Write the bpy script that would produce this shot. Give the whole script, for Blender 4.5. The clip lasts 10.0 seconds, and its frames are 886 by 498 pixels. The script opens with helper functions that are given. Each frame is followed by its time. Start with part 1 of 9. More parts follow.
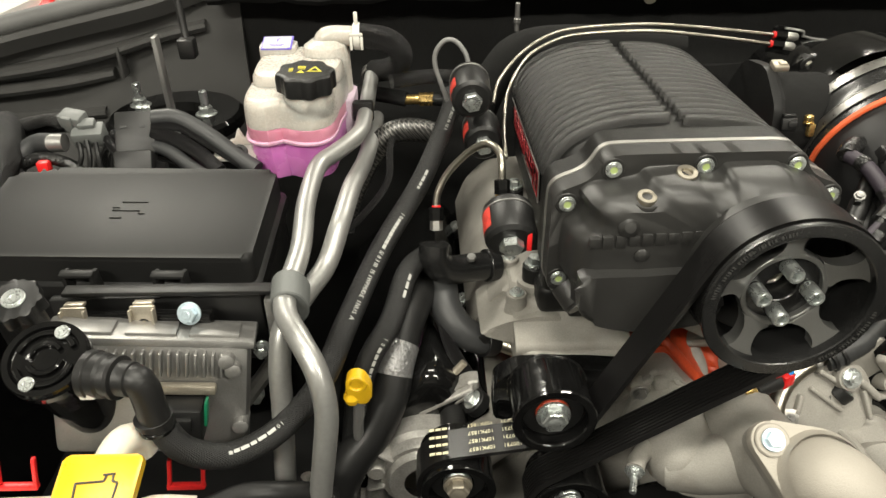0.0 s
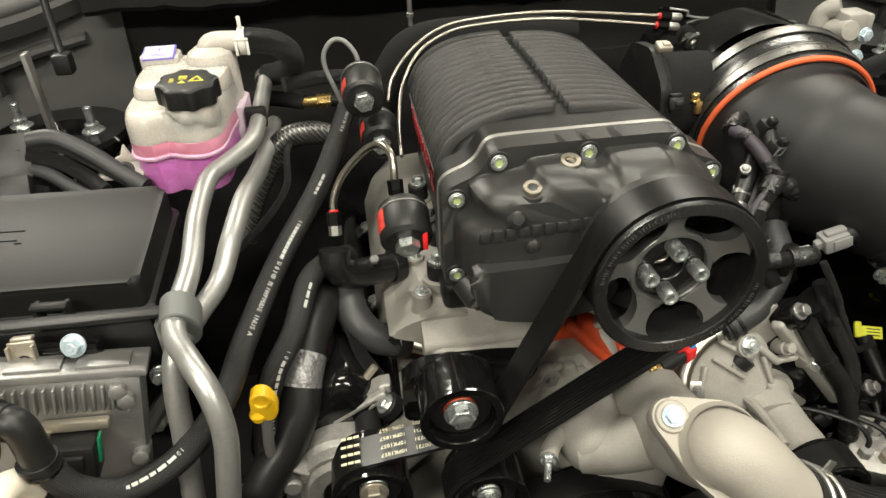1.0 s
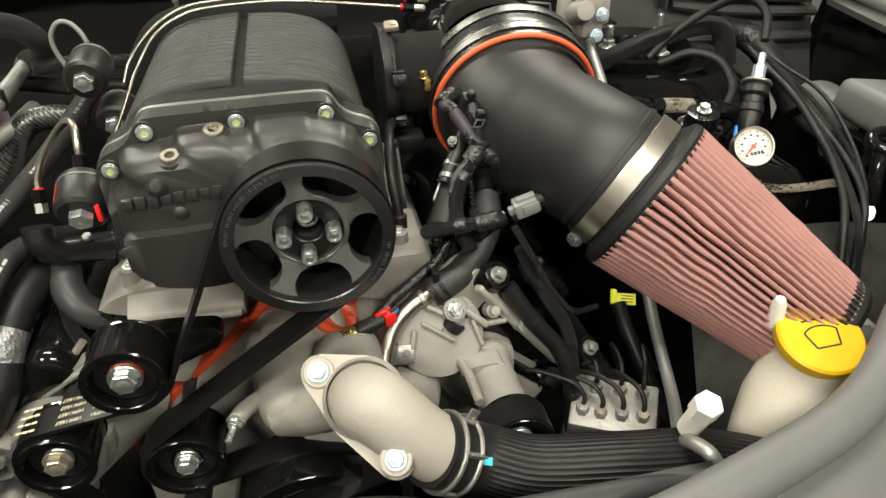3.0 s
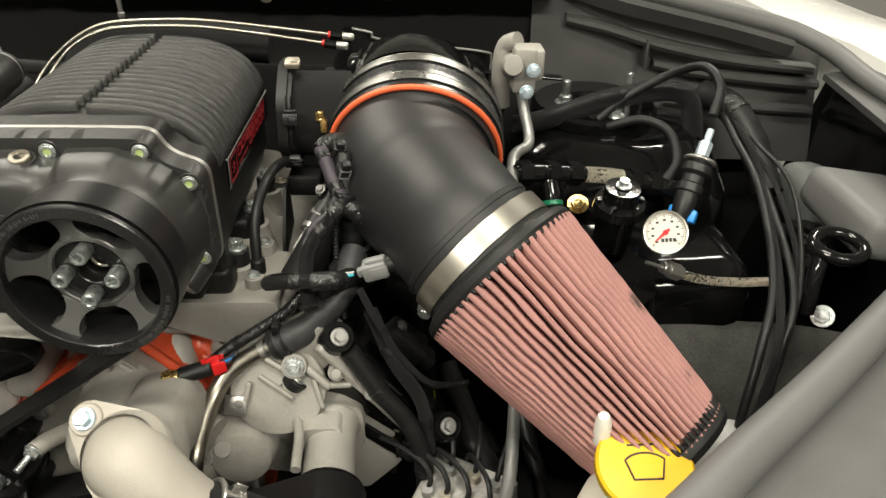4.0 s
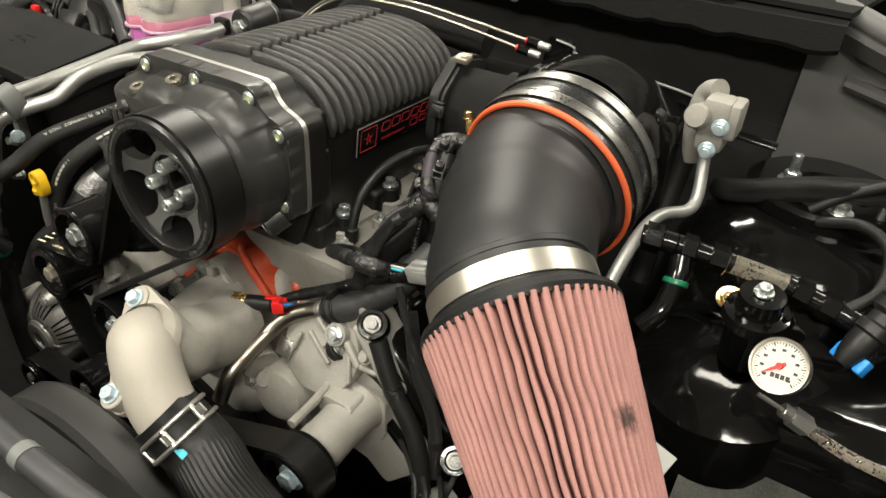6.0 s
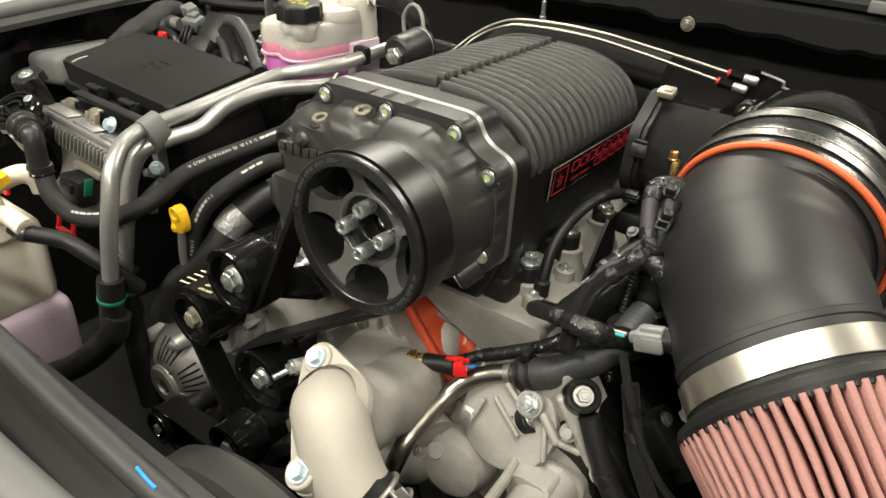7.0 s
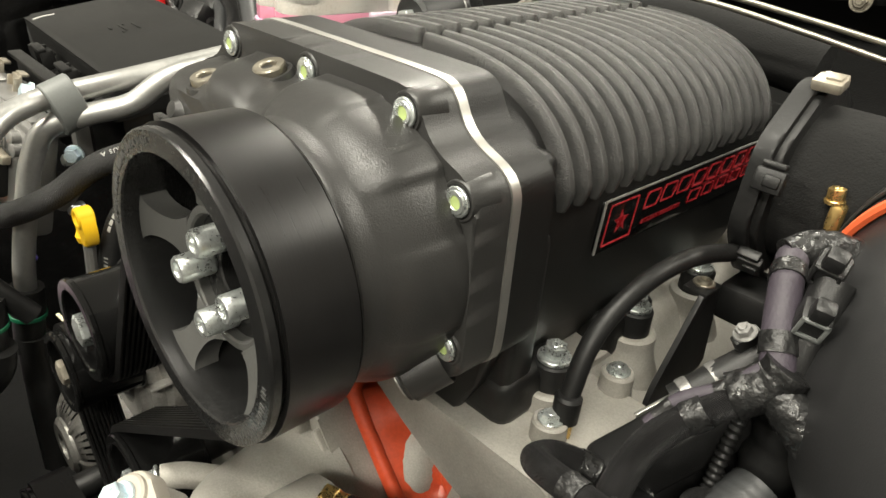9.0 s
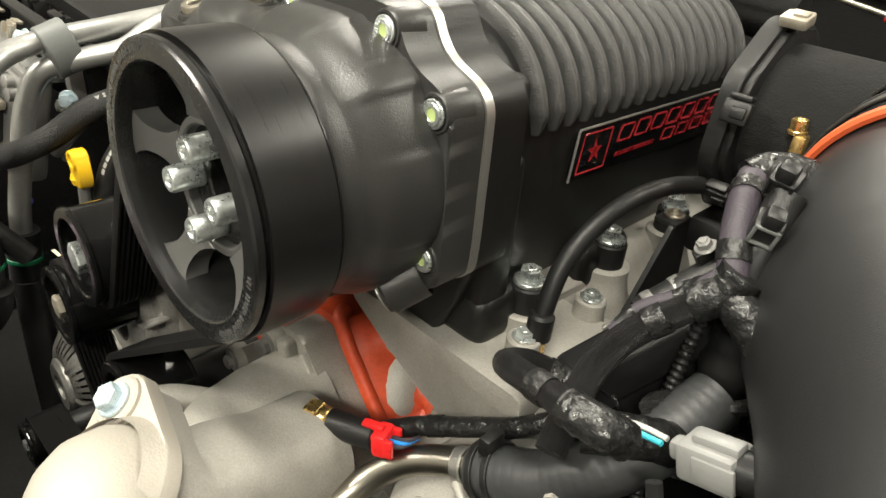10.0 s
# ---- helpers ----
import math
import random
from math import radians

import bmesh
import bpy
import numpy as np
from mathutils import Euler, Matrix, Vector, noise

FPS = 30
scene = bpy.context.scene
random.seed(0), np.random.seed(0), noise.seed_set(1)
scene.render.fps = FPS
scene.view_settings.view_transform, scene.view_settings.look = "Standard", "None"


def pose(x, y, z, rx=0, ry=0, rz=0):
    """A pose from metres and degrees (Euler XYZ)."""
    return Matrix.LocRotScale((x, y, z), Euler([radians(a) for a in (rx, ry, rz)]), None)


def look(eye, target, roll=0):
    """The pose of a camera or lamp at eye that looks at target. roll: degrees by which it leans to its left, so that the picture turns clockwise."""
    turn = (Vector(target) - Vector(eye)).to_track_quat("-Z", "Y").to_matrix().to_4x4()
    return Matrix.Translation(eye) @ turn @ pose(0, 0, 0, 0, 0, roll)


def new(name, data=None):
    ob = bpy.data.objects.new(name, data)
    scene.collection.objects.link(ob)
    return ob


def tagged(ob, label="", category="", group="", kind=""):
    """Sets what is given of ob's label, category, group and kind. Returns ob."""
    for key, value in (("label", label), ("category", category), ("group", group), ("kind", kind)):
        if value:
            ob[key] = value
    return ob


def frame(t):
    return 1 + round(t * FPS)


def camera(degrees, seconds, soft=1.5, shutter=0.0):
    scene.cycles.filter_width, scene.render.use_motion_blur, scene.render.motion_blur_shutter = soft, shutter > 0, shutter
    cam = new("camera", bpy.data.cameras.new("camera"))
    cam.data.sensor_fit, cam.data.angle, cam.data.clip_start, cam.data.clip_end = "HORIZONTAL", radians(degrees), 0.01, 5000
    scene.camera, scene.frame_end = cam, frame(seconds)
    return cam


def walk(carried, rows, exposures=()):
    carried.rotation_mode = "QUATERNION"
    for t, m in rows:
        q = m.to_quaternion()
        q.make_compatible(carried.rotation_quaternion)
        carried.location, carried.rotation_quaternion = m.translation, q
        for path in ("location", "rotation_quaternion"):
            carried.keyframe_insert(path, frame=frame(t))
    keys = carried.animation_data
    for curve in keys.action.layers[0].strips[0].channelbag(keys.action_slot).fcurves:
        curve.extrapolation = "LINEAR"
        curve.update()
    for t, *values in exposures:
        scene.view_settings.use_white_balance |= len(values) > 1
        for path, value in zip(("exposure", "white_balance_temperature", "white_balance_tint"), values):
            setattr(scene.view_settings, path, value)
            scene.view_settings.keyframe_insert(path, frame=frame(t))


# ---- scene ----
cam = camera(65.2, 10.0, soft=1.5)
PATH = [
    (0, (-0.201, -0.443, 1.319), (-0.153, 1.242, 0.244), -0.7),
    (0.5, (-0.185, -0.44, 1.319), (-0.09, 1.235, 0.231), -1.7),
    (1, (-0.165, -0.436, 1.32), (0.05, 1.223, 0.223), -2.3),
    (1.5, (-0.145, -0.427, 1.319), (0.164, 1.197, 0.193), -2.7),
    (2, (-0.12, -0.43, 1.313), (0.282, 1.166, 0.176), -2.6),
    (2.5, (-0.061, -0.457, 1.308), (0.317, 1.15, 0.179), -3.2),
    (3, (0.055, -0.508, 1.302), (0.376, 1.132, 0.203), -1.8),
    (3.2, (0.104, -0.53, 1.299), (0.387, 1.123, 0.209), -1.2),
    (4.3, (0.319, -0.451, 1.319), (0.282, 1.247, 0.262), 1.0),
    (4.5, (0.353, -0.434, 1.319), (0.211, 1.257, 0.261), 0.3),
    (5, (0.455, -0.397, 1.312), (0.078, 1.245, 0.234), 2.8),
    (5.2, (0.494, -0.381, 1.312), (0.014, 1.234, 0.235), 3.1),
    (6.3, (0.496, -0.389, 1.316), (-0.451, 1.001, 0.233), 4.0),
    (6.5, (0.457, -0.393, 1.308), (-0.511, 0.98, 0.223), 4.0),
    (7, (0.339, -0.399, 1.282), (-0.649, 1.021, 0.279), 3.3),
    (7.5, (0.261, -0.351, 1.243), (-0.749, 1.103, 0.313), 2.8),
    (8, (0.251, -0.266, 1.215), (-0.826, 1.178, 0.348), 4.0),
    (8.5, (0.264, -0.207, 1.199), (-0.921, 1.13, 0.3), 4.7),
    (9, (0.259, -0.172, 1.182), (-0.967, 1.088, 0.229), 4.5),
    (9.5, (0.263, -0.167, 1.173), (-0.957, 1.08, 0.195), 4.8),
    (10, (0.285, -0.185, 1.166), (-0.908, 1.069, 0.165), 5.3),
]
EXPOSURE = 0.0
walk(cam, [(t, look(eye, target, roll)) for t, eye, target, roll in PATH],
     exposures=[(0.0, EXPOSURE - 0.05), (2.0, EXPOSURE - 0.02), (3.0, EXPOSURE), (4.3, EXPOSURE - 0.08), (5.2, EXPOSURE - 0.08), (6.5, EXPOSURE + 0.06), (7.2, EXPOSURE + 0.12), (8.0, EXPOSURE + 0.28), (9.0, EXPOSURE + 0.47), (10.0, EXPOSURE + 0.56)])

# ---- light: the workshop's ceiling panels and a dim surrounding ----
world = bpy.data.worlds.new("workshop_air")
world.use_nodes = True
world.node_tree.nodes["Background"].inputs[0].default_value = (0.85, 0.88, 0.9, 1)
world.node_tree.nodes["Background"].inputs[1].default_value = 0.02
scene.world = world


def ceiling_lamp(x, y, z, sx, sy, watts):
    data = bpy.data.lights.new("ceiling_light", "AREA")
    data.shape, data.size, data.size_y, data.energy = "RECTANGLE", sx, sy, watts
    data.color = (1.0, 0.955, 0.825)
    ob = new("ceiling_light_glow", data)
    ob.location = (x, y, z)
    return ob


LAMPS = [(-1.5, -2.1, 1.3, 0.30, 125), (1.4, -2.1, 1.3, 0.30, 98), (-1.5, 2.0, 1.3, 0.30, 90), (1.4, 2.0, 1.3, 0.30, 70),
         (0.0, -0.4, 1.3, 0.30, 55)]
for lx, ly, lsx, lsy, lw in LAMPS:
    ceiling_lamp(lx, ly, 3.08, lsx, lsy, lw)


# ---- materials ----
def mat(name, col, rough=0.5, metal=0.0, bump=0.0, scale=400.0, var=0.12, big=18.0, rvar=0.12, spec=0.5, coat=0.0,
        trans=0.0, tint=None, aniso=None, rand=0.0, dirt=0.0, dirt_col=(0.12, 0.10, 0.08), bump2=0.0, bscale2=60.0):
    """Principled surface with a fine grain, a broad mottling and relief, all in metres."""
    m = bpy.data.materials.new(name)
    m.use_nodes = True
    nt = m.node_tree
    n, l = nt.nodes, nt.links
    b = n["Principled BSDF"]
    tc = n.new("ShaderNodeTexCoord")
    fine = n.new("ShaderNodeTexNoise")
    fine.inputs["Scale"].default_value, fine.inputs["Detail"].default_value = scale, 4
    if aniso:
        mp = n.new("ShaderNodeMapping")
        mp.inputs["Scale"].default_value = aniso
        l.new(tc.outputs["Object"], mp.inputs["Vector"])
        l.new(mp.outputs["Vector"], fine.inputs["Vector"])
    else:
        l.new(tc.outputs["Object"], fine.inputs["Vector"])
    wide = n.new("ShaderNodeTexNoise")
    wide.inputs["Scale"].default_value, wide.inputs["Detail"].default_value = big, 5
    l.new(tc.outputs["Object"], wide.inputs["Vector"])
    add = n.new("ShaderNodeMath")
    add.operation = "ADD"
    l.new(fine.outputs["Fac"], add.inputs[0])
    l.new(wide.outputs["Fac"], add.inputs[1])
    src = add.outputs[0]
    if rand:
        oi = n.new("ShaderNodeObjectInfo")
        mul = n.new("ShaderNodeMath")
        mul.operation = "MULTIPLY_ADD"
        l.new(oi.outputs["Random"], mul.inputs[0])
        mul.inputs[1].default_value = rand
        l.new(src, mul.inputs[2])
        src = mul.outputs[0]
    mr = n.new("ShaderNodeMapRange")
    mr.inputs["From Min"].default_value, mr.inputs["From Max"].default_value = 0.65, 1.35
    l.new(src, mr.inputs["Value"])
    mix = n.new("ShaderNodeMix")
    mix.data_type = "RGBA"
    lo = [c * (1 - var) for c in col]
    hi = [min(1, c * (1 + var)) for c in (tint or col)]
    mix.inputs["A"].default_value, mix.inputs["B"].default_value = (*lo, 1), (*hi, 1)
    l.new(mr.outputs["Result"], mix.inputs["Factor"])
    colour = mix.outputs["Result"]
    if dirt:
        stain = n.new("ShaderNodeTexNoise")
        stain.inputs["Scale"].default_value, stain.inputs["Detail"].default_value = big * 2.3, 8
        l.new(tc.outputs["Object"], stain.inputs["Vector"])
        cut = n.new("ShaderNodeMapRange")
        cut.inputs["From Min"].default_value, cut.inputs["From Max"].default_value = 0.52, 0.75
        cut.inputs["To Max"].default_value = dirt
        l.new(stain.outputs["Fac"], cut.inputs["Value"])
        mx = n.new("ShaderNodeMix")
        mx.data_type = "RGBA"
        l.new(cut.outputs["Result"], mx.inputs["Factor"])
        l.new(colour, mx.inputs["A"])
        mx.inputs["B"].default_value = (*dirt_col, 1)
        colour = mx.outputs["Result"]
    l.new(colour, b.inputs["Base Color"])
    rr = n.new("ShaderNodeMapRange")
    rr.inputs["From Min"].default_value, rr.inputs["From Max"].default_value = 0.7, 1.3
    rr.inputs["To Min"].default_value, rr.inputs["To Max"].default_value = max(0.03, rough - rvar), min(1, rough + rvar)
    l.new(add.outputs[0], rr.inputs["Value"])
    l.new(rr.outputs["Result"], b.inputs["Roughness"])
    b.inputs["Metallic"].default_value = metal
    b.inputs["Specular IOR Level"].default_value = spec
    b.inputs["Coat Weight"].default_value = coat
    b.inputs["Coat Roughness"].default_value = 0.08
    b.inputs["Transmission Weight"].default_value = trans
    normal = None
    if bump2:
        bn2 = n.new("ShaderNodeTexNoise")
        bn2.inputs["Scale"].default_value, bn2.inputs["Detail"].default_value = bscale2, 3
        l.new(tc.outputs["Object"], bn2.inputs["Vector"])
        b2 = n.new("ShaderNodeBump")
        b2.inputs["Strength"].default_value, b2.inputs["Distance"].default_value = bump2, 0.004
        l.new(bn2.outputs["Fac"], b2.inputs["Height"])
        normal = b2.outputs["Normal"]
    if bump:
        bp = n.new("ShaderNodeBump")
        bp.inputs["Strength"].default_value, bp.inputs["Distance"].default_value = bump, 0.001
        l.new(fine.outputs["Fac"], bp.inputs["Height"])
        if normal:
            l.new(normal, bp.inputs["Normal"])
        normal = bp.outputs["Normal"]
    if normal:
        l.new(normal, b.inputs["Normal"])
    return m


def weave(m, scale, strength, depth=0.0006, checker=False):
    """Adds woven relief to a material: fine crossing waves."""
    nt = m.node_tree
    n, l = nt.nodes, nt.links
    b = n["Principled BSDF"]
    tc = n.new("ShaderNodeTexCoord")
    waves = []
    for d in ("X", "Y", "Z"):
        w = n.new("ShaderNodeTexWave")
        w.bands_direction = d
        w.inputs["Scale"].default_value = scale
        w.inputs["Distortion"].default_value = 0.6
        l.new(tc.outputs["Object"], w.inputs["Vector"])
        waves.append(w.outputs["Fac"])
    a = n.new("ShaderNodeMath")
    a.operation = "ADD"
    l.new(waves[0], a.inputs[0])
    l.new(waves[1], a.inputs[1])
    c = n.new("ShaderNodeMath")
    c.operation = "ADD"
    l.new(a.outputs[0], c.inputs[0])
    l.new(waves[2], c.inputs[1])
    bp = n.new("ShaderNodeBump")
    bp.inputs["Strength"].default_value, bp.inputs["Distance"].default_value = strength, depth
    l.new(c.outputs[0], bp.inputs["Height"])
    l.new(bp.outputs["Normal"], b.inputs["Normal"])
    return m


M = dict(
    # satin case coat, its base lowered for the shaded valleys between the ribs
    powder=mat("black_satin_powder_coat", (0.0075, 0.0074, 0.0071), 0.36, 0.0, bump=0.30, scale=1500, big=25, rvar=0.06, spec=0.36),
    # rib coat: a rougher finish, with its base lifted for the lit crests
    wrinkle=mat("black_wrinkle_coat_lit_crests", (0.0330, 0.0326, 0.0316), 0.32, 0.0, bump=0.75, scale=1500, big=25, rvar=0.06, spec=0.72),
    cover=mat("black_satin_casting", (0.0240, 0.0236, 0.0227), 0.37, 0.0, bump=0.20, scale=1400, big=22, rvar=0.08, spec=0.50, bump2=0.03, bscale2=60),
    anod=mat("black_anodised_aluminium", (0.014, 0.014, 0.014), 0.24, 0.20, bump=0.05, scale=500, rvar=0.06, spec=0.6, aniso=(1, 30, 1)),
    belt_face=mat("black_anodised_worn", (0.010, 0.0097, 0.0094), 0.22, 0.0, spec=0.30, bump=0.02, scale=300, rvar=0.06, aniso=(0.12, 12, 0.12), var=0.2),
    rubber=mat("black_rubber", (0.009, 0.009, 0.009), 0.48, bump=0.12, scale=500, spec=0.32, dirt=0.2, dirt_col=(0.035, 0.034, 0.032)),
    belt=mat("ribbed_belt_rubber", (0.0075, 0.0072, 0.0072), 0.32, bump=0.06, scale=260, spec=0.40, aniso=(0.15, 10, 0.15), var=0.25, rvar=0.05),
    hose=weave(mat("woven_hose_rubber", (0.012, 0.012, 0.012), 0.52, spec=0.4), 330, 0.5),
    loom=weave(mat("braided_cable_sleeve", (0.010, 0.0095, 0.010), 0.45, spec=0.45, var=0.3), 700, 0.9),
    tape=mat("crinkled_loom_tape", (0.010, 0.010, 0.010), 0.34, bump=0.0, bump2=0.5, bscale2=190, spec=0.5),
    silvertape=mat("grey_foil_tape", (0.22, 0.22, 0.22), 0.35, 0.6, bump2=0.6, bscale2=200),
    plastic=mat("black_moulded_plastic", (0.010, 0.010, 0.010), 0.40, bump=0.20, scale=1400, spec=0.42, rvar=0.08, dirt=0.10, dirt_col=(0.04, 0.038, 0.036)),
    lidplastic=mat("satin_black_lid", (0.016, 0.016, 0.0157), 0.42, bump=0.08, scale=1500, spec=0.15, rvar=0.06, var=0.2, big=12),
    spokes=mat("satin_black_spoke", (0.125, 0.125, 0.12), 0.40, 0.55, bump=0.06, scale=900, spec=0.6),
    dgrey=mat("dark_grey_moulded_plastic", (0.042, 0.0415, 0.040), 0.46, bump=0.25, scale=1500, rvar=0.08, dirt=0.15, dirt_col=(0.055, 0.053, 0.05)),
    seal=mat("grey_rubber_weatherstrip", (0.115, 0.115, 0.113), 0.55, bump=0.10, scale=700, rvar=0.08, dirt=0.2, dirt_col=(0.13, 0.13, 0.13)),
    gloss=mat("gloss_black_paint", (0.0045, 0.0045, 0.0045), 0.11, spec=0.36, coat=0.12, bump2=0.26, bscale2=28, rvar=0.06, dirt=0.06, dirt_col=(0.05, 0.05, 0.05)),
    felt=mat("black_insulation_felt", (0.010, 0.010, 0.0098), 0.95, bump=0.6, scale=900, bump2=0.5, bscale2=45, spec=0.2),
    linerfelt=mat("grey_dusty_felt", (0.15, 0.15, 0.138), 0.95, bump=0.5, scale=500, var=0.35, big=40, bump2=0.3, bscale2=80, spec=0.2),
    # near-black that stands in for shade in depths, gaps and holes
    dark=mat("shade_black", (0.007, 0.007, 0.007), 0.7, bump2=0.4, bscale2=30, spec=0.3, var=0.3),
    cast=mat("sand_cast_aluminium", (0.31, 0.296, 0.268), 0.58, 0.18, bump=0.22, scale=900, big=16, var=0.20, bump2=0.10, bscale2=110, spec=0.35, dirt=0.40, dirt_col=(0.15, 0.135, 0.115)),
    oldcast=mat("weathered_cast_aluminium", (0.33, 0.32, 0.30), 0.45, 0.5, bump=0.4, scale=500, big=30, var=0.25, bump2=0.25, bscale2=110, dirt=0.4, dirt_col=(0.10, 0.095, 0.085)),
    elbowcast=mat("pale_cast_aluminium", (0.37, 0.342, 0.297), 0.60, 0.15, bump=0.25, scale=900, big=14, var=0.08, bump2=0.08, bscale2=80, dirt=0.10, dirt_col=(0.35, 0.32, 0.28)),
    alu=mat("brushed_tube_aluminium", (0.36, 0.36, 0.348), 0.42, 0.70, bump=0.06, scale=300, big=14, var=0.10, rvar=0.10, dirt=0.15, dirt_col=(0.33, 0.33, 0.32)),
    machined=mat("machined_aluminium_edge", (0.46, 0.45, 0.425), 0.40, 0.90, bump=0.06, scale=900, var=0.1),
    bandsteel=mat("dull_clamp_band", (0.22, 0.214, 0.204), 0.34, 0.9, var=0.06),
    clipmetal=mat("tan_clip_metal", (0.42, 0.38, 0.31), 0.40, 0.7, bump=0.05, scale=700, var=0.15),
    steel=mat("stainless_band", (0.56, 0.53, 0.47), 0.34, 1.0, bump=0.02, scale=500, var=0.06, rvar=0.03),
    stainless=mat("polished_stainless_tube", (0.33, 0.31, 0.265), 0.32, 1.0, var=0.03, rvar=0.03, scale=40),
    zinc=mat("zinc_plated_bolt", (0.60, 0.63, 0.62), 0.32, 0.9, bump=0.05, scale=900, var=0.2, big=120, rand=0.2),
    bluezinc=mat("pale_blue_zinc_bolt", (0.55, 0.66, 0.72), 0.38, 0.6, bump=0.05, scale=900, var=0.15, big=120),
    greenpaint=mat("yellow_green_paint_dot", (0.42, 0.52, 0.20), 0.5, var=0.1),
    brass=mat("brass", (0.68, 0.47, 0.18), 0.30, 0.9, var=0.15, big=90),
    bronze=mat("bronze_plug", (0.36, 0.33, 0.27), 0.42, 0.9, var=0.15, big=90),
    orange=mat("orange_silicone", (0.74, 0.125, 0.040), 0.55, bump=0.05, scale=900, var=0.08),
    block=mat("orange_block_paint", (0.50, 0.062, 0.020), 0.42, bump2=0.25, bscale2=60, var=0.18, big=40, dirt=0.2, dirt_col=(0.10, 0.02, 0.01)),
    cotton=mat("red_filter_cotton", (0.345, 0.178, 0.160), 0.88, bump=0.55, scale=700, var=0.16, big=30, spec=0.25),
    # near-black red for the shade deep between the filter's pleats
    pleat_shade=mat("pleat_valley_shade", (0.028, 0.012, 0.011), 0.9, bump=0.5, scale=900, spec=0.2),
    softblack=mat("matt_black_intake_tube", (0.013, 0.013, 0.0135), 0.50, bump=0.12, scale=1500, big=9, rvar=0.06, spec=0.45, var=0.25),
    silicone=mat("black_silicone_coupler", (0.016, 0.016, 0.016), 0.25, spec=0.5, rvar=0.05),
    tank=mat("milky_translucent_tank", (0.50, 0.468, 0.425), 0.30, bump2=0.03, bscale2=20, var=0.02, big=8, spec=0.45),
    tankpink=mat("coolant_magenta_behind_plastic", (0.55, 0.155, 0.47), 0.30, scale=30, var=0.06, big=10, spec=0.45, tint=(0.63, 0.24, 0.54)),
    tankrose=mat("coolant_rose_behind_plastic", (0.62, 0.235, 0.33), 0.30, scale=30, var=0.06, big=10, spec=0.45, tint=(0.66, 0.30, 0.40)),
    tankpale=mat("pale_pink_tank_flange", (0.62, 0.36, 0.50), 0.34, var=0.08, big=30),
    washer=mat("milky_washer_tank", (0.78, 0.73, 0.62), 0.42, bump2=0.05, bscale2=30, var=0.06, big=16),
    yellow=mat("yellow_plastic", (0.70, 0.42, 0.012), 0.38, bump=0.04, scale=900, var=0.06, big=40),
    neon=mat("neon_yellow_tag", (0.78, 0.80, 0.03), 0.45, var=0.1),
    red=mat("red_plastic", (0.72, 0.02, 0.02), 0.35, var=0.12),
    redprint=mat("red_label_print", (0.27, 0.013, 0.018), 0.30, metal=0.2, var=0.25, big=120),
    blue=mat("blue_clip_plastic", (0.02, 0.24, 0.68), 0.35, var=0.1),
    white=mat("white_print", (0.42, 0.42, 0.40), 0.5, var=0.06),
    beltprint=mat("cream_belt_print", (0.62, 0.58, 0.40), 0.6, var=0.1),
    blackprint=mat("black_print", (0.02, 0.02, 0.02), 0.5),
    yellowprint=mat("yellow_cap_print", (0.62, 0.55, 0.04), 0.5, var=0.1),
    purple=mat("purple_label_border", (0.16, 0.12, 0.55), 0.4),
    whiteplastic=mat("off_white_plastic", (0.72, 0.70, 0.64), 0.42, var=0.08),
    greyplastic=mat("light_grey_connector", (0.19, 0.19, 0.185), 0.45, bump=0.1, scale=1200, var=0.06),
    clampgrey=mat("grey_pipe_clamp", (0.13, 0.137, 0.133), 0.5, bump=0.08, scale=900),
    lilac=mat("lilac_tank_plastic", (0.56, 0.44, 0.53), 0.36, bump2=0.05, bscale2=30, var=0.06, big=16),
    paintblack=mat("black_body_paint", (0.0035, 0.0035, 0.0035), 0.08, spec=0.20, coat=0.05, bump2=0.14, bscale2=28, rvar=0.05, dirt=0.06, dirt_col=(0.05, 0.05, 0.05)),
    dial=mat("white_dial_face", (0.58, 0.56, 0.50), 0.4, var=0.03),
    paint=mat("white_car_paint", (0.74, 0.73, 0.69), 0.25, coat=0.6, var=0.03, rvar=0.04),
    braid=weave(mat("stainless_braid", (0.62, 0.57, 0.47), 0.32, 1.0, var=0.3), 420, 1.0),
    gunmetal=mat("grey_ecu_casting", (0.27, 0.266, 0.257), 0.40, 0.70, bump=0.2, scale=900, var=0.15, big=30),
    redsolenoid=mat("red_white_sticker", (0.55, 0.05, 0.035), 0.4, var=0.35, big=200),
    green=mat("green_plastic", (0.008, 0.16, 0.075), 0.4),
    teal=mat("teal_hose_print", (0.05, 0.45, 0.55), 0.5),
    floor=mat("pale_workshop_floor", (0.38, 0.38, 0.37), 0.35, var=0.08, big=2.5, rvar=0.1),
    wall=mat("white_workshop_wall", (0.42, 0.411, 0.394), 0.8, bump=0.1, scale=120, var=0.05, big=2),
    purplewire=mat("purple_grey_sleeve", (0.035, 0.028, 0.038), 0.6, bump=0.3, scale=700, var=0.25),
    mesh=mat("silver_heat_mesh", (0.10, 0.10, 0.10), 0.40),
    greyrubber=mat("weathered_grey_rubber", (0.030, 0.031, 0.032), 0.50, bump=0.12, scale=500, spec=0.45, dirt=0.25, dirt_col=(0.06, 0.06, 0.06)),
)


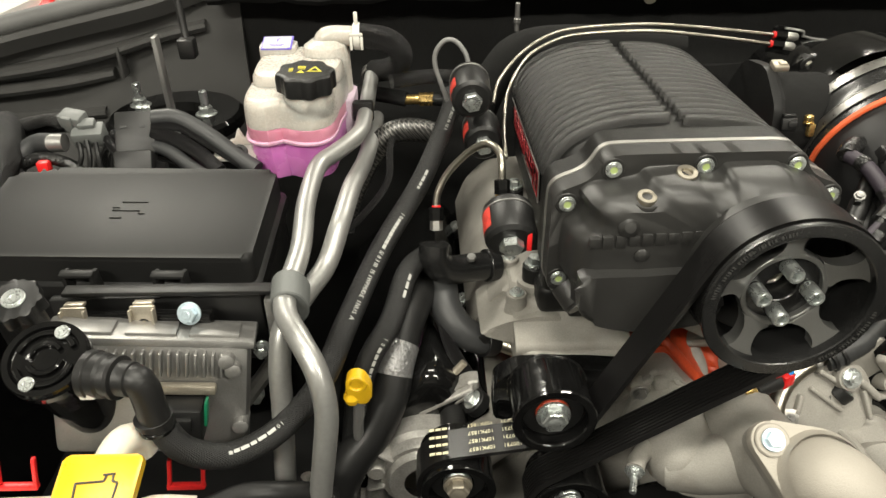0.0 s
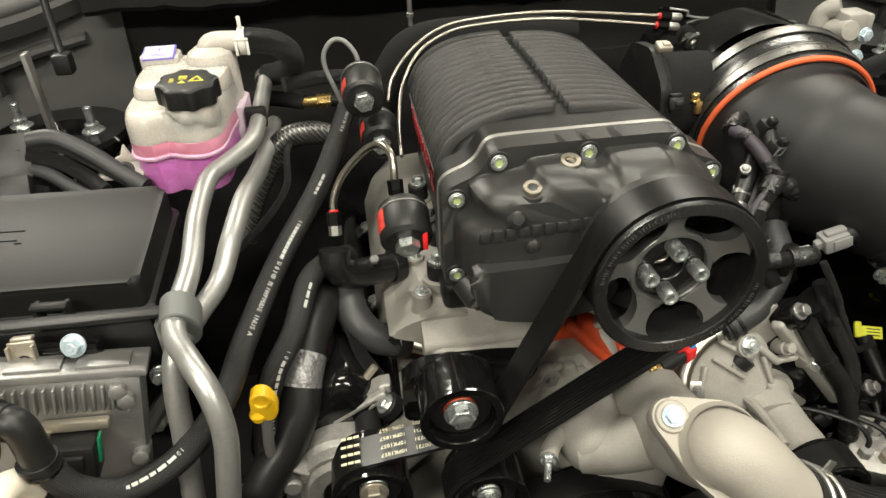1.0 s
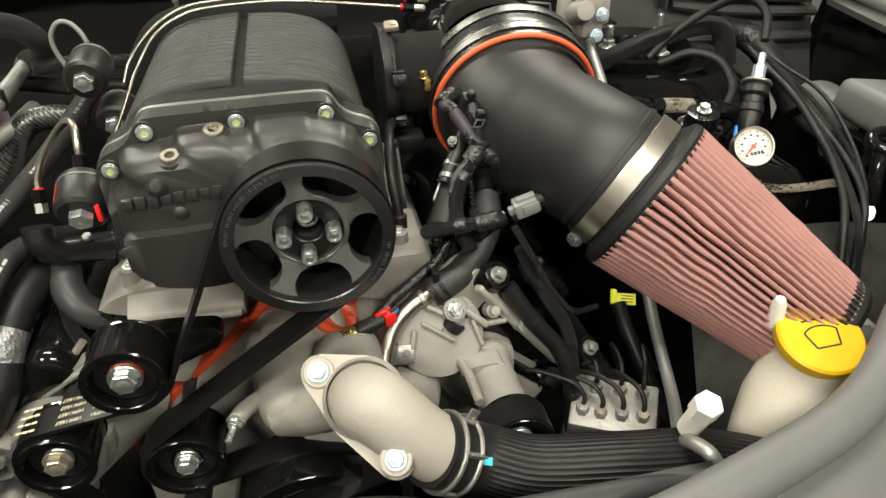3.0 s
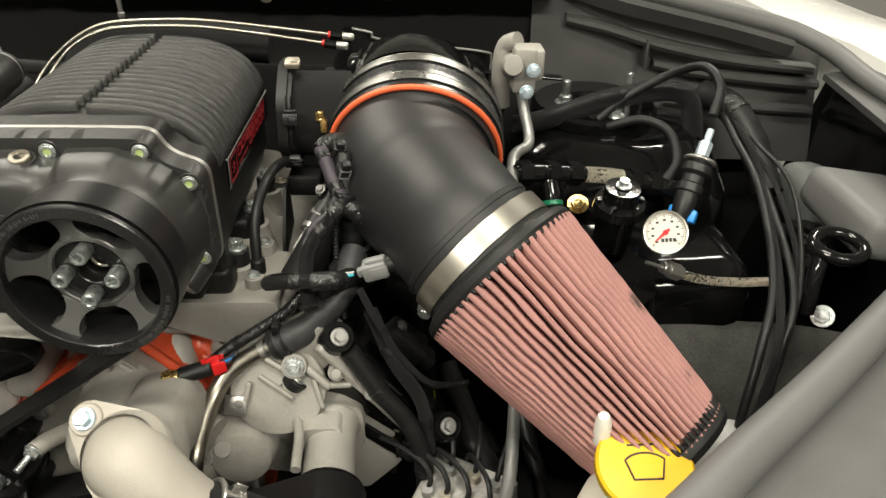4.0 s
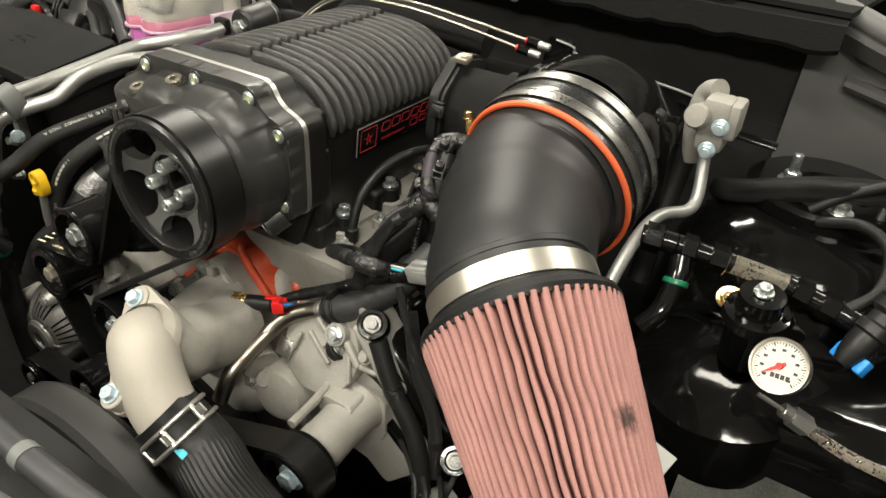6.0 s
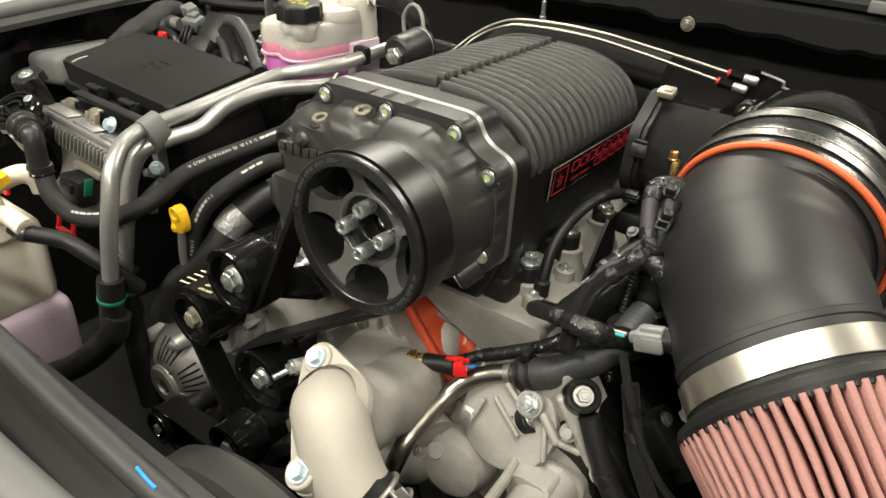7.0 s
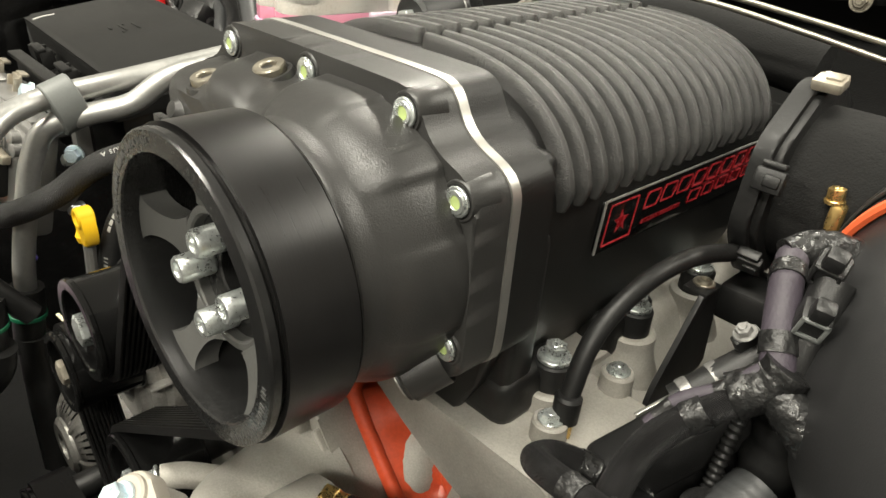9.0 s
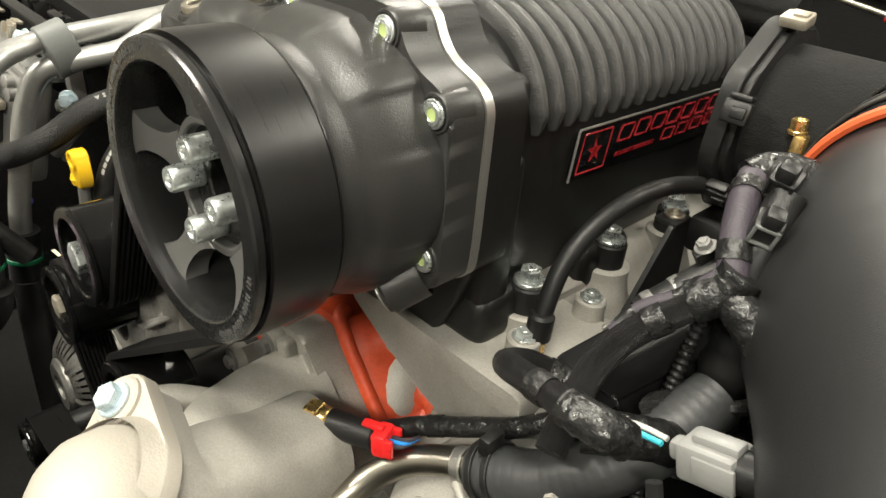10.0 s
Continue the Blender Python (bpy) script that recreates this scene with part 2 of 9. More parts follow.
def wire_mesh(m, pitch):
    """Two crossing sets of bright wires with dark gaps between them."""
    nt = m.node_tree
    n, l = nt.nodes, nt.links
    tc = n.new("ShaderNodeTexCoord")
    sums = []
    for k in (1.0, -1.0):
        mp = n.new("ShaderNodeMapping")
        mp.inputs["Rotation"].default_value = (0.6 * k, 0.3, radians(42) * k)
        l.new(tc.outputs["Object"], mp.inputs["Vector"])
        w = n.new("ShaderNodeTexWave")
        w.bands_direction = "X"
        w.inputs["Scale"].default_value = 0.314 / pitch
        w.inputs["Distortion"].default_value = 0.8
        l.new(mp.outputs["Vector"], w.inputs["Vector"])
        sums.append(w.outputs["Fac"])
    mx = n.new("ShaderNodeMath")
    mx.operation = "MAXIMUM"
    l.new(sums[0], mx.inputs[0])
    l.new(sums[1], mx.inputs[1])
    cr = n.new("ShaderNodeMapRange")
    cr.inputs["From Min"].default_value, cr.inputs["From Max"].default_value = 0.80, 0.94
    l.new(mx.outputs[0], cr.inputs["Value"])
    mix = n.new("ShaderNodeMix")
    mix.data_type = "RGBA"
    mix.inputs["A"].default_value, mix.inputs["B"].default_value = (0.006, 0.006, 0.006, 1), (0.20, 0.195, 0.185, 1)
    l.new(cr.outputs["Result"], mix.inputs["Factor"])
    b = n["Principled BSDF"]
    l.new(mix.outputs["Result"], b.inputs["Base Color"])
    l.new(cr.outputs["Result"], b.inputs["Metallic"])
    bp = n.new("ShaderNodeBump")
    bp.inputs["Strength"].default_value, bp.inputs["Distance"].default_value = 0.8, 0.001
    l.new(cr.outputs["Result"], bp.inputs["Height"])
    l.new(bp.outputs["Normal"], b.inputs["Normal"])


wire_mesh(M["mesh"], 0.0036)
for key, depth in (("tank", 0.012), ("tankpink", 0.006), ("tankrose", 0.006), ("tankpale", 0.010), ("washer", 0.012)):
    shell = M[key].node_tree.nodes["Principled BSDF"]
    shell.inputs["Subsurface Weight"].default_value = 0.6
    shell.inputs["Subsurface Scale"].default_value = depth
    shell.inputs["Subsurface Radius"].default_value = (1.0, 0.85, 0.8)


# ---- mesh helpers; all shapes are made in world metres ----
def finish(bm, angle=32):
    bmesh.ops.recalc_face_normals(bm, faces=bm.faces)
    for f in bm.faces:
        f.smooth = True
    lim = radians(angle)
    for e in bm.edges:
        e.smooth = not (len(e.link_faces) == 2 and e.calc_face_angle(0) > lim)


ORIGIN = {}


def link_mesh(name, bm, material, origin=(0, 0, 0), angle=32):
    finish(bm, angle)
    bmesh.ops.translate(bm, verts=bm.verts, vec=-Vector(origin))
    me = bpy.data.meshes.new(name)
    bm.to_mesh(me)
    bm.free()
    me.materials.append(M[material])
    return new(name, me)


def thing(name, label, category, at, group="", kind=""):
    """An Empty at the thing's base, which parents its parts."""
    ob = new(name)
    ob.empty_display_size = 0.02
    ob.location = at
    ORIGIN[ob.name] = Vector(at)
    return tagged(ob, label, category, group, kind)


def part(name, bm, material, parent, label="", angle=32):
    """One mesh under a thing or a part; the bmesh is in world metres."""
    o = ORIGIN[parent.name]
    ob = link_mesh(name, bm, material, o, angle)
    ob.parent = parent
    ORIGIN[ob.name] = o
    if label:
        ob["label"] = label
    return ob


def solo(name, bm, material, label, category, group="", kind="", angle=32):
    """A thing of one mesh, with its origin at its base."""
    bm.verts.ensure_lookup_table()
    cs = [v.co for v in bm.verts]
    o = Vector((sum(c.x for c in cs) / len(cs), sum(c.y for c in cs) / len(cs), min(c.z for c in cs)))
    ob = link_mesh(name, bm, material, o, angle)
    ob.location = o
    ORIGIN[ob.name] = o
    return tagged(ob, label, category, group, kind)


def shared(name, mesh_ob, parent, m, label=""):
    """Another part on the mesh data of mesh_ob, at the world pose m."""
    ob = new(name, mesh_ob.data)
    ob.parent = parent
    ob.matrix_basis = Matrix.Translation(-ORIGIN[parent.name]) @ m
    ORIGIN[ob.name] = ORIGIN[parent.name]
    if label:
        ob["label"] = label
    return ob


def axis_pose(at, way, spin=0.0):
    """The pose whose z runs along way."""
    return Matrix.Translation(at) @ Vector(way).normalized().to_track_quat("Z", "Y").to_matrix().to_4x4() @ Matrix.Rotation(spin, 4, "Z")


def box(bm, c, s, m=None, bev=0.002, seg=2):
    r = bmesh.ops.create_cube(bm, size=1.0)
    vs = r["verts"]
    bmesh.ops.scale(bm, vec=s, verts=vs)
    if bev:
        es = list({e for v in vs for e in v.link_edges})
        r2 = bmesh.ops.bevel(bm, geom=es, offset=min(bev, min(s) * 0.45), segments=seg, profile=0.5, affect="EDGES")
        vs = list({v for f in r2["faces"] for v in f.verts} | {v for v in vs if v.is_valid})
    mm = Matrix.Translation(c) if m is None else m @ Matrix.Translation(c)
    bmesh.ops.transform(bm, matrix=mm, verts=vs)
    return vs


def lathe(bm, profile, at, way, n=40, a0=0.0, a1=None, spin=0.0):
    """Turns (radius, height) points about the axis through at."""
    m = axis_pose(at, way, spin)
    full = a1 is None
    a1 = 2 * math.pi if full else a1
    steps = n if full else n + 1
    rings = []
    for r, h in profile:
        if r < 1e-6:
            rings.append([bm.verts.new(m @ Vector((0, 0, h)))])
        else:
            rings.append([bm.verts.new(m @ Vector((r * math.cos(a0 + (a1 - a0) * k / n), r * math.sin(a0 + (a1 - a0) * k / n), h))) for k in range(steps)])
    for p, q in zip(rings, rings[1:]):
        for k in range(n):
            k2 = (k + 1) % steps if full else k + 1
            f = [p[k if len(p) > 1 else 0], p[k2 if len(p) > 1 else 0], q[k2 if len(q) > 1 else 0], q[k if len(q) > 1 else 0]]
            f = list(dict.fromkeys(f))
            if len(f) > 2:
                bm.faces.new(f)
    return rings


def ring_solid(bm, r0, r1, h0, h1, at, way, n=40, bev=0.0008):
    b = bev
    lathe(bm, [(r0, h0 + b), (r0 + b, h0), (r1 - b, h0), (r1, h0 + b), (r1, h1 - b), (r1 - b, h1), (r0 + b, h1), (r0, h1 - b), (r0, h0 + b)], at, way, n)


def disc_solid(bm, r, h0, h1, at, way, n=32, bev=0.0008):
    b = bev
    lathe(bm, [(0, h0), (r - b, h0), (r, h0 + b), (r, h1 - b), (r - b, h1), (0, h1)], at, way, n)


def spline(pts, step=0.004):
    """A smooth line through the points (centripetal steps kept plain), evenly sampled."""
    p = [Vector(q) for q in pts]
    if len(p) == 2:
        k = max(2, int((p[1] - p[0]).length / step))
        return [p[0].lerp(p[1], i / k) for i in range(k + 1)]
    p = [2 * p[0] - p[1]] + p + [2 * p[-1] - p[-2]]
    out = []
    for i in range(1, len(p) - 2):
        a, b, c, d = p[i - 1:i + 3]
        k = max(3, int((c - b).length / step))
        for j in range(k):
            t = j / k
            out.append(0.5 * ((2 * b) + (c - a) * t + (2 * a - 5 * b + 4 * c - d) * t * t + (3 * b - a - 3 * c + d) * t ** 3))
    out.append(p[-2])
    return out


def frames_along(line):
    ways = [((line[min(i + 1, len(line) - 1)] - line[max(i - 1, 0)]).normalized()) for i in range(len(line))]
    side = ways[0].orthogonal().normalized()
    res = []
    for q, w in zip(line, ways):
        side = (side - w * side.dot(w)).normalized()
        res.append((q, w, side, w.cross(side)))
    return res


def tube(bm, pts, r, n=14, step=0.004, shape=None, wall=0.0, caps=True):
    """A tube along a smooth line; shape(s, a) scales the radius by the length s and the angle a."""
    fr = frames_along(spline(pts, step))
    rings, s = [], 0.0
    for i, (q, w, u, v) in enumerate(fr):
        if i:
            s += (q - fr[i - 1][0]).length
        ring = []
        for k in range(n):
            a = 2 * math.pi * k / n
            rr = r * (shape(s, a) if shape else 1.0)
            ring.append(bm.verts.new(q + (u * math.cos(a) + v * math.sin(a)) * rr))
        rings.append(ring)
    for p, q in zip(rings, rings[1:]):
        for k in range(n):
            bm.faces.new((p[k], p[(k + 1) % n], q[(k + 1) % n], q[k]))
    if caps:
        bm.faces.new(rings[0][::-1])
        bm.faces.new(rings[-1])
    return fr


def prism(bm, outline, m, d0, d1, bev=0.0, seg=2):
    """A flat outline (x, y) in the pose m, between the depths d0 and d1 along its z."""
    lo = [bm.verts.new(m @ Vector((x, y, d0))) for x, y in outline]
    hi = [bm.verts.new(m @ Vector((x, y, d1))) for x, y in outline]
    k = len(lo)
    bottom, top = bm.faces.new(lo[::-1]), bm.faces.new(hi)
    for i in range(k):
        bm.faces.new((lo[i], lo[(i + 1) % k], hi[(i + 1) % k], hi[i]))
    if bev:
        es = list(top.edges)
        bmesh.ops.bevel(bm, geom=es, offset=bev, segments=seg, profile=0.5, affect="EDGES", clamp_overlap=True)


def smooth_outline(pts, step=0.004):
    """A closed smooth outline through the points (x, y)."""
    p = [Vector((x, y, 0)) for x, y in pts]
    k = len(p)
    out = []
    for i in range(k):
        a, b, c, d = p[i - 1], p[i], p[(i + 1) % k], p[(i + 2) % k]
        n = max(2, int((c - b).length / step))
        for j in range(n):
            t = j / n
            q = 0.5 * ((2 * b) + (c - a) * t + (2 * a - 5 * b + 4 * c - d) * t * t + (3 * b - a - 3 * c + d) * t ** 3)
            out.append((q.x, q.y))
    return out


def rounded(pts, r, seg=4):
    """A closed outline with rounded corners."""
    p = [Vector(q) for q in pts]
    out = []
    for i, b in enumerate(p):
        a, c = p[i - 1], p[(i + 1) % len(p)]
        ra = min(r, (a - b).length * 0.45, (c - b).length * 0.45)
        s, e = b + (a - b).normalized() * ra, b + (c - b).normalized() * ra
        for j in range(seg + 1):
            t = j / seg
            q = (1 - t) ** 2 * s + 2 * t * (1 - t) * b + t * t * e
            out.append((q.x, q.y))
    return out


def hexhead(bm, r, h, at, way, flange=0.0, spin=0.0, dish=True):
    """A hexagon bolt head with its washer flange, standing on at along way."""
    m = axis_pose(at, way, spin)
    if flange:
        disc_solid(bm, flange, 0, h * 0.28, at, way, 20, 0.0004)
    base = h * 0.2 if flange else 0
    hexa = [(r * math.cos(math.pi / 3 * k), r * math.sin(math.pi / 3 * k)) for k in range(6)]
    prism(bm, hexa, m, base, h, r * 0.10, 1)
    if dish:
        lathe(bm, [(r * 0.55, h + 0.0002), (r * 0.45, h + 0.0006), (0, h + 0.0005)], at, way, 12)


def sockethead(bm, r, h, at, way, flange=0.0):
    """A socket-head cap screw with its recess."""
    if flange:
        disc_solid(bm, flange, 0, 0.0016, at, way, 24, 0.0004)
    lathe(bm, [(r * 0.9, 0), (r, 0.0008), (r, h - 0.0012), (r * 0.88, h), (r * 0.58, h), (r * 0.52, h - 0.0006), (r * 0.5, h - h * 0.45), (0, h - h * 0.5)], at, way, 24)


def bm():
    return bmesh.new()


def bolt_part(parent, at, way, r=0.006, h=0.005, flange=0.0, material="zinc", kind="hex", name="bolt", label=""):
    b = bm()
    (hexhead if kind == "hex" else sockethead)(b, r, h, Vector(at), Vector(way), flange)
    return part(name, b, material, parent, label)


def text_mesh(words, size, depth=0.0002):
    """Letters of the built-in font as a flat bmesh around the origin in x and y."""
    cu = bpy.data.curves.new("letters", "FONT")
    cu.body, cu.size, cu.extrude, cu.align_x, cu.align_y = words, size, depth, "CENTER", "CENTER"
    cu.resolution_u = 2
    ob = bpy.data.objects.new("letters", cu)
    me = bpy.data.meshes.new_from_object(ob)
    b = bmesh.new()
    b.from_mesh(me)
    bpy.data.objects.remove(ob)
    bpy.data.meshes.remove(me)
    bpy.data.curves.remove(cu)
    return b


FRONT, UP, RIGHT = Vector((0, -1, 0)), Vector((0, 0, 1)), Vector((1, 0, 0))
XZ = Matrix(((1, 0, 0, 0), (0, 0, -1, 0), (0, 1, 0, 0), (0, 0, 0, 1)))  # outline x, y to world x, z; depth runs to the front


def stain(m, at, r, col):
    """A dirt spot of its own shape on a material, at a place in the mesh's own metres."""
    nt = m.node_tree
    n, l = nt.nodes, nt.links
    b = n["Principled BSDF"]
    old = b.inputs["Base Color"].links[0].from_socket
    tc = n.new("ShaderNodeTexCoord")
    d = n.new("ShaderNodeVectorMath")
    d.operation = "DISTANCE"
    l.new(tc.outputs["Object"], d.inputs[0])
    d.inputs[1].default_value = at
    nz = n.new("ShaderNodeTexNoise")
    nz.inputs["Scale"].default_value = 260
    l.new(tc.outputs["Object"], nz.inputs["Vector"])
    ad = n.new("ShaderNodeMath")
    ad.operation = "MULTIPLY_ADD"
    l.new(nz.outputs["Fac"], ad.inputs[0])
    ad.inputs[1].default_value = r * 1.2
    l.new(d.outputs["Value"], ad.inputs[2])
    mr = n.new("ShaderNodeMapRange")
    mr.inputs["From Min"].default_value, mr.inputs["From Max"].default_value = r * 1.1, r * 2.0
    mr.inputs["To Min"].default_value, mr.inputs["To Max"].default_value = 0.85, 0.0
    l.new(ad.outputs[0], mr.inputs["Value"])
    mx = n.new("ShaderNodeMix")
    mx.data_type = "RGBA"
    l.new(mr.outputs["Result"], mx.inputs["Factor"])
    l.new(old, mx.inputs["A"])
    mx.inputs["B"].default_value = (*col, 1)
    l.new(mx.outputs["Result"], b.inputs["Base Color"])

# ---- structure: workshop shell, car body, bay walls ----
def slab(name, c, s, material, label, bev=0.0):
    b = bm()
    box(b, Vector(c), s, bev=bev)
    return solo(name, b, material, label, name.split("_")[0], kind="structure")


slab("floor", (0, 0, -0.05), (9.0, 9.0, 0.1), "floor", "pale smooth workshop floor under the car")
slab("ceiling", (0, 0, 3.15), (9.0, 9.0, 0.1), "wall", "white workshop ceiling with light panels")
slab("wall_north", (0, 4.55, 1.55), (9.0, 0.1, 3.1), "wall", "plain white workshop wall")
slab("wall_south", (0, -4.55, 1.55), (9.0, 0.1, 3.1), "wall", "plain white workshop wall")
slab("wall_east", (4.55, 0, 1.55), (0.1, 9.0, 3.1), "wall", "plain white workshop wall")
slab("wall_west", (-4.55, 0, 1.55), (0.1, 9.0, 3.1), "wall", "plain white workshop wall")

# the car's body round the bay
car = thing("car_body", "white car body with the bonnet off its open engine bay", "car body", (0, 0.3, 0.0), kind="structure")


def body_part(name, pts, r, material, label="", n=12, parent=None):
    b = bm()
    tube(b, pts, r, n, 0.02)
    return part(name, b, material, parent or car, label)


def panel(name, corners, thick, material, parent, label="", cuts=1, wob=0.0):
    """A slab between four corners, thickened along its normal, with a slight unevenness."""
    b = bm()
    a, c, d, e = [Vector(p) for p in corners]
    nrm = (c - a).cross(e - a).normalized()
    k = cuts
    grid = [[None] * (k + 1) for _ in range(k + 1)]
    for i in range(k + 1):
        for j in range(k + 1):
            u, v = i / k, j / k
            p = (a * (1 - u) + c * u) * (1 - v) + (e * (1 - u) + d * u) * v
            if wob:
                p = p + nrm * noise.noise(p * 9) * wob
            grid[i][j] = p
    for lift, flip in ((0, True), (thick, False)):
        vs = [[b.verts.new(p + nrm * lift) for p in row] for row in grid]
        for i in range(k):
            for j in range(k):
                f = [vs[i][j], vs[i + 1][j], vs[i + 1][j + 1], vs[i][j + 1]]
                b.faces.new(f[::-1] if flip else f)
        if lift == 0:
            low = vs
        else:
            rim = [(i, 0) for i in range(k)] + [(k, j) for j in range(k)] + [(i, k) for i in range(k, 0, -1)] + [(0, j) for j in range(k, 0, -1)]
            for q, (i, j) in enumerate(rim):
                i2, j2 = rim[(q + 1) % len(rim)]
                b.faces.new((low[i][j], low[i2][j2], vs[i2][j2], vs[i][j]))
    return part(name, b, material, parent, label)


# added sheet whose near-black colour is the shade below the engine
panel("bay_floor", [(-0.95, -0.6, 0.50), (0.95, -0.6, 0.50), (0.95, 0.6, 0.50), (-0.95, 0.6, 0.50)], 0.01, "dark", car, "near-black sheet closing the shaded depth under the engine")
panel("firewall", [(-0.9, 0.47, 0.45), (0.9, 0.47, 0.45), (0.78, 0.50, 1.02), (-0.78, 0.50, 1.02)], 0.02, "felt", car, "black felt-covered firewall", 24, 0.03)
panel("firewall_top", [(-0.46, 0.498, 0.98), (0.46, 0.498, 0.98), (0.46, 0.505, 1.15), (-0.46, 0.505, 1.15)], 0.02, "felt", car, "black felt above the firewall", 16, 0.012)
# added sheet: the dark void behind the cowl panels, put into colour
panel("cowl_well", [(-0.83, 0.50, 0.88), (0.83, 0.50, 0.88), (0.83, 1.05, 0.95), (-0.83, 1.05, 0.95)], 0.01, "dark", car, "near-black sheet standing in for the shaded cowl void")
# cowl beam above the firewall, with its bolt, and the plastic cowl
b = bm()
rows = []
for i in range(61):
    x = -0.46 + 0.92 * i / 60
    zz = 1.118 + 0.007 * noise.noise(Vector((x * 22, 1.3, 0))) + 0.004 * noise.noise(Vector((x * 70, 4.3, 0)))
    rows.append([b.verts.new(p) for p in ((x, 0.47, zz), (x, 0.442, zz), (x, 0.436, zz + 0.006), (x, 0.438, 1.150), (x, 0.47, 1.158))])
for p, q in zip(rows, rows[1:]):
    for k in range(5):
        b.faces.new((p[k], p[(k + 1) % 5], q[(k + 1) % 5], q[k]))
part("cowl_beam", b, "felt", car, "black felt-edged cowl beam")
bolt_part(car, (0.084, 0.436, 1.119), FRONT, 0.0055, 0.004, 0.0085, "bronze", name="cowl_bolt")
panel("cowl_top", [(-0.46, 0.45, 1.158), (0.46, 0.45, 1.158), (0.60, 1.05, 1.20), (-0.60, 1.05, 1.20)], 0.006, "felt", car, "black felt-covered cowl", 4, 0.004)
b = bm()
box(b, Vector((0.30, 0.440, 1.165)), (0.085, 0.006, 0.012), bev=0.002)
part("cowl_clip", b, "seal", car, "grey cowl clip")


def sweep(bm_, path, section, step=0.012):
    """Draws a (y, z) section along a path that runs across the car."""
    line_ = spline([Vector(p) for p in path], step)
    prev_ = None
    for p in line_:
        row_ = [bm_.verts.new((p.x, p.y + dy, p.z + dz)) for dy, dz in section]
        if prev_:
            m_ = len(section)
            for k_ in range(m_):
                bm_.faces.new((prev_[k_], prev_[(k_ + 1) % m_], row_[(k_ + 1) % m_], row_[k_]))
        prev_ = row_


LEDGE = [(0.020, 0.004), (-0.006, 0.0035), (-0.011, 0.001), (-0.012, -0.004), (-0.009, -0.009), (0.020, -0.016)]
for s in (-1, 1):
    # cowl side panels with moulded ledges, seals, wings and inner wings
    panel("cowl_side_panel", [(s * 0.43, 0.452, 0.90), (s * 0.84, 0.425, 0.90), (s * 0.84, 0.478, 1.06), (s * 0.43, 0.492, 1.15)][::s], 0.006, "dgrey", car, "dark grey moulded cowl panel", 10, 0.006)
    for path in (((0.475, 0.474, 1.090), (0.53, 0.465, 1.080), (0.60, 0.455, 1.062), (0.70, 0.450, 1.044), (0.82, 0.445, 1.032)),
                 ((0.60, 0.462, 1.034), (0.66, 0.450, 1.026), (0.74, 0.446, 1.018), (0.83, 0.442, 1.012)),
                 ((0.62, 0.452, 0.985), (0.70, 0.446, 0.981), (0.83, 0.440, 0.975))):
        b = bm()
        sweep(b, [(s * x, y, z) for x, y, z in path], LEDGE)
        part("moulded_ledge", b, "dgrey", car)
    b = bm()
    box(b, Vector((s * 0.585, 0.452, 1.048)), (0.004, 0.020, 0.040), bev=0.001)
    part("moulded_web", b, "dgrey", car)
    b = bm()
    ring_solid(b, 0.0055, 0.016, -0.01, 0.002, Vector((s * 0.487, 0.482, 1.122)), (0, -1, 0.2), 28, 0.001)
    disc_solid(b, 0.0050, -0.012, 0.003, Vector((s * 0.487, 0.482, 1.122)), (0, -1, 0.2), 16, 0.001)
    part("push_pin", b, "plastic", car)
    PATHS = [(s * 0.44, 0.49, 1.160), (s * 0.525, 0.468, 1.136), (s * 0.61, 0.462, 1.118), (s * 0.71, 0.458, 1.097), (s * 0.775, 0.440, 1.083), (s * 0.815, 0.395, 1.066), (s * 0.828, 0.33, 1.052), (s * 0.842, 0.2, 1.040), (s * 0.845, 0.05, 1.028), (s * 0.845, -0.1, 1.01)]
    body_part("hood_seal", PATHS, 0.012, "seal", "grey rubber bonnet seal")
    b = bm()
    sweep(b, [(x, y - 0.004, z - 0.014) for x, y, z in PATHS[:5]], [(0.012, 0.006), (-0.012, 0.004), (-0.014, -0.003), (-0.006, -0.020), (0.012, -0.022)])
    part("seal_carrier", b, "dgrey", car, "dark plastic seal carrier")
    b = bm()
    rows = []
    for i in range(41):
        y = -0.32 + 1.35 * i / 40
        k = max(0.0, (y - 0.42) / 0.6)
        z0 = 1.0 + 0.075 * min(1.0, (y + 0.32) / 0.75) - 0.02 * k
        xi = 0.872 - 0.05 * min(1.0, max(0.0, (y - 0.30) / 0.25)) + 0.02 * k
        rows.append([b.verts.new((s * x, y, z)) for x, z in ((xi, z0 - 0.03), (xi + 0.004, z0 - 0.004), (xi + 0.012, z0 + 0.002), (xi + 0.06, z0 + 0.010), (xi + 0.13, z0 + 0.006), (xi + 0.18, z0 - 0.018), (xi + 0.205, z0 - 0.08), (xi + 0.21, 0.25))])
    for p, q in zip(rows, rows[1:]):
        for k in range(7):
            b.faces.new((p[k], p[k + 1], q[k + 1], q[k]))
    part("wing", b, "paint", car, "white painted wing")
    panel("inner_wing", [(s * 0.74, -0.35, 0.45), (s * 0.74, 0.46, 0.45), (s * 0.86, 0.46, 1.02), (s * 0.86, -0.35, 0.98)][::s], 0.006, "gloss", car, "gloss black painted inner wing", 8, 0.012)
    panel("wing_ledge", [(s * 0.80, -0.3, 0.985), (s * 0.88, -0.3, 0.985), (s * 0.88, 0.38, 1.045), (s * 0.80, 0.38, 1.035)][::s], 0.008, "dgrey", car, "dark plastic wing ledge", 4, 0.003)
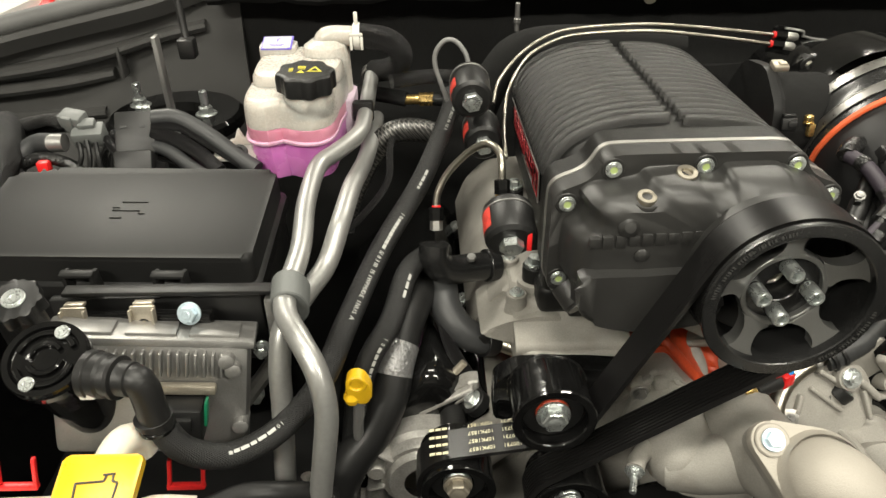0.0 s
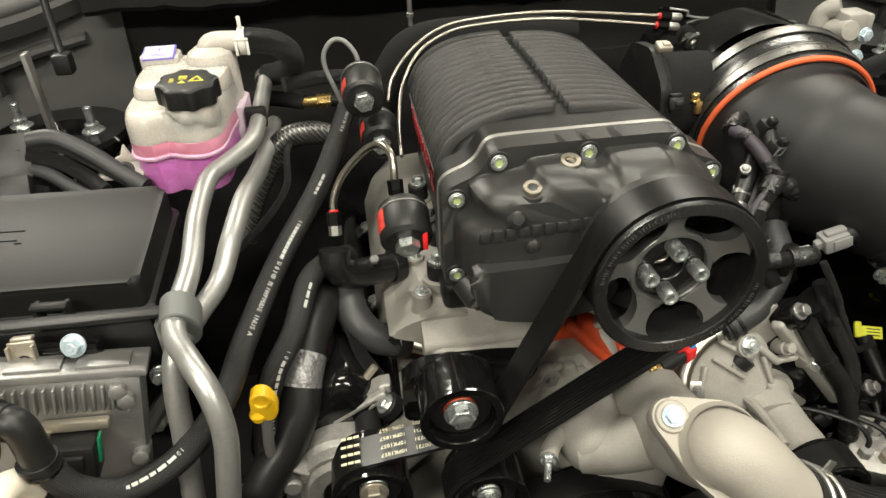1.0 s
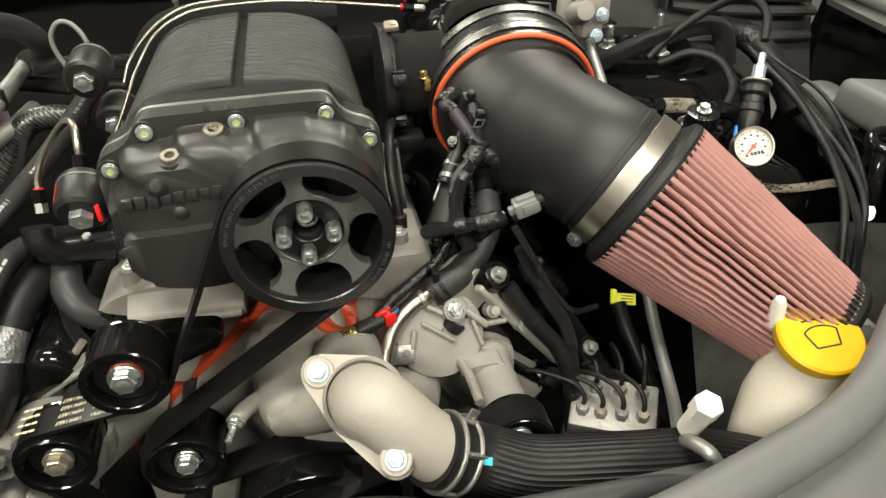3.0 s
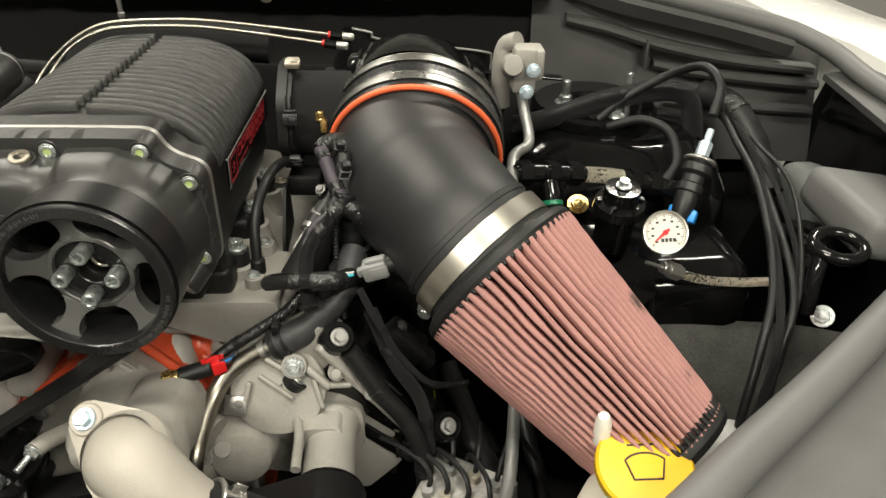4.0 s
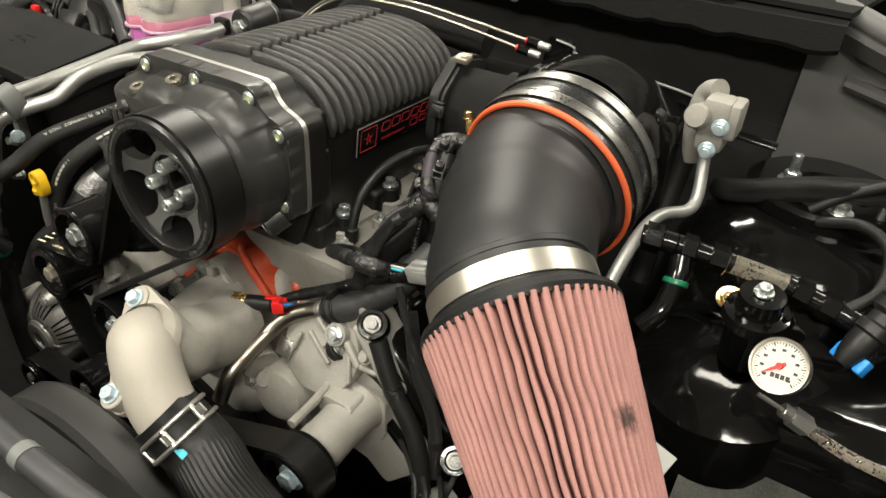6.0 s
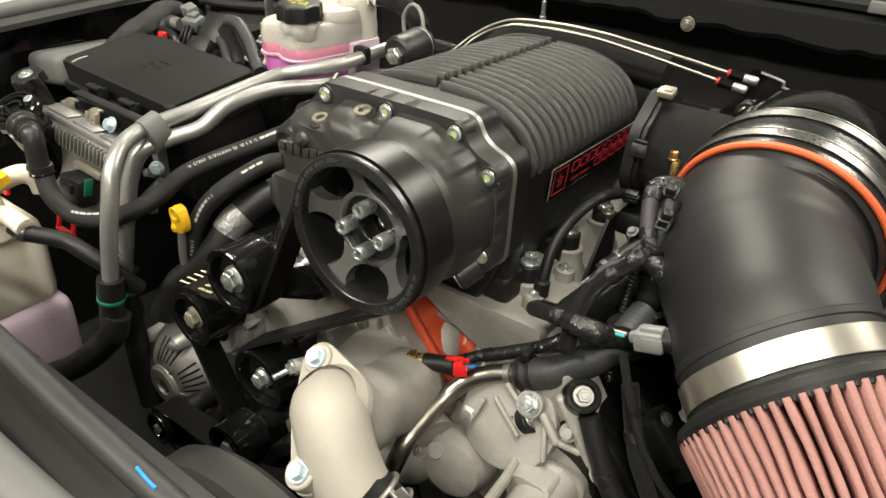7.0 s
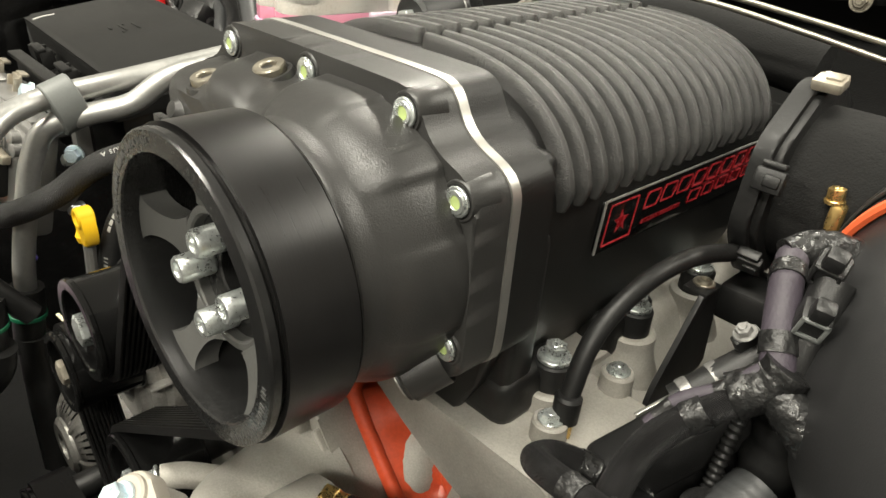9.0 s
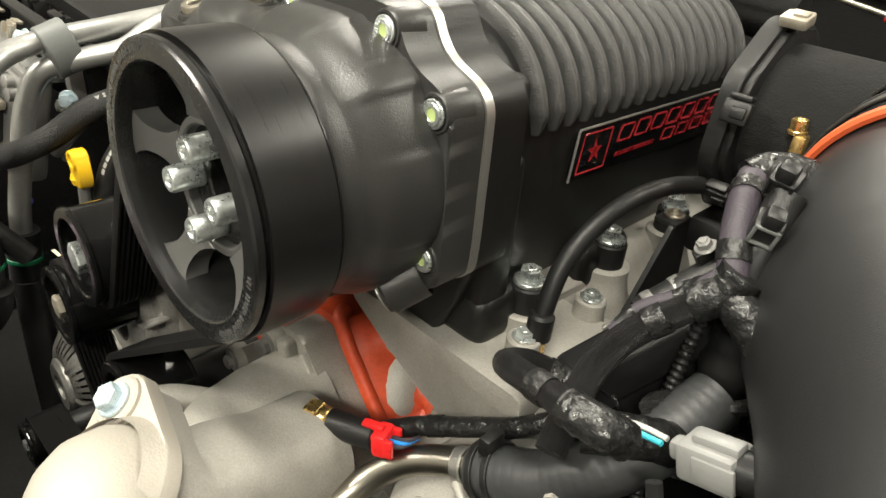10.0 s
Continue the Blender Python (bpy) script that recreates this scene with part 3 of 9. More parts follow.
    # pale moulded corner piece on the wing ledge
    b = bm()
    box(b, Vector((0, 0, 0)), (0.10, 0.14, 0.05), pose(s * 0.772, 0.165, 0.955, 0, s * 8, 0), 0.014, 3)
    part("ledge_cover", b, "seal", car, "pale grey moulded ledge cover")
for s in (-1, 1):
    for x, y in ((0.60, 0.62), (0.70, 0.66)):
        body_part("cowl_stay", [(s * x, y, 0.90), (s * (x + 0.004), y - 0.01, 1.0), (s * (x + 0.01), y - 0.03, 1.09)], 0.008, "dgrey")
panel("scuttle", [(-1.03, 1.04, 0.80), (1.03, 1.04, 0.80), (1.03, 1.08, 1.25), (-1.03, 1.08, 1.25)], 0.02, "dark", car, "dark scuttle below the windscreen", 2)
strap = bm()
box(strap, Vector((0, 0, 0)), (0.055, 0.05, 0.022), pose(-0.848, 0.79, 1.040, 10, 0, 20), 0.008, 3)
box(strap, Vector((0, 0, 0)), (0.025, 0.04, 0.016), pose(-0.80, 0.80, 1.040, 10, 0, 20), 0.006, 3)
solo("red_strap", strap, "red", "bright red strap lying between cowl and wing", "strap")
panel("front_apron", [(-1.0, -0.72, 0.15), (1.0, -0.72, 0.15), (1.0, -0.52, 0.86), (-1.0, -0.52, 0.86)], 0.01, "paint", car, "white painted front bumper", 2)

# front panel behind the grille: seal curving round the corner, moulded grey panel
b = bm()
SEAL = [(-0.75, -0.20, 0.93), (-0.45, -0.30, 0.94), (-0.1, -0.315, 0.95), (0.15, -0.305, 0.95), (0.30, -0.272, 0.95), (0.404, -0.232, 0.95), (0.50, -0.158, 0.95), (0.60, -0.080, 0.95), (0.70, 0.000, 0.955), (0.79, 0.07, 0.965), (0.87, 0.14, 0.98)]
tube(b, SEAL, 0.016, 14, 0.015)
front = thing("front_panel", "grey moulded front panel with a rounded rubber seal", "front panel", (0, -0.4, 0.6), kind="structure")
part("seal_strip", b, "seal", front, "grey rounded rubber seal")
b = bm()
line = spline(SEAL, 0.03)
prev = None
for q in line:
    out = Vector((q.x * 0.55, -1.0 if q.x < 0.3 else -0.75, 0)).normalized()
    if q.x > 0.3:
        out = Vector((0.72, -0.69, 0))
    col = [b.verts.new(p) for p in (q + Vector((0, 0, -0.02)), q + out * 0.02 + Vector((0, 0, -0.03)), q + out * 0.05 + Vector((0, 0, -0.035)), q + out * 0.16 + Vector((0, 0, -0.06)), q + out * 0.30 + Vector((0, 0, -0.15)))]
    if prev:
        for i in range(4):
            b.faces.new((prev[i], prev[i + 1], col[i + 1], col[i]))
    prev = col
part("moulded_panel", b, "seal", front, "pale grey moulded plastic panel")

# ---- engine castings ----
eng = thing("engine", "cast aluminium V8 with an orange block and black rocker covers", "engine", (0, 0.15, 0.55))
MAN = [(-0.125, 0.950), (-0.06, 0.955), (0.06, 0.955), (0.101, 0.950), (0.110, 0.932), (0.146, 0.916), (0.165, 0.885), (0.13, 0.872), (0.06, 0.885), (0, 0.89), (-0.06, 0.885), (-0.13, 0.872), (-0.165, 0.885), (-0.150, 0.925)]
b = bm()
prism(b, rounded(MAN, 0.010), XZ, -0.34, -0.072, 0.010, 3)
YZ = Matrix(((0, 0, 1, 0), (1, 0, 0, 0), (0, 1, 0, 0), (0, 0, 0, 1)))
prism(b, rounded([(0.026, 0.905), (0.016, 0.910), (0.012, 0.920), (0.014, 0.926), (0.020, 0.929), (0.030, 0.934), (0.046, 0.943), (0.07, 0.949), (0.14, 0.949), (0.14, 0.888), (0.06, 0.892)], 0.003, 3), YZ, -0.126, -0.026, 0.006, 3)
prism(b, rounded([(0.044, 0.897), (0.038, 0.901), (0.038, 0.907), (0.044, 0.910), (0.056, 0.912), (0.062, 0.928), (0.072, 0.944), (0.10, 0.949), (0.14, 0.949), (0.14, 0.888), (0.06, 0.892)], 0.003, 3), YZ, -0.030, 0.104, 0.006, 3)
man = part("lower_manifold", b, "cast", eng, "pale grey cast manifold under the supercharger")
for s in (-1, 1):
    for y, r in ((0.074, 0.015), (0.15, 0.015), (0.225, 0.015), (0.052, 0.009), (0.11, 0.009)):
        b = bm()
        x = s * (0.104 if r > 0.01 else 0.122)
        lathe(b, [(r * 1.5, 0.0), (r * 1.1, 0.015), (r, 0.022), (r, 0.030), (r * 0.9, 0.031), (0, 0.031)], Vector((x, y, 0.924)), UP, 20)
        part("boss", b, "cast", man)
        if r < 0.01:
            bolt_part(man, (x, y, 0.955), UP, 0.0048, 0.004, 0.0065, "zinc")
# cylinder heads and black rocker covers, leaning out on each bank
for s in (-1, 1):
    tilt = pose(s * 0.215, 0.17, 0.835, 0, s * 42, 0)
    b = bm()
    box(b, Vector((0, 0, -0.045)), (0.15, 0.36, 0.06), tilt, 0.008)
    part("cylinder_head", b, "cast", eng)
    b = bm()
    box(b, Vector((0, 0.0, 0.02)), (0.135, 0.345, 0.062), tilt, 0.020, 4)
    cov = part("rocker_cover", b, "gloss", eng, "gloss black rocker cover")
    b = bm()
    box(b, Vector((0, 0.0, -0.012)), (0.15, 0.36, 0.008), tilt, 0.002)
    part("flange", b, "gloss", cov)
    for k, (u, v) in enumerate(((-0.07, -0.176), (0.07, -0.176), (-0.07, -0.03), (0.07, -0.03), (0.07, 0.12), (-0.07, 0.12))):
        at = tilt @ Vector((u, v, -0.008))
        b = bm()
        disc_solid(b, 0.012, 0, 0.010, at, tilt.to_3x3() @ UP, 20)
        part("grommet", b, "rubber", cov)
        bolt_part(cov, tilt @ Vector((u, v, 0.002)), tilt.to_3x3() @ UP, 0.006, 0.006, 0.009, "zinc")
for s in (-1, 1):
    # front lip, gutter, corner lobe and cap bolts of the manifold
    b = bm()
    if s > 0:
        tube(b, [(-0.026, 0.041, 0.9035), (0.055, 0.040, 0.9025), (0.105, 0.036, 0.901), (0.125, 0.040, 0.901)], 0.0050, 12, 0.008)
    else:
        tube(b, [(-0.030, 0.014, 0.9155), (-0.05, 0.013, 0.916), (-0.10, 0.012, 0.917), (-0.122, 0.018, 0.917)], 0.0042, 12, 0.008)
    part("lip", b, "cast", man)
    b = bm()
    low = 0.888 if s > 0 else 0.911
    prism(b, smooth_outline([(s * 0.085, 0.940), (s * 0.125, 0.938), (s * 0.152, 0.926), (s * 0.150, low + 0.010), (s * 0.118, low), (s * 0.092, low + 0.005)], 0.006), XZ, -0.10, -0.034, 0.009, 4)
    part("corner_lobe", b, "cast", man)
    for x, y, z in ((0.102, 0.074, 0.926), (0.123, 0.093, 0.922)):
        b = bm()
        lathe(b, [(0.014, -0.01), (0.011, 0.0), (0.0085, 0.006), (0.008, 0.009), (0, 0.009)], Vector((s * x, y, z)), UP, 20)
        part("boss", b, "cast", man)
        bolt_part(man, (s * x, y, z + 0.009), UP, 0.0048, 0.004, 0.006, "zinc", "socket")
    for x, y, z, r in ((0.036, 0.040, 0.886, 0.020), (0.090, 0.034, 0.874, 0.022)):
        b = bm()
        tube(b, [(s * x, y + 0.06, z + 0.012), (s * x, y + 0.02, z), (s * (x + 0.006), y, z - 0.012), (s * (x + 0.012), y - 0.004, z - 0.03)], r, 22, 0.006, lambda q, a: 1.0 - 0.25 * min(1.0, q / 0.1))
        part("runner", b, "cast", man)
b = bm()
prism(b, rounded([(0.010, 0.944), (0.018, 0.934), (0.047, 0.918), (0.078, 0.904), (0.100, 0.897), (0.122, 0.904), (0.146, 0.924), (0.146, 0.944)], 0.006), XZ, -0.11, -0.024, 0.008, 4)
part("manifold_nose", b, "cast", man)
# orange block behind the timing cover: round-headed rib and an uneven cast face
b = bm()
prism(b, rounded([(-0.16, 0.785), (-0.10, 0.838), (-0.043, 0.887), (-0.012, 0.916), (0.0115, 0.917), (0.032, 0.893), (0.050, 0.873), (0.085, 0.835), (0.115, 0.80), (0.10, 0.62), (-0.12, 0.62), (-0.16, 0.70)], 0.004), XZ, -0.34, -0.017, 0.003)
blk = part("block", b, "block", eng, "orange painted engine block")
b = bm()
tube(b, [(0.0070, 0.026, 0.9185), (0.0105, 0.0195, 0.9165), (0.0200, 0.0180, 0.9050), (0.0330, 0.0180, 0.8895), (0.0480, 0.0180, 0.8725), (0.0700, 0.0180, 0.849)], 0.0046, 16, 0.003, lambda s, a: 1 + 0.05 * noise.noise(Vector((s * 70, a, 3))))
part("rib", b, "block", blk)
b = bm()
rows = []
for i in range(19):
    row = []
    for j in range(15):
        u, v = i / 18, j / 14
        p = (Vector((0.012, 0.019, 0.917)) * (1 - u) + Vector((0.072, 0.019, 0.848)) * u) * (1 - v) + (Vector((0.040, 0.050, 0.915)) * (1 - u) + Vector((0.112, 0.042, 0.856)) * u) * v
        p.y += (0.012 * noise.noise(p * 42) + 0.006 * noise.noise(p * 95)) * min(1.0, v * 5) + 0.010 * math.sin(v * math.pi)
        row.append(b.verts.new(p))
    rows.append(row)
for p, q in zip(rows, rows[1:]):
    for k in range(14):
        b.faces.new((p[k], p[k + 1], q[k + 1], q[k]))
part("cast_face", b, "block", blk)
# timing cover: flat sloping plate whose edge runs beside the orange rib
b = bm()
prism(b, rounded([(-0.15, 0.785), (-0.095, 0.834), (-0.040, 0.881), (-0.010, 0.9105), (0.0075, 0.9115), (0.028, 0.8875), (0.046, 0.868), (0.082, 0.830), (0.112, 0.795), (0.11, 0.60), (-0.12, 0.60), (-0.15, 0.70)], 0.004), XZ, -0.0165, 0.006, 0.004, 3)
tim = part("timing_cover", b, "cast", eng, "sand-cast timing cover with raised ribs")


def ridge(p0, p1, up, w, h):
    """A cast ridge of width w that stands h above the line from p0 to p1."""
    p0, p1, up = Vector(p0), Vector(p1), Vector(up).normalized()
    d_ = (p1 - p0).normalized()
    s_ = d_.cross(up).normalized()
    m_ = Matrix((d_, s_, s_.cross(d_))).transposed().to_4x4()
    m_.translation = (p0 + p1) / 2
    g_ = bm()
    box(g_, Vector((0, 0, h / 2 - 0.002)), ((p1 - p0).length, w, h + 0.004), m_, min(w, h) * 0.42, 3)
    return g_


for p0, p1, w, h in (((-0.040, -0.006, 0.8770), (-0.010, -0.006, 0.9055), 0.006, 0.005), ((-0.004, -0.006, 0.906), (0.002, -0.006, 0.870), 0.012, 0.008), ((-0.030, -0.006, 0.850), (-0.022, -0.006, 0.888), 0.006, 0.006), ((0.010, -0.006, 0.9025), (0.040, -0.006, 0.8690), 0.005, 0.004)):
    part("rib", ridge(p0, p1, FRONT, w, h), "cast", tim)
for x, z in ((-0.070, 0.848), (-0.105, 0.815), (-0.020, 0.892), (0.034, 0.868)):
    b = bm()
    lathe(b, [(0.011, 0.002), (0.0098, 0.009), (0.0090, 0.012), (0, 0.012)], Vector((x, 0, z)), FRONT, 20)
    part("boss", b, "cast", tim)
    bolt_part(tim, (x, -0.012, z), FRONT, 0.0050, 0.005, 0.007, "gunmetal")
# head end on the offside bank: round cover with cast ridges, bolts and a pale edge rail
b = bm()
prism(b, rounded([(0.085, 0.850), (0.105, 0.890), (0.140, 0.915), (0.178, 0.936), (0.194, 0.930), (0.245, 0.855), (0.25, 0.79), (0.20, 0.74), (0.09, 0.76)], 0.010), XZ, -0.03, 0.000, 0.005, 3)
headend = part("head_end", b, "cast", eng, "cast head end with raised webs")
DC, DN = Vector((0.146, -0.006, 0.872)), Vector((0.05, -0.90, 0.42)).normalized()
b = bm()
lathe(b, [(0.0425, -0.03), (0.0430, 0.007), (0.0418, 0.0095), (0.0390, 0.0100), (0.030, 0.0085), (0.018, 0.0090), (0.006, 0.0095), (0, 0.0095)], DC, DN, 64)
dish = part("round_cover", b, "cast", headend, "dished round cover with a cast mark")
md = axis_pose(DC, DN)
mk = md.inverted()


def on_cover(x, y, z, lift=0.0092):
    """Drops a point onto the round cover's face."""
    q = mk @ Vector((x, y, z))
    return md @ Vector((q.x, q.y, lift))


for (a0, a1, w, h) in ((((0.136, -0.003, 0.903)), (0.168, -0.010, 0.884), 0.0050, 0.0060), ((0.150, -0.002, 0.905), (0.176, -0.006, 0.889), 0.0045, 0.0050), ((0.172, -0.005, 0.894), (0.193, -0.012, 0.876), 0.0070, 0.0075), ((0.191, -0.011, 0.878), (0.212, -0.010, 0.878), 0.0055, 0.0060), ((0.130, -0.010, 0.889), (0.160, -0.018, 0.868), 0.0042, 0.0040), ((0.178, -0.008, 0.884), (0.186, -0.018, 0.858), 0.0045, 0.0050), ((0.200, -0.006, 0.890), (0.222, -0.012, 0.872), 0.0045, 0.0060), ((0.122, -0.014, 0.885), (0.118, -0.020, 0.868), 0.0050, 0.0050)):
    part("web", ridge(on_cover(*a0), on_cover(*a1), DN, w, h), "cast", dish)
for x0, y0, x1, y1 in ((-0.0032, -0.0024, -0.0032, 0.0028), (-0.0032, 0.0028, -0.0004, -0.0006), (-0.0004, -0.0006, 0.0026, 0.0028), (0.0026, 0.0028, 0.0026, -0.0024)):
    b = bm()
    c0 = mk @ Vector((0.1471, -0.0138, 0.8783))
    tw = math.atan2((mk.to_3x3() @ RIGHT).y, (mk.to_3x3() @ RIGHT).x)
    mr_ = md @ Matrix.Translation((c0.x, c0.y, 0.0092)) @ Matrix.Rotation(tw, 4, "Z")
    tube(b, [mr_ @ Vector((x0, y0, 0)), mr_ @ Vector((x1, y1, 0))], 0.0006, 6, 0.02)
    part("cast_mark", b, "blackprint", dish)
rl0, rl1 = Vector((0.184, -0.006, 0.920)), Vector((0.268, -0.012, 0.815))
part("edge_rail", ridge(rl0, rl1, (0.55, -0.70, 0.45), 0.011, 0.008), "cast", headend)
for p, r, mt in (((0.162, -0.0105, 0.8995), 0.0075, "zinc"), ((0.199, -0.012, 0.893), 0.0050, "cast"), ((0.230, -0.016, 0.872), 0.0050, "zinc"), ((0.0975, -0.040, 0.831), 0.0085, "cast"), ((0.078, -0.044, 0.822), 0.0065, "gunmetal"), ((0.062, -0.040, 0.846), 0.0060, "gunmetal")):
    p = Vector(p)
    n_ = Vector((0.05, -0.85, 0.5)).normalized()
    b = bm()
    lathe(b, [(r * 1.7, -0.022), (r * 1.55, -0.001), (r * 1.45, 0.0015), (0, 0.0015)], p, n_, 24)
    part("boss", b, "cast", headend)
    if mt == "cast":
        b = bm()
        lathe(b, [(r, 0.0), (r * 0.97, 0.006), (r * 0.85, 0.0075), (0, 0.0078)], p, n_, 22)
        part("dowel", b, "cast", headend)
    else:
        bolt_part(headend, p + n_ * 0.0015, n_, r * 0.85, 0.006, r * 1.2, mt)
# stamped steel tab beside the steel pipe
b = bm()
box(b, Vector((0, 0, 0)), (0.020, 0.018, 0.0016), axis_pose(Vector((0.109, -0.024, 0.866)), (-0.1, -0.8, 0.5)), 0.0005)
part("steel_tab", b, "machined", headend, "small stamped steel tab")
bolt_part(headend, (0.112, -0.0250, 0.868), (-0.1, -0.8, 0.5), 0.0028, 0.002, 0.004, "gunmetal")
# black lugs with wide bolts along the rocker cover's edge
for p in ((0.203, -0.008, 0.930), (0.300, -0.014, 0.826)):
    p = Vector(p)
    n_ = Vector((0.35, -0.62, 0.70)).normalized()
    b = bm()
    lathe(b, [(0.0150, -0.020), (0.0142, -0.001), (0.0130, 0.0015), (0.0095, 0.0015), (0.0090, 0.0)], p, n_, 28)
    lug = part("cover_lug", b, "gloss", eng, "gloss black rocker cover lug")
    bolt_part(lug, p, n_, 0.0056, 0.009, 0.0080, "gunmetal")
# water pump body: rounded volute, low housing and the thermostat tower
b = bm()
lathe(b, [(0, 0.082), (0.012, 0.0810), (0.020, 0.0770), (0.026, 0.070), (0.030, 0.060), (0.034, 0.035), (0.036, 0.0)], Vector((0.006, 0.0, 0.862)), FRONT, 44)
lathe(b, [(0, 0.070), (0.020, 0.069), (0.034, 0.064), (0.044, 0.052), (0.049, 0.034), (0.053, 0.0)], Vector((0.040, 0.0, 0.802)), FRONT, 44)
lathe(b, [(0, 0.050), (0.016, 0.049), (0.026, 0.044), (0.032, 0.030), (0.034, 0.0)], Vector((0.108, 0.0, 0.812)), (0.1, -1, 0.15), 36)
tube(b, [(-0.004, -0.058, 0.858), (0.018, -0.068, 0.864), (0.045, -0.080, 0.880)], 0.0235, 24, 0.006)
pump = part("water_pump", b, "cast", eng, "sand-cast water pump housing")
FL = Vector((-0.08, -0.62, 0.78)).normalized()
P1, P2 = Vector((0.0350, -0.1165, 0.9455)), Vector((0.0815, -0.1740, 0.9030))
FM = axis_pose((P1 + P2) / 2, FL)
fi = FM.to_3x3().inverted()
BORE = fi @ Vector((0.007, 0.009, 0.007))
BORE.z = 0.0


def flange_outline(grow=0.0):
    """The thermostat flange: a round bore between two bolt ears."""
    ears = []
    for q, r in ((P1, 0.0125), (P2, 0.0125), ((P1 + P2) / 2, 0.0300)):
        c = fi @ (q - FM.translation)
        if r > 0.02:
            c = c + BORE
        ears += [(c.x + (r + grow) * math.cos(radians(a)), c.y + (r + grow) * math.sin(radians(a))) for a in range(0, 360, 12)]
    ears = sorted(set((round(x, 5), round(y, 5)) for x, y in ears))

    def chain(seq):
        out = []
        for p in seq:
            while len(out) > 1 and (out[-1][0] - out[-2][0]) * (p[1] - out[-2][1]) - (out[-1][1] - out[-2][1]) * (p[0] - out[-2][0]) <= 0:
                out.pop()
            out.append(p)
        return out[:-1]
    return chain(ears) + chain(ears[::-1])


b = bm()
prism(b, flange_outline(-0.001), FM, -0.024, -0.0085, 0.004, 2)
tube(b, [FM @ (BORE + Vector((0, 0, -0.010))), FM @ (BORE + Vector((0, 0, -0.035))), (0.0600, -0.088, 0.893), (0.0590, -0.062, 0.884), (0.0580, -0.030, 0.880)], 0.0290, 40, 0.005, lambda s, a: 0.98 + 0.10 * min(1.0, s / 0.05) + 0.030 * math.cos(4 * a))
part("thermostat_tower", b, "cast", pump)
b = bm()
tube(b, [(0.068, -0.03, 0.852), (0.092, -0.040, 0.845)], 0.018, 18, 0.008)
part("pump_boss", b, "cast", pump)
b = bm()
tube(b, [(-0.020, -0.050, 0.868), (-0.034, -0.066, 0.871), (-0.040, -0.078, 0.872)], 0.0075, 16, 0.006)
part("stud_boss", b, "cast", pump)
bolt_part(pump, (-0.040, -0.078, 0.872), (-0.3, -0.9, -0.15), 0.0060, 0.006, 0.008, "zinc", name="stud_nut")
b = bm()
disc_solid(b, 0.0028, 0.0, 0.020, Vector((-0.040, -0.078, 0.872)), Vector((-0.3, -0.9, -0.15)).normalized(), 14, 0.0004)
part("stud", b, "zinc", pump)

# ---- thermostat elbow and radiator hose ----
elb = thing("thermostat_housing", "pale cast aluminium thermostat elbow bolted to the pump", "housing", (0.06, -0.14, 0.88))
b = bm()
prism(b, flange_outline(0.0015), FM, -0.008, 0.001, 0.0022, 2)
tube(b, [FM @ (BORE + Vector((0, 0, -0.020))), FM @ (BORE + Vector((0, 0, -0.008))), (0.0660, -0.1375, 0.9290), (0.0735, -0.1435, 0.9285), (0.0835, -0.1500, 0.9205), (0.0950, -0.1550, 0.9085), (0.1080, -0.1580, 0.8950), (0.1190, -0.1580, 0.8830)], 0.0262, 40, 0.003, lambda s, a: 1.10 - 0.10 * min(1, s / 0.075))
lathe(b, [(0.0312, 0.0), (0.0292, 0.004), (0.0270, 0.009)], FM @ BORE, FL, 40)
part("casting", b, "elbowcast", elb)
for q in (P1, P2):
    b = bm()
    up_ = 0.003 if q is P1 else 0.013
    lathe(b, [(0.0130, -0.010), (0.0118, up_ - 0.001), (0.0108, up_), (0, up_)], q, FL, 24)
    part("bolt_boss", b, "elbowcast", elb)
    bolt_part(elb, q + FL * up_, FL, 0.0062, 0.007, 0.0082, "bluezinc")
rad = thing("radiator_hose", "black ribbed rubber radiator hose with a spring clamp", "hose", (0.25, -0.18, 0.82))
RH = [(0.108, -0.1605, 0.8925), (0.124, -0.157, 0.879), (0.148, -0.156, 0.864), (0.19, -0.168, 0.852), (0.26, -0.184, 0.855), (0.33, -0.190, 0.846), (0.40, -0.205, 0.82), (0.46, -0.23, 0.77)]
b = bm()
tube(b, RH, 0.0285, 176, 0.006, lambda s, a: 1.0 + (0.022 * max(0.0, math.cos(44 * a)) if s > 0.055 else 0.0))
part("hose_body", b, "rubber", rad)
b = bm()
mc = axis_pose(Vector((0.1230, -0.1575, 0.8800)), (0.78, 0.10, -0.60))
spn = mc.to_3x3().inverted() @ Vector((-0.1, -0.55, 0.6))
a0 = math.atan2(spn.y, spn.x)
for k in (-0.0075, 0.0075):
    tube(b, [mc @ Vector((0.0302 * math.cos(a0 + radians(a)), 0.0302 * math.sin(a0 + radians(a)), k)) for a in range(-130, 131, 13)], 0.0021, 8, 0.004)
for a in (-62, -8, 66):
    tube(b, [mc @ Vector((0.0306 * math.cos(a0 + radians(a)), 0.0306 * math.sin(a0 + radians(a)), k)) for k in (-0.008, 0.0, 0.008)], 0.0024, 8, 0.004)
for a in (-8, -62):
    u = Vector((math.cos(a0 + radians(a)), math.sin(a0 + radians(a)), 0))
    box(b, Vector((0, 0, 0)), (0.012, 0.0018, 0.009), mc @ Matrix.Translation(u * 0.0355) @ Matrix.Rotation(a0 + radians(a), 4, "Z"), 0.0006)
part("spring_clamp", b, "machined", rad, "bare steel spring clamp")
b = bm()
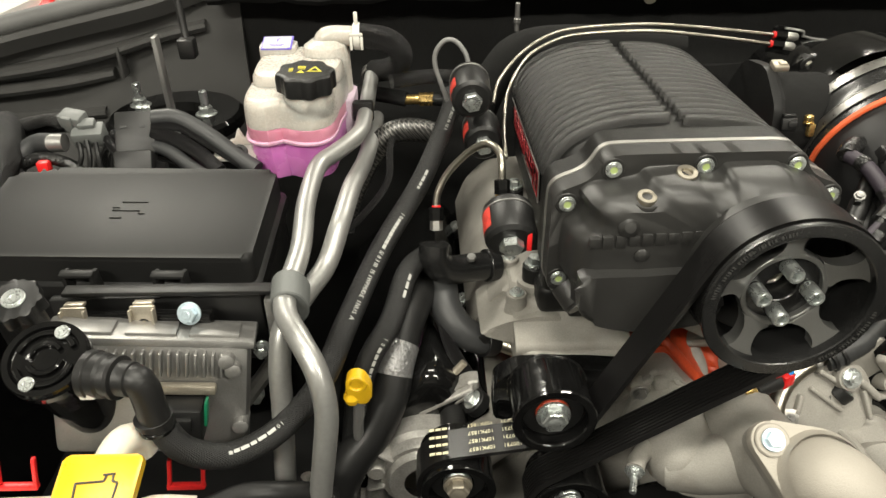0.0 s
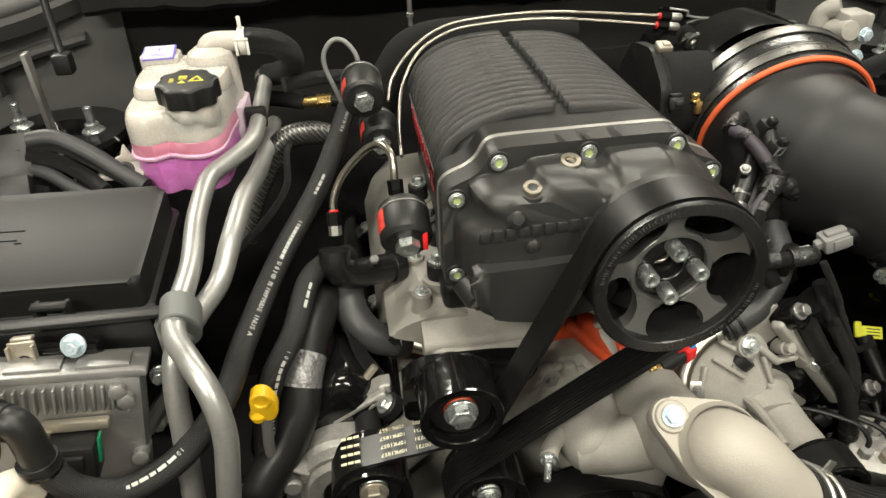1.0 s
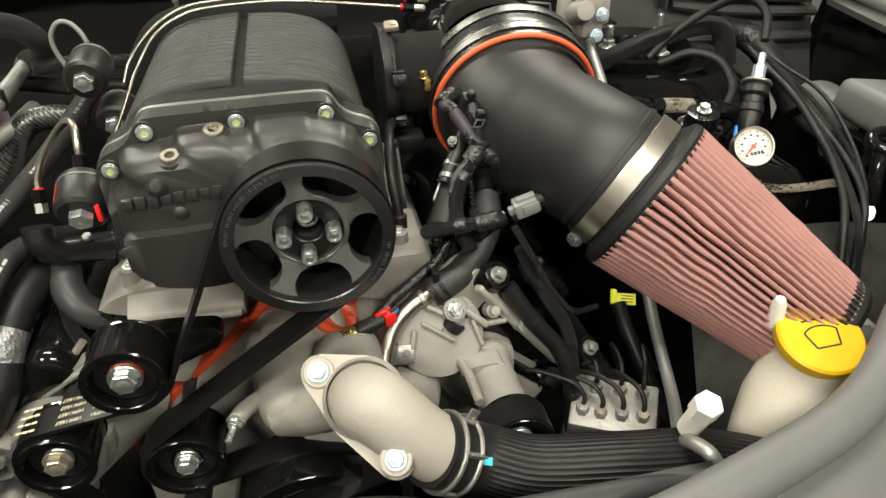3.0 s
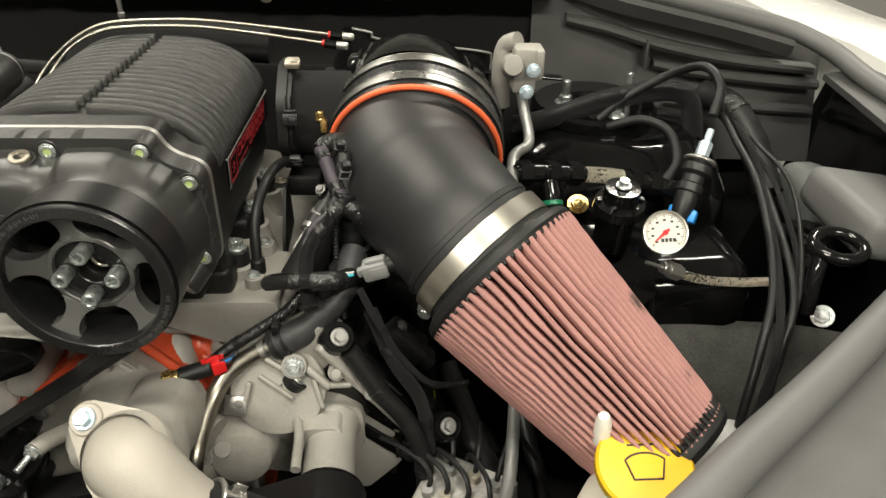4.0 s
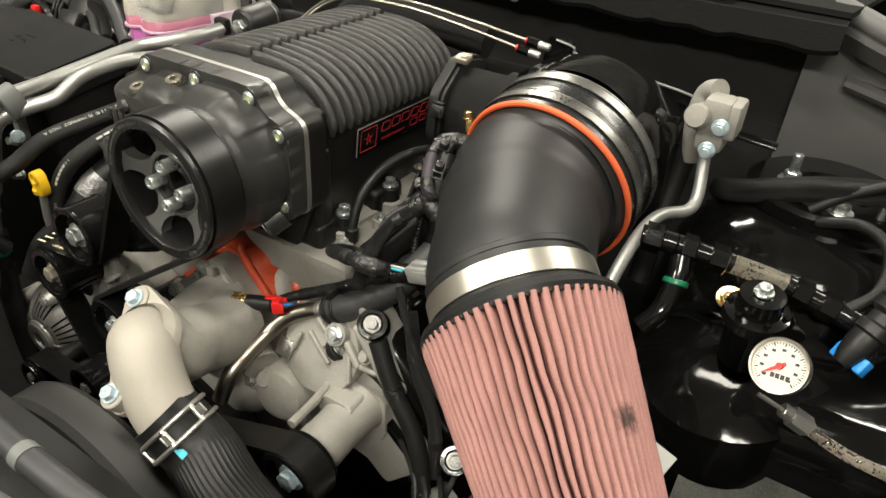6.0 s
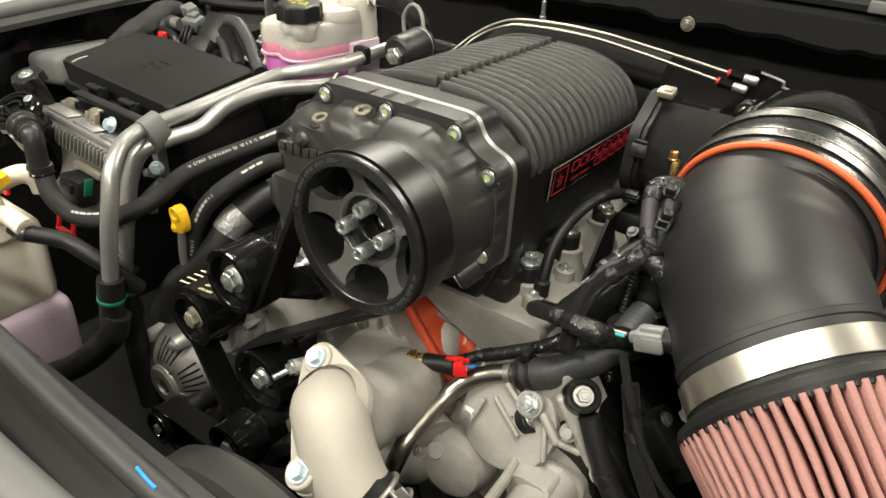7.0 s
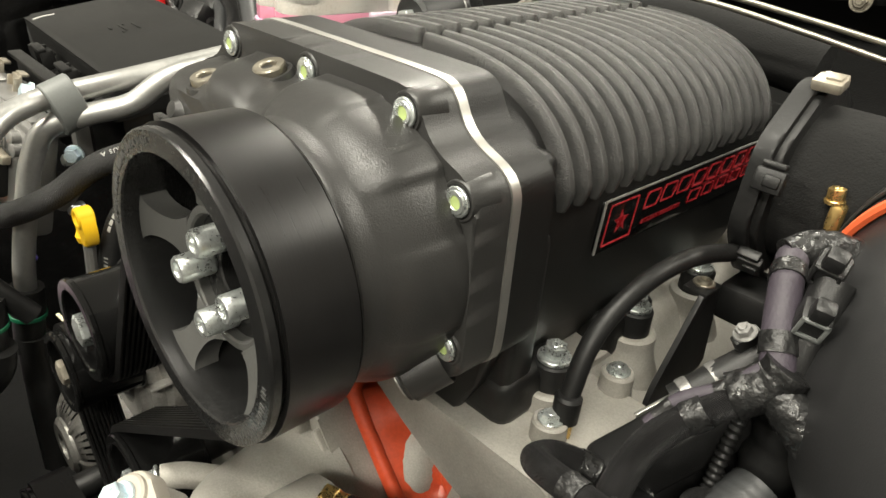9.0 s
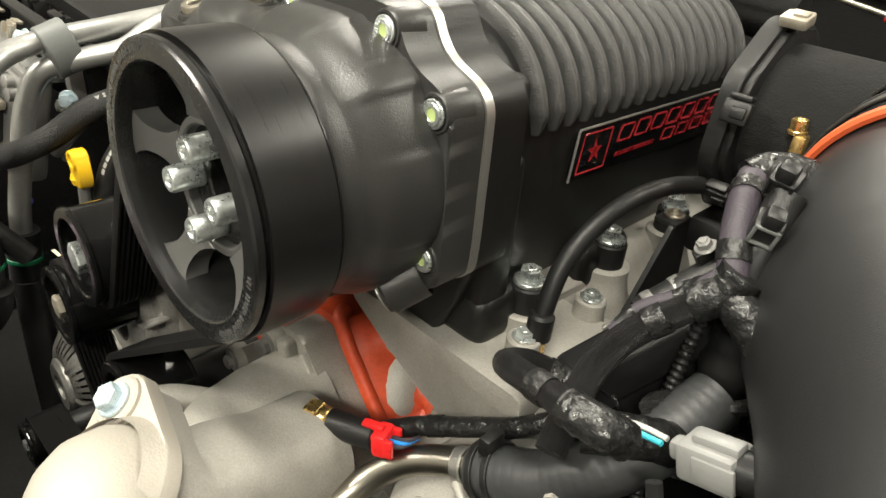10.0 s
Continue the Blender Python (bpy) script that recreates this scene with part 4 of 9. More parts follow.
box(b, Vector((0, 0, 0)), (0.010, 0.006, 0.001), pose(0.148, -0.176, 0.886, 35, 25, 0), 0.0)
part("print_mark", b, "teal", rad, "teal printed mark")

# ---- supercharger ----
sc = thing("supercharger", "black wrinkle-coated ribbed twin-screw supercharger on the engine", "supercharger", (0, 0.13, 0.955))
half = [(0.0, 1.1115), (0.020, 1.1115), (0.040, 1.1115), (0.058, 1.1112), (0.066, 1.1105), (0.0715, 1.1080), (0.0750, 1.1035), (0.0780, 1.0980), (0.0825, 1.0930), (0.0885, 1.0893), (0.0950, 1.0868), (0.1010, 1.0840), (0.1055, 1.0800), (0.1080, 1.0745), (0.1085, 1.066), (0.1085, 1.040), (0.1085, 1.015), (0.1075, 1.000), (0.1040, 0.994), (0.097, 0.990), (0.088, 0.986), (0.078, 0.982), (0.060, 0.979), (0.04, 0.978), (0.02, 0.978), (0.0, 0.978)]
FLANGE = smooth_outline([(x, z) for x, z in half] + [(-x, z) for x, z in half[-2:0:-1]], 0.003)


def inset(ol, k, cx=0.0, cz=1.04):
    return [(cx + (x - cx) * k, cz + (z - cz) * k) for x, z in ol]


NA = 28


def arch(i, n=NA, lift=0.0):
    """The case's arched top: i runs from the offside shoulder (0) over the spine to the nearside one (n)."""
    a = math.pi * i / n
    ca, sa = math.cos(a), math.sin(a)
    e = 2 / 2.9
    return ((0.0985 + lift) * math.copysign(abs(ca) ** e, ca), 1.035 + (0.0705 + lift) * abs(sa) ** e)


CASE = [arch(i) for i in range(NA + 1)] + [(-0.0985, 0.990), (-0.090, 0.965), (-0.078, 0.942), (0.078, 0.942), (0.090, 0.965), (0.0985, 0.990)]
b = bm()
prism(b, CASE, XZ, -0.276, -0.030, 0.004)
prism(b, inset(FLANGE, 0.995), XZ, -0.046, -0.0245, 0.0)
prism(b, inset(CASE, 0.93), XZ, -0.290, -0.274, 0.0)
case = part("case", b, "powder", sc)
# pads at the shoulder behind the flange
for s in (-1, 1):
    b = bm()
    box(b, Vector((s * 0.088, 0.052, 1.055)), (0.024, 0.016, 0.055), bev=0.006, seg=3)
    box(b, Vector((s * 0.092, 0.05, 1.0)), (0.020, 0.022, 0.09), bev=0.005, seg=3)
    part("shoulder_pad", b, "powder", case)
# ribs in two half arches beside the flat spine
NR, RY0, RPITCH = 17, 0.066, 0.01265
for s in (-1, 1):
    b = bm()
    pts = [(0.0040, 1.1055), (0.0044, 1.1055), (0.0052, 1.1055), (0.0066, 1.1055)]
    for i in range(0, 60):
        a = math.pi / 2 * (1 - i / 59)
        ca, sa = math.cos(a), math.sin(a)
        e = 2 / 2.9
        x, z = 0.0985 * ca ** e, 1.035 + 0.0705 * sa ** e
        if x < 0.0080 or z < 1.0525:
            continue
        pts.append((x, z))
        prev = None
    n = len(pts)
    for k, (x, z) in enumerate(pts):
        x0, z0 = pts[max(0, k - 1)]
        x1, z1 = pts[min(n - 1, k + 1)]
        t = Vector((x1 - x0, z1 - z0)).normalized()
        nx, nz = -t.y, t.x
        if nz < 0 and k < n // 2 or nx < 0:
            nx, nz = -nx, -nz
        taper = min(1.0, (k + 0.8) / 2.5, (n - k) / 5)
        h, w = 0.0088 * taper ** 0.5, 0.0034 * min(1.0, (k + 0.15) / 3.0) ** 0.5 * min(1.0, 0.45 + (n - k) / 12)
        row = []
        for ang in (0, 22, 45, 68, 90, 112, 135, 158, 180):
            ca, sa = math.cos(radians(ang)), math.sin(radians(ang))
            sh = abs(sa) ** 0.62
            row.append(b.verts.new((s * (x + nx * (h * sh - 0.001)), w * math.copysign(abs(ca) ** 0.62, ca), z + nz * (h * sh - 0.001))))
        if prev:
            for i in range(8):
                b.faces.new((prev[i], prev[i + 1], row[i + 1], row[i]))
        prev = row
    ob = None
    for r in range(NR):
        y = RY0 + RPITCH * (r + (0.5 if s < 0 else 0.0))
        if ob is None:
            bmesh.ops.translate(b, verts=b.verts, vec=(0, y, 0))
            # paler wrinkle coat: rib light against case shade is partly in the colour
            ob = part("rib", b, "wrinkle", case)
        else:
            o2 = new("rib", ob.data)
            o2.parent = case
            o2.location = (0, RPITCH * r, 0)
# silver parting plate, front flange, domed gear cover
b = bm()
prism(b, FLANGE, XZ, -0.0245, -0.0195, 0.0)
part("parting_plate", b, "machined", sc, "bright machined parting plate")
b = bm()
prism(b, inset(FLANGE, 0.992), XZ, -0.0195, -0.0002, 0.0030, 3)
BOLTS = [(-0.066, 1.100), (0.0, 1.101), (0.0665, 1.1005), (-0.097, 1.073), (0.098, 1.075), (-0.0985, 1.007), (0.098, 1.008)]
COVER = smooth_outline([(-0.097, 1.0), (-0.1005, 1.035), (-0.098, 1.066), (-0.086, 1.088), (-0.05, 1.100), (0.0, 1.103), (0.045, 1.1035), (0.072, 1.096), (0.0985, 1.074), (0.1030, 1.03), (0.095, 1.0), (0.07, 0.986), (0.03, 0.983), (-0.01, 0.983), (-0.05, 0.984), (-0.08, 0.988)], 0.004)
PCX, PCZ = 0.042, 1.039


def reach(ol, a):
    """How far the outline lies from the pulley's axis in the direction a."""
    ca, sa = math.cos(a), math.sin(a)
    best = 0.065
    for (x0, z0), (x1, z1) in zip(ol, ol[1:] + ol[:1]):
        dx, dz = x1 - x0, z1 - z0
        det = ca * dz - sa * dx
        if abs(det) > 1e-9:
            ux, uz = x0 - PCX, z0 - PCZ
            r_, k_ = (ux * dz - uz * dx) / det, (ux * sa - uz * ca) / det
            if r_ > 0 and -1e-6 <= k_ <= 1 + 1e-6:
                best = max(best, r_) if best > 0.0651 else max(0.0651, r_)
    return best


COVER = [(p[0], p[1]) for p in COVER]
DOME = ((0.0, 0.0), (0.04, 0.03), (0.09, 0.20), (0.15, 0.43), (0.24, 0.66), (0.36, 0.82), (0.52, 0.92), (0.72, 0.98), (1.0, 1.0))
NC = 240
rings = []


def scallop(a):
    """How much the dome draws back from the flange's edge round each bolt."""
    k = 0.0
    for x_, z_ in BOLTS:
        d_ = (a - math.atan2(z_ - PCZ, x_ - PCX) + math.pi) % (2 * math.pi) - math.pi
        k = max(k, math.exp(-(abs(d_) * math.hypot(x_ - PCX, z_ - PCZ) / 0.0105) ** 4))
    return k


for f, h in DOME:
    row = []
    for k in range(NC):
        a = 2 * math.pi * k / NC
        R = max(0.0640, reach(COVER, a) - (0.0115 if math.cos(a) > 0.15 else 0.0075) * scallop(a))
        near = max(0.0, min(1.0, (-math.cos(a) - 0.55) / 0.3))
        w = min(R - 0.0572, 0.036 - 0.015 * near)
        slim = max(0.0, min(1.0, (w - 0.008) / 0.022))
        concave = 0.70 * h + 0.30 * f ** 2
        hh = 0.034 * (slim * h + (1 - slim) * concave)
        hh += 0.0012 * noise.noise(Vector((a * 3.0, f * 2.0, 5.0))) * f * (1 - f)
        r = R - w * (f if w > 0.02 else f ** 1.25)
        row.append(b.verts.new((PCX + r * math.cos(a), -hh, PCZ + r * math.sin(a))))
    rings.append(row)
for r, hh in ((0.0571, 0.036), (0.0570, 0.040), (0.0568, 0.0445), (0.0560, 0.0458), (0.0540, 0.0458), (0.0525, 0.040), (0.0500, 0.004)):
    rings.append([b.verts.new((PCX + r * math.cos(2 * math.pi * k / NC), -hh, PCZ + r * math.sin(2 * math.pi * k / NC))) for k in range(NC)])
for p, q in zip(rings, rings[1:]):
    for k in range(NC):
        b.faces.new((p[k], p[(k + 1) % NC], q[(k + 1) % NC], q[k]))
b.faces.new(rings[-1])
LOWER = smooth_outline([(-0.091, 1.028), (-0.088, 1.036), (-0.05, 1.037), (-0.005, 1.037), (0.012, 1.02), (0.015, 1.0), (0.0, 0.992), (-0.03, 0.987), (-0.055, 0.988), (-0.078, 0.994), (-0.090, 1.005)], 0.005)
prism(b, LOWER, XZ, 0.030, 0.0450, 0.006, 3)
cover = part("gear_cover", b, "cover", sc, "domed satin black gear cover")
for x, z in BOLTS:
    b = bm()
    lathe(b, [(0.0092, -0.014), (0.0088, -0.0006), (0.0080, 0.0006), (0.0070, 0.0006), (0.0066, 0.0), (0, 0.0)], Vector((x, 0, z)), FRONT, 28)
    part("bolt_boss", b, "cover", cover)
    bb = bolt_part(cover, (x, -0.0002, z), FRONT, 0.0052, 0.0024, 0.0062, "zinc", "socket")
    b = bm()
    disc_solid(b, 0.0028, 0, 0.0004, Vector((x, -0.0016, z)), FRONT, 12, 0.0001)
    part("paint_mark", b, "greenpaint", bb)
PLUG = Vector((0, -0.30, 0.95)).normalized()
for x, y, z, r in ((-0.0476, -0.0240, 1.0865, 0.0070), (-0.0162, -0.0083, 1.0965, 0.0076)):
    at = Vector((x, y, z)) + PLUG * 0.0022
    b = bm()
    lathe(b, [(r + 0.0050, -0.025), (r + 0.0034, -0.002), (r + 0.0024, 0.0), (r + 0.0008, 0.0), (r + 0.0006, -0.002), (0, -0.002)], at, PLUG, 32)
    part("plug_boss", b, "cover", cover)
    b = bm()
    lathe(b, [(r, -0.002), (r, 0.0024), (r * 0.93, 0.0032), (r * 0.56, 0.0032), (r * 0.50, 0.0026), (r * 0.50, 0.0008), (0, 0.0008)], at, PLUG, 28)
    part("oil_plug", b, "bronze", cover, "dull bronze oil plug with a socket")
b = bm()
lathe(b, [(0.0075, -0.01), (0.0075, 0.004), (0.004, 0.0075), (0, 0.008)], Vector((-0.060, -0.031, 1.071)), (0, -0.9, 0.35), 20)
lathe(b, [(0.0055, -0.01), (0.0055, 0.003), (0.003, 0.005), (0, 0.0055)], Vector((-0.048, -0.033, 1.049)), FRONT, 20)
part("cast_pip", b, "cover", cover)
# raised maker's mark, kept as plain bars
for k in range(9):
    b = bm()
    x = -0.083 + k * 0.0092
    box(b, Vector((x, -0.0342, 1.0600 + 0.0004 * k)), (0.0074, 0.0046, 0.0100 if k % 3 else 0.0084), pose(0, 0, 0), 0.0008)
    part("raised_mark", b, "cover", cover)
# breather stub at the foot of the cover
for s in (1, -1):
    b = bm()
    lathe(b, [(0.013, 0), (0.013, 0.018), (0.0115, 0.0195), (0.0115, 0.0205), (0, 0.0205)], Vector((s * 0.090, 0.006, 0.996)), (-s * 0.45, -0.70, -0.50), 24)
    stub = part("stub", b, "cover", cover)
    b = bm()
    disc_solid(b, 0.0105, 0.0205, 0.0215, Vector((s * 0.090, 0.006, 0.996)), (-s * 0.45, -0.70, -0.50), 24, 0.0002)
    part("plug_face", b, "machined", stub, "bright machined plug face")
# feet with their long bolts on the manifold
for s in (-1, 1):
    for y in (0.062, 0.15):
        b = bm()
        box(b, Vector((s * 0.088, y, 0.955)), (0.034, 0.05, 0.03), bev=0.008, seg=3)
        part("foot", b, "powder", case)
    for y in (0.074, 0.150, 0.225):
        b = bm()
        disc_solid(b, 0.0105, -0.018, 0.004, Vector((s * 0.104, y, 0.966)), UP, 24, 0.001)
        part("mount_spacer", b, "rubber", sc)
        bolt_part(sc, (s * 0.104, y, 0.970), UP, 0.0060, 0.009, 0.0088, "zinc")
# side name plates
for s in (-1, 1):
    b = bm()
    m = Matrix(((0, 0, s, s * 0.0985), (1, 0, 0, 0), (0, 1, 0, 0), (0, 0, 0, 1)))
    prism(b, rounded([(0.098, 1.0205), (0.290, 1.0175), (0.294, 1.0455), (0.101, 1.0480)], 0.003), m, -0.004, 0.0022, 0.0006)
    plate = part("name_plate", b, "gloss", sc, "black name plate with red lettering shapes")

    def outline_tube(bm_, corners, r):
        for q in range(len(corners)):
            tube(bm_, [m @ Vector((*corners[q], 0.0023)), m @ Vector((*corners[(q + 1) % len(corners)], 0.0023))], r, 6, 0.03)
    b = bm()
    for e0, e1 in (((0.0975, 1.0205), (0.1005, 1.0480)), ((0.1010, 1.0485), (0.293, 1.0460))):
        tube(b, [m @ Vector((*e0, 0.0022)), m @ Vector((*e1, 0.0022))], 0.0007, 6, 0.03)
    part("plate_edge", b, "machined", plate)
    b = bm()
    outline_tube(b, [(0.103, 1.0235), (0.106, 1.0450), (0.131, 1.0446), (0.128, 1.0230)], 0.0005)
    star = [(0.117 + (0.0066 if k % 2 == 0 else 0.0028) * math.sin(k * math.pi / 5), 1.0340 + (0.0066 if k % 2 == 0 else 0.0028) * math.cos(k * math.pi / 5)) for k in range(10)]
    prism(b, star, m, 0.0020, 0.0026)
    part("star_shape", b, "redprint", plate)
    for k in range(8):
        b = bm()
        u = 0.138 + k * 0.0170
        outline_tube(b, [(u, 1.0350), (u + 0.012, 1.0346), (u + 0.0150, 1.0400), (u + 0.0146, 1.0432), (u + 0.0030, 1.0436), (u + 0.001, 1.040)], 0.0006)
        if k > 2:
            outline_tube(b, [(u - 0.002, 1.0255), (u + 0.010, 1.0250), (u + 0.0125, 1.0315), (u + 0.0005, 1.0320)], 0.0005)
        part("letter_shape", b, "redprint", plate)
    b = bm()
    prism(b, [(0.138, 1.0262), (0.178, 1.0256), (0.179, 1.0278), (0.139, 1.0284)], m, 0.0020, 0.0026)
    part("underline", b, "redprint", plate)

# drive pulley
PC = Vector((0.042, 0, 1.039))
pul = thing("drive_pulley", "black anodised five-spoke pulley on the supercharger snout", "pulley", (0.042, -0.062, 0.976))
b = bm()
lathe(b, [(0.0515, 0.0800), (0.0519, 0.0842), (0.0528, 0.0850), (0.0606, 0.0850), (0.0615, 0.0841), (0.0615, 0.0812), (0.0606, 0.0802)], PC, FRONT, 128)
lathe(b, [(0.0515, 0.0800), (0.0515, 0.060), (0.0510, 0.050), (0.0505, 0.0485), (0.0600, 0.0482)], PC, FRONT, 128)
rim = part("rim", b, "anod", pul)
b = bm()
prof = [(0.0606, 0.0802), (0.0596, 0.0796)]
for k in range(10):
    h = 0.0780 - k * 0.0029
    prof += [(0.0596, h), (0.0596, h - 0.0019), (0.0593, h - 0.0021), (0.0593, h - 0.0026)]
prof += [(0.0596, 0.0495), (0.0612, 0.0492), (0.0616, 0.0488), (0.0616, 0.0480), (0.0600, 0.0476)]
lathe(b, prof, PC, FRONT, 128)
part("groove_face", b, "belt_face", rim)
b = bm()
lathe(b, [(0, 0.040), (0.0108, 0.040), (0.0112, 0.0632), (0.0120, 0.0640), (0.0258, 0.0640), (0.0262, 0.058), (0.020, 0.050), (0.019, 0.006), (0, 0.006)], PC, FRONT, 64)
part("hub", b, "anod", pul, "recessed black hub plate")
b = bm()
lathe(b, [(0.0258, 0.0600), (0.0258, 0.0682), (0.0266, 0.0690), (0.0292, 0.0690), (0.0298, 0.0684), (0.0298, 0.0590), (0.0258, 0.0590)], PC, FRONT, 72)
part("hub_ring", b, "spokes", pul)
for k in range(5):
    a = radians(97 + 72 * k)
    b = bm()
    mm = Matrix.Translation(PC) @ Matrix.Rotation(-a, 4, "Y")
    top = [(0.0280, 0.0124), (0.0298, 0.0096), (0.0322, 0.0075), (0.0355, 0.0060), (0.0395, 0.0054), (0.0433, 0.0057), (0.0466, 0.0067), (0.0491, 0.0085), (0.0508, 0.0111), (0.0518, 0.0142)]
    ol = [(x, -z) for x, z in top] + [(x, z) for x, z in top[::-1]]
    prism(b, ol, mm @ XZ, 0.058, 0.0690, 0.0010)
    for v in b.verts:
        rr = math.hypot(v.co.x - PC.x, v.co.z - PC.z)
        v.co.y -= 0.0095 * max(0.0, min(1.0, (rr - 0.029) / 0.023)) - 0.0004
    part("spoke", b, "spokes", pul)
for ang in (92, 183, 357, 264):
    b = bm()
    at = PC + Vector((0.0180 * math.cos(radians(ang)), -0.0640, 0.0180 * math.sin(radians(ang))))
    sockethead(b, 0.0058, 0.0148, at, FRONT)
    part("cap_screw", b, "zinc", pul, "zinc socket cap screw")
b = bm()
ring_solid(b, 0.0058, 0.0085, 0.038, 0.049, PC, FRONT, 32)
disc_solid(b, 0.005, 0.036, 0.046, PC, FRONT, 24)
part("shaft_nose", b, "steel", pul, "bright shaft end")
for k in range(58):
    a = radians(104 + k * 2.15) if k < 34 else radians(-58 + (k - 34) * 2.15)
    if k % 7 == 5:
        continue
    b = bm()
    mm = Matrix.Translation(PC) @ Matrix.Rotation(-a, 4, "Y")
    box(b, Vector((0.0570, -0.0851, 0)), (0.0028 if k % 3 else 0.0020, 0.0004, (0.0011, 0.0007, 0.0014, 0.0005)[k % 4]), mm, 0.0)
    part("engraved_mark", b, "dgrey", rim)
bolt_part(sc, (0.011, -0.0225, 1.018), FRONT, 0.0065, 0.010, 0.009, "zinc")

# ---- belt drive ----
I1, I2, I3 = (-0.110, 0.937), (-0.181, 0.862), (-0.088, 0.832)
I4, CR, TN = (0.195, 0.825), (0.012, 0.742), (-0.098, 0.712)


def tangent(c0, r0, s0, c1, r1, s1):
    """The straight belt run from wheel 0 to wheel 1; s = 1 turns counter-clockwise seen from the front, -1 clockwise."""
    c0, c1 = Vector(c0), Vector(c1)
    d = c1 - c0
    dist = d.length
    d.normalize()
    nrm = Vector((d.y, -d.x))
    k = (s0 * r0 - s1 * r1) / dist
    h = math.sqrt(max(0, 1 - k * k))
    u = d * k + nrm * h
    return c0 + u * r0 * s0, c1 + u * r1 * s1


def belt_loop(wheels):
    pts = []
    n = len(wheels)
    runs = [tangent(*wheels[i], *wheels[(i + 1) % n]) for i in range(n)]
    for i in range(n):
        c, r, s = wheels[i]
        c = Vector(c)
        a = runs[i - 1][1] - c
        e = runs[i][0] - c
        a0, a1 = math.atan2(a.y, a.x), math.atan2(e.y, e.x)
        if s > 0:
            while a1 < a0:
                a1 += 2 * math.pi
        else:
            while a1 > a0:
                a1 -= 2 * math.pi
        k = max(2, int(abs(a1 - a0) / 0.12))
        pts += [c + Vector((math.cos(a0 + (a1 - a0) * j / k), math.sin(a0 + (a1 - a0) * j / k))) * r for j in range(k + 1)]
    return pts


def belt(name, wheels, y0, y1, label):
    """A ribbed belt: flat back, grooves on the inner side."""
    pts = belt_loop(wheels)
    b = bm()
    n = len(pts)
    ribs = 10
    rows = []
    for i in range(n):
        t = (pts[(i + 1) % n] - pts[i - 1]).normalized()
        out = Vector((t.y, -t.x))
        row = []
        sec = [(y0, 0.0016), (y1, 0.0016)]
        for k in range(ribs):
            w = (y0 - y1) / ribs
            ya = y1 + k * w
            sec += [(ya + w * 0.12, -0.0006), (ya + w * 0.30, -0.0026), (ya + w * 0.70, -0.0026), (ya + w * 0.88, -0.0006)]
        for y, h in sec:
            q = pts[i] + out * h
            row.append(b.verts.new((q.x, y, q.y)))
        rows.append(row)
    m = len(rows[0])
    for i in range(n):
        p, q = rows[i], rows[(i + 1) % n]
        for k in range(m):
            b.faces.new((p[k], p[(k + 1) % m], q[(k + 1) % m], q[k]))
    return solo(name, b, "belt", label, "belt", angle=25)


MAINW = [((PC.x, PC.z), 0.0612, 1), (I1, 0.0325, -1), (I2, 0.0315, 1), (TN, 0.034, 1), (CR, 0.078, 1), (I3, 0.034, -1)]
belt("drive_belt", MAINW, -0.0500, -0.0788, "black ten-rib rubber belt round the pulleys")


def idler(name, c, r, y0, y1, label, hub="gloss", bolt_mat="zinc", br=0.009, group="idler pulleys"):
    t = thing(name, label, "pulley", (c[0], (y0 + y1) / 2, c[1] - r), group)
    at = Vector((c[0], 0, c[1]))
    f, k = -y1, -y0
    b = bm()
    lathe(b, [(r * 0.80, f), (r * 0.97, f), (r, f - 0.001), (r, f - 0.003), (r * 0.965, f - 0.004), (r * 0.965, k + 0.002), (r, k + 0.001), (r, k)], at, FRONT, 48)
    lathe(b, [(r * 0.80, f), (r * 0.77, f - 0.001), (r * 0.76, f - 0.011), (r * 0.5, f - 0.013), (r * 0.30, f - 0.012)], at, FRONT, 48)
    part("shell", b, "gloss", t)
    b = bm()
    ring_solid(b, r * 0.42, r * 0.74, f - 0.0135, f - 0.0105, at, FRONT, 40)
    part("bearing", b, "rubber", t)
    b = bm()
    disc_solid(b, br * 1.28, f - 0.014, f - 0.0095, at, FRONT, 28)
    part("washer", b, "block" if hub == "red" else "zinc", t)
    bolt_part(t, at + FRONT * (f - 0.009), FRONT, br, 0.010, br * 1.3, bolt_mat)
    b = bm()
    disc_solid(b, 0.012, 0.022 if c == I1 else -0.02, k + 0.002, at, FRONT, 20)
    part("stem", b, "plastic", t)
    return t


idler("idler_pulley", I1, 0.0315, -0.046, -0.086, "gloss black idler pulley with a red washer, beside the belt", hub="red", br=0.010)
idler("idler_pulley", I2, 0.0300, -0.040, -0.086, "gloss black idler pulley under the printed belt", bolt_mat="clipmetal", br=0.009)
idler("idler_pulley", I3, 0.0325, -0.040, -0.083, "gloss black idler pulley below the belt run", br=0.008)
idler("accessory_pulley", I4, 0.030, -0.085, -0.118, "black accessory pulley with a pale blue bolt", bolt_mat="bluezinc", br=0.010, group="")
crank = thing("crank_pulley", "large gloss black crank pulley", "pulley", (CR[0], -0.07, CR[1] - 0.0775))
CRC = Vector((CR[0], 0, CR[1]))
b = bm()
lathe(b, [(0.058, 0.088), (0.064, 0.105), (0.076, 0.105), (0.0775, 0.102), (0.0765, 0.045), (0.05, 0.04)], CRC, FRONT, 64)
part("rim", b, "gloss", crank)
b = bm()
lathe(b, [(0, 0.094), (0.020, 0.094), (0.022, 0.089), (0.059, 0.089), (0.060, 0.080), (0, 0.080)], CRC, FRONT, 64)
part("hub", b, "gloss", crank)
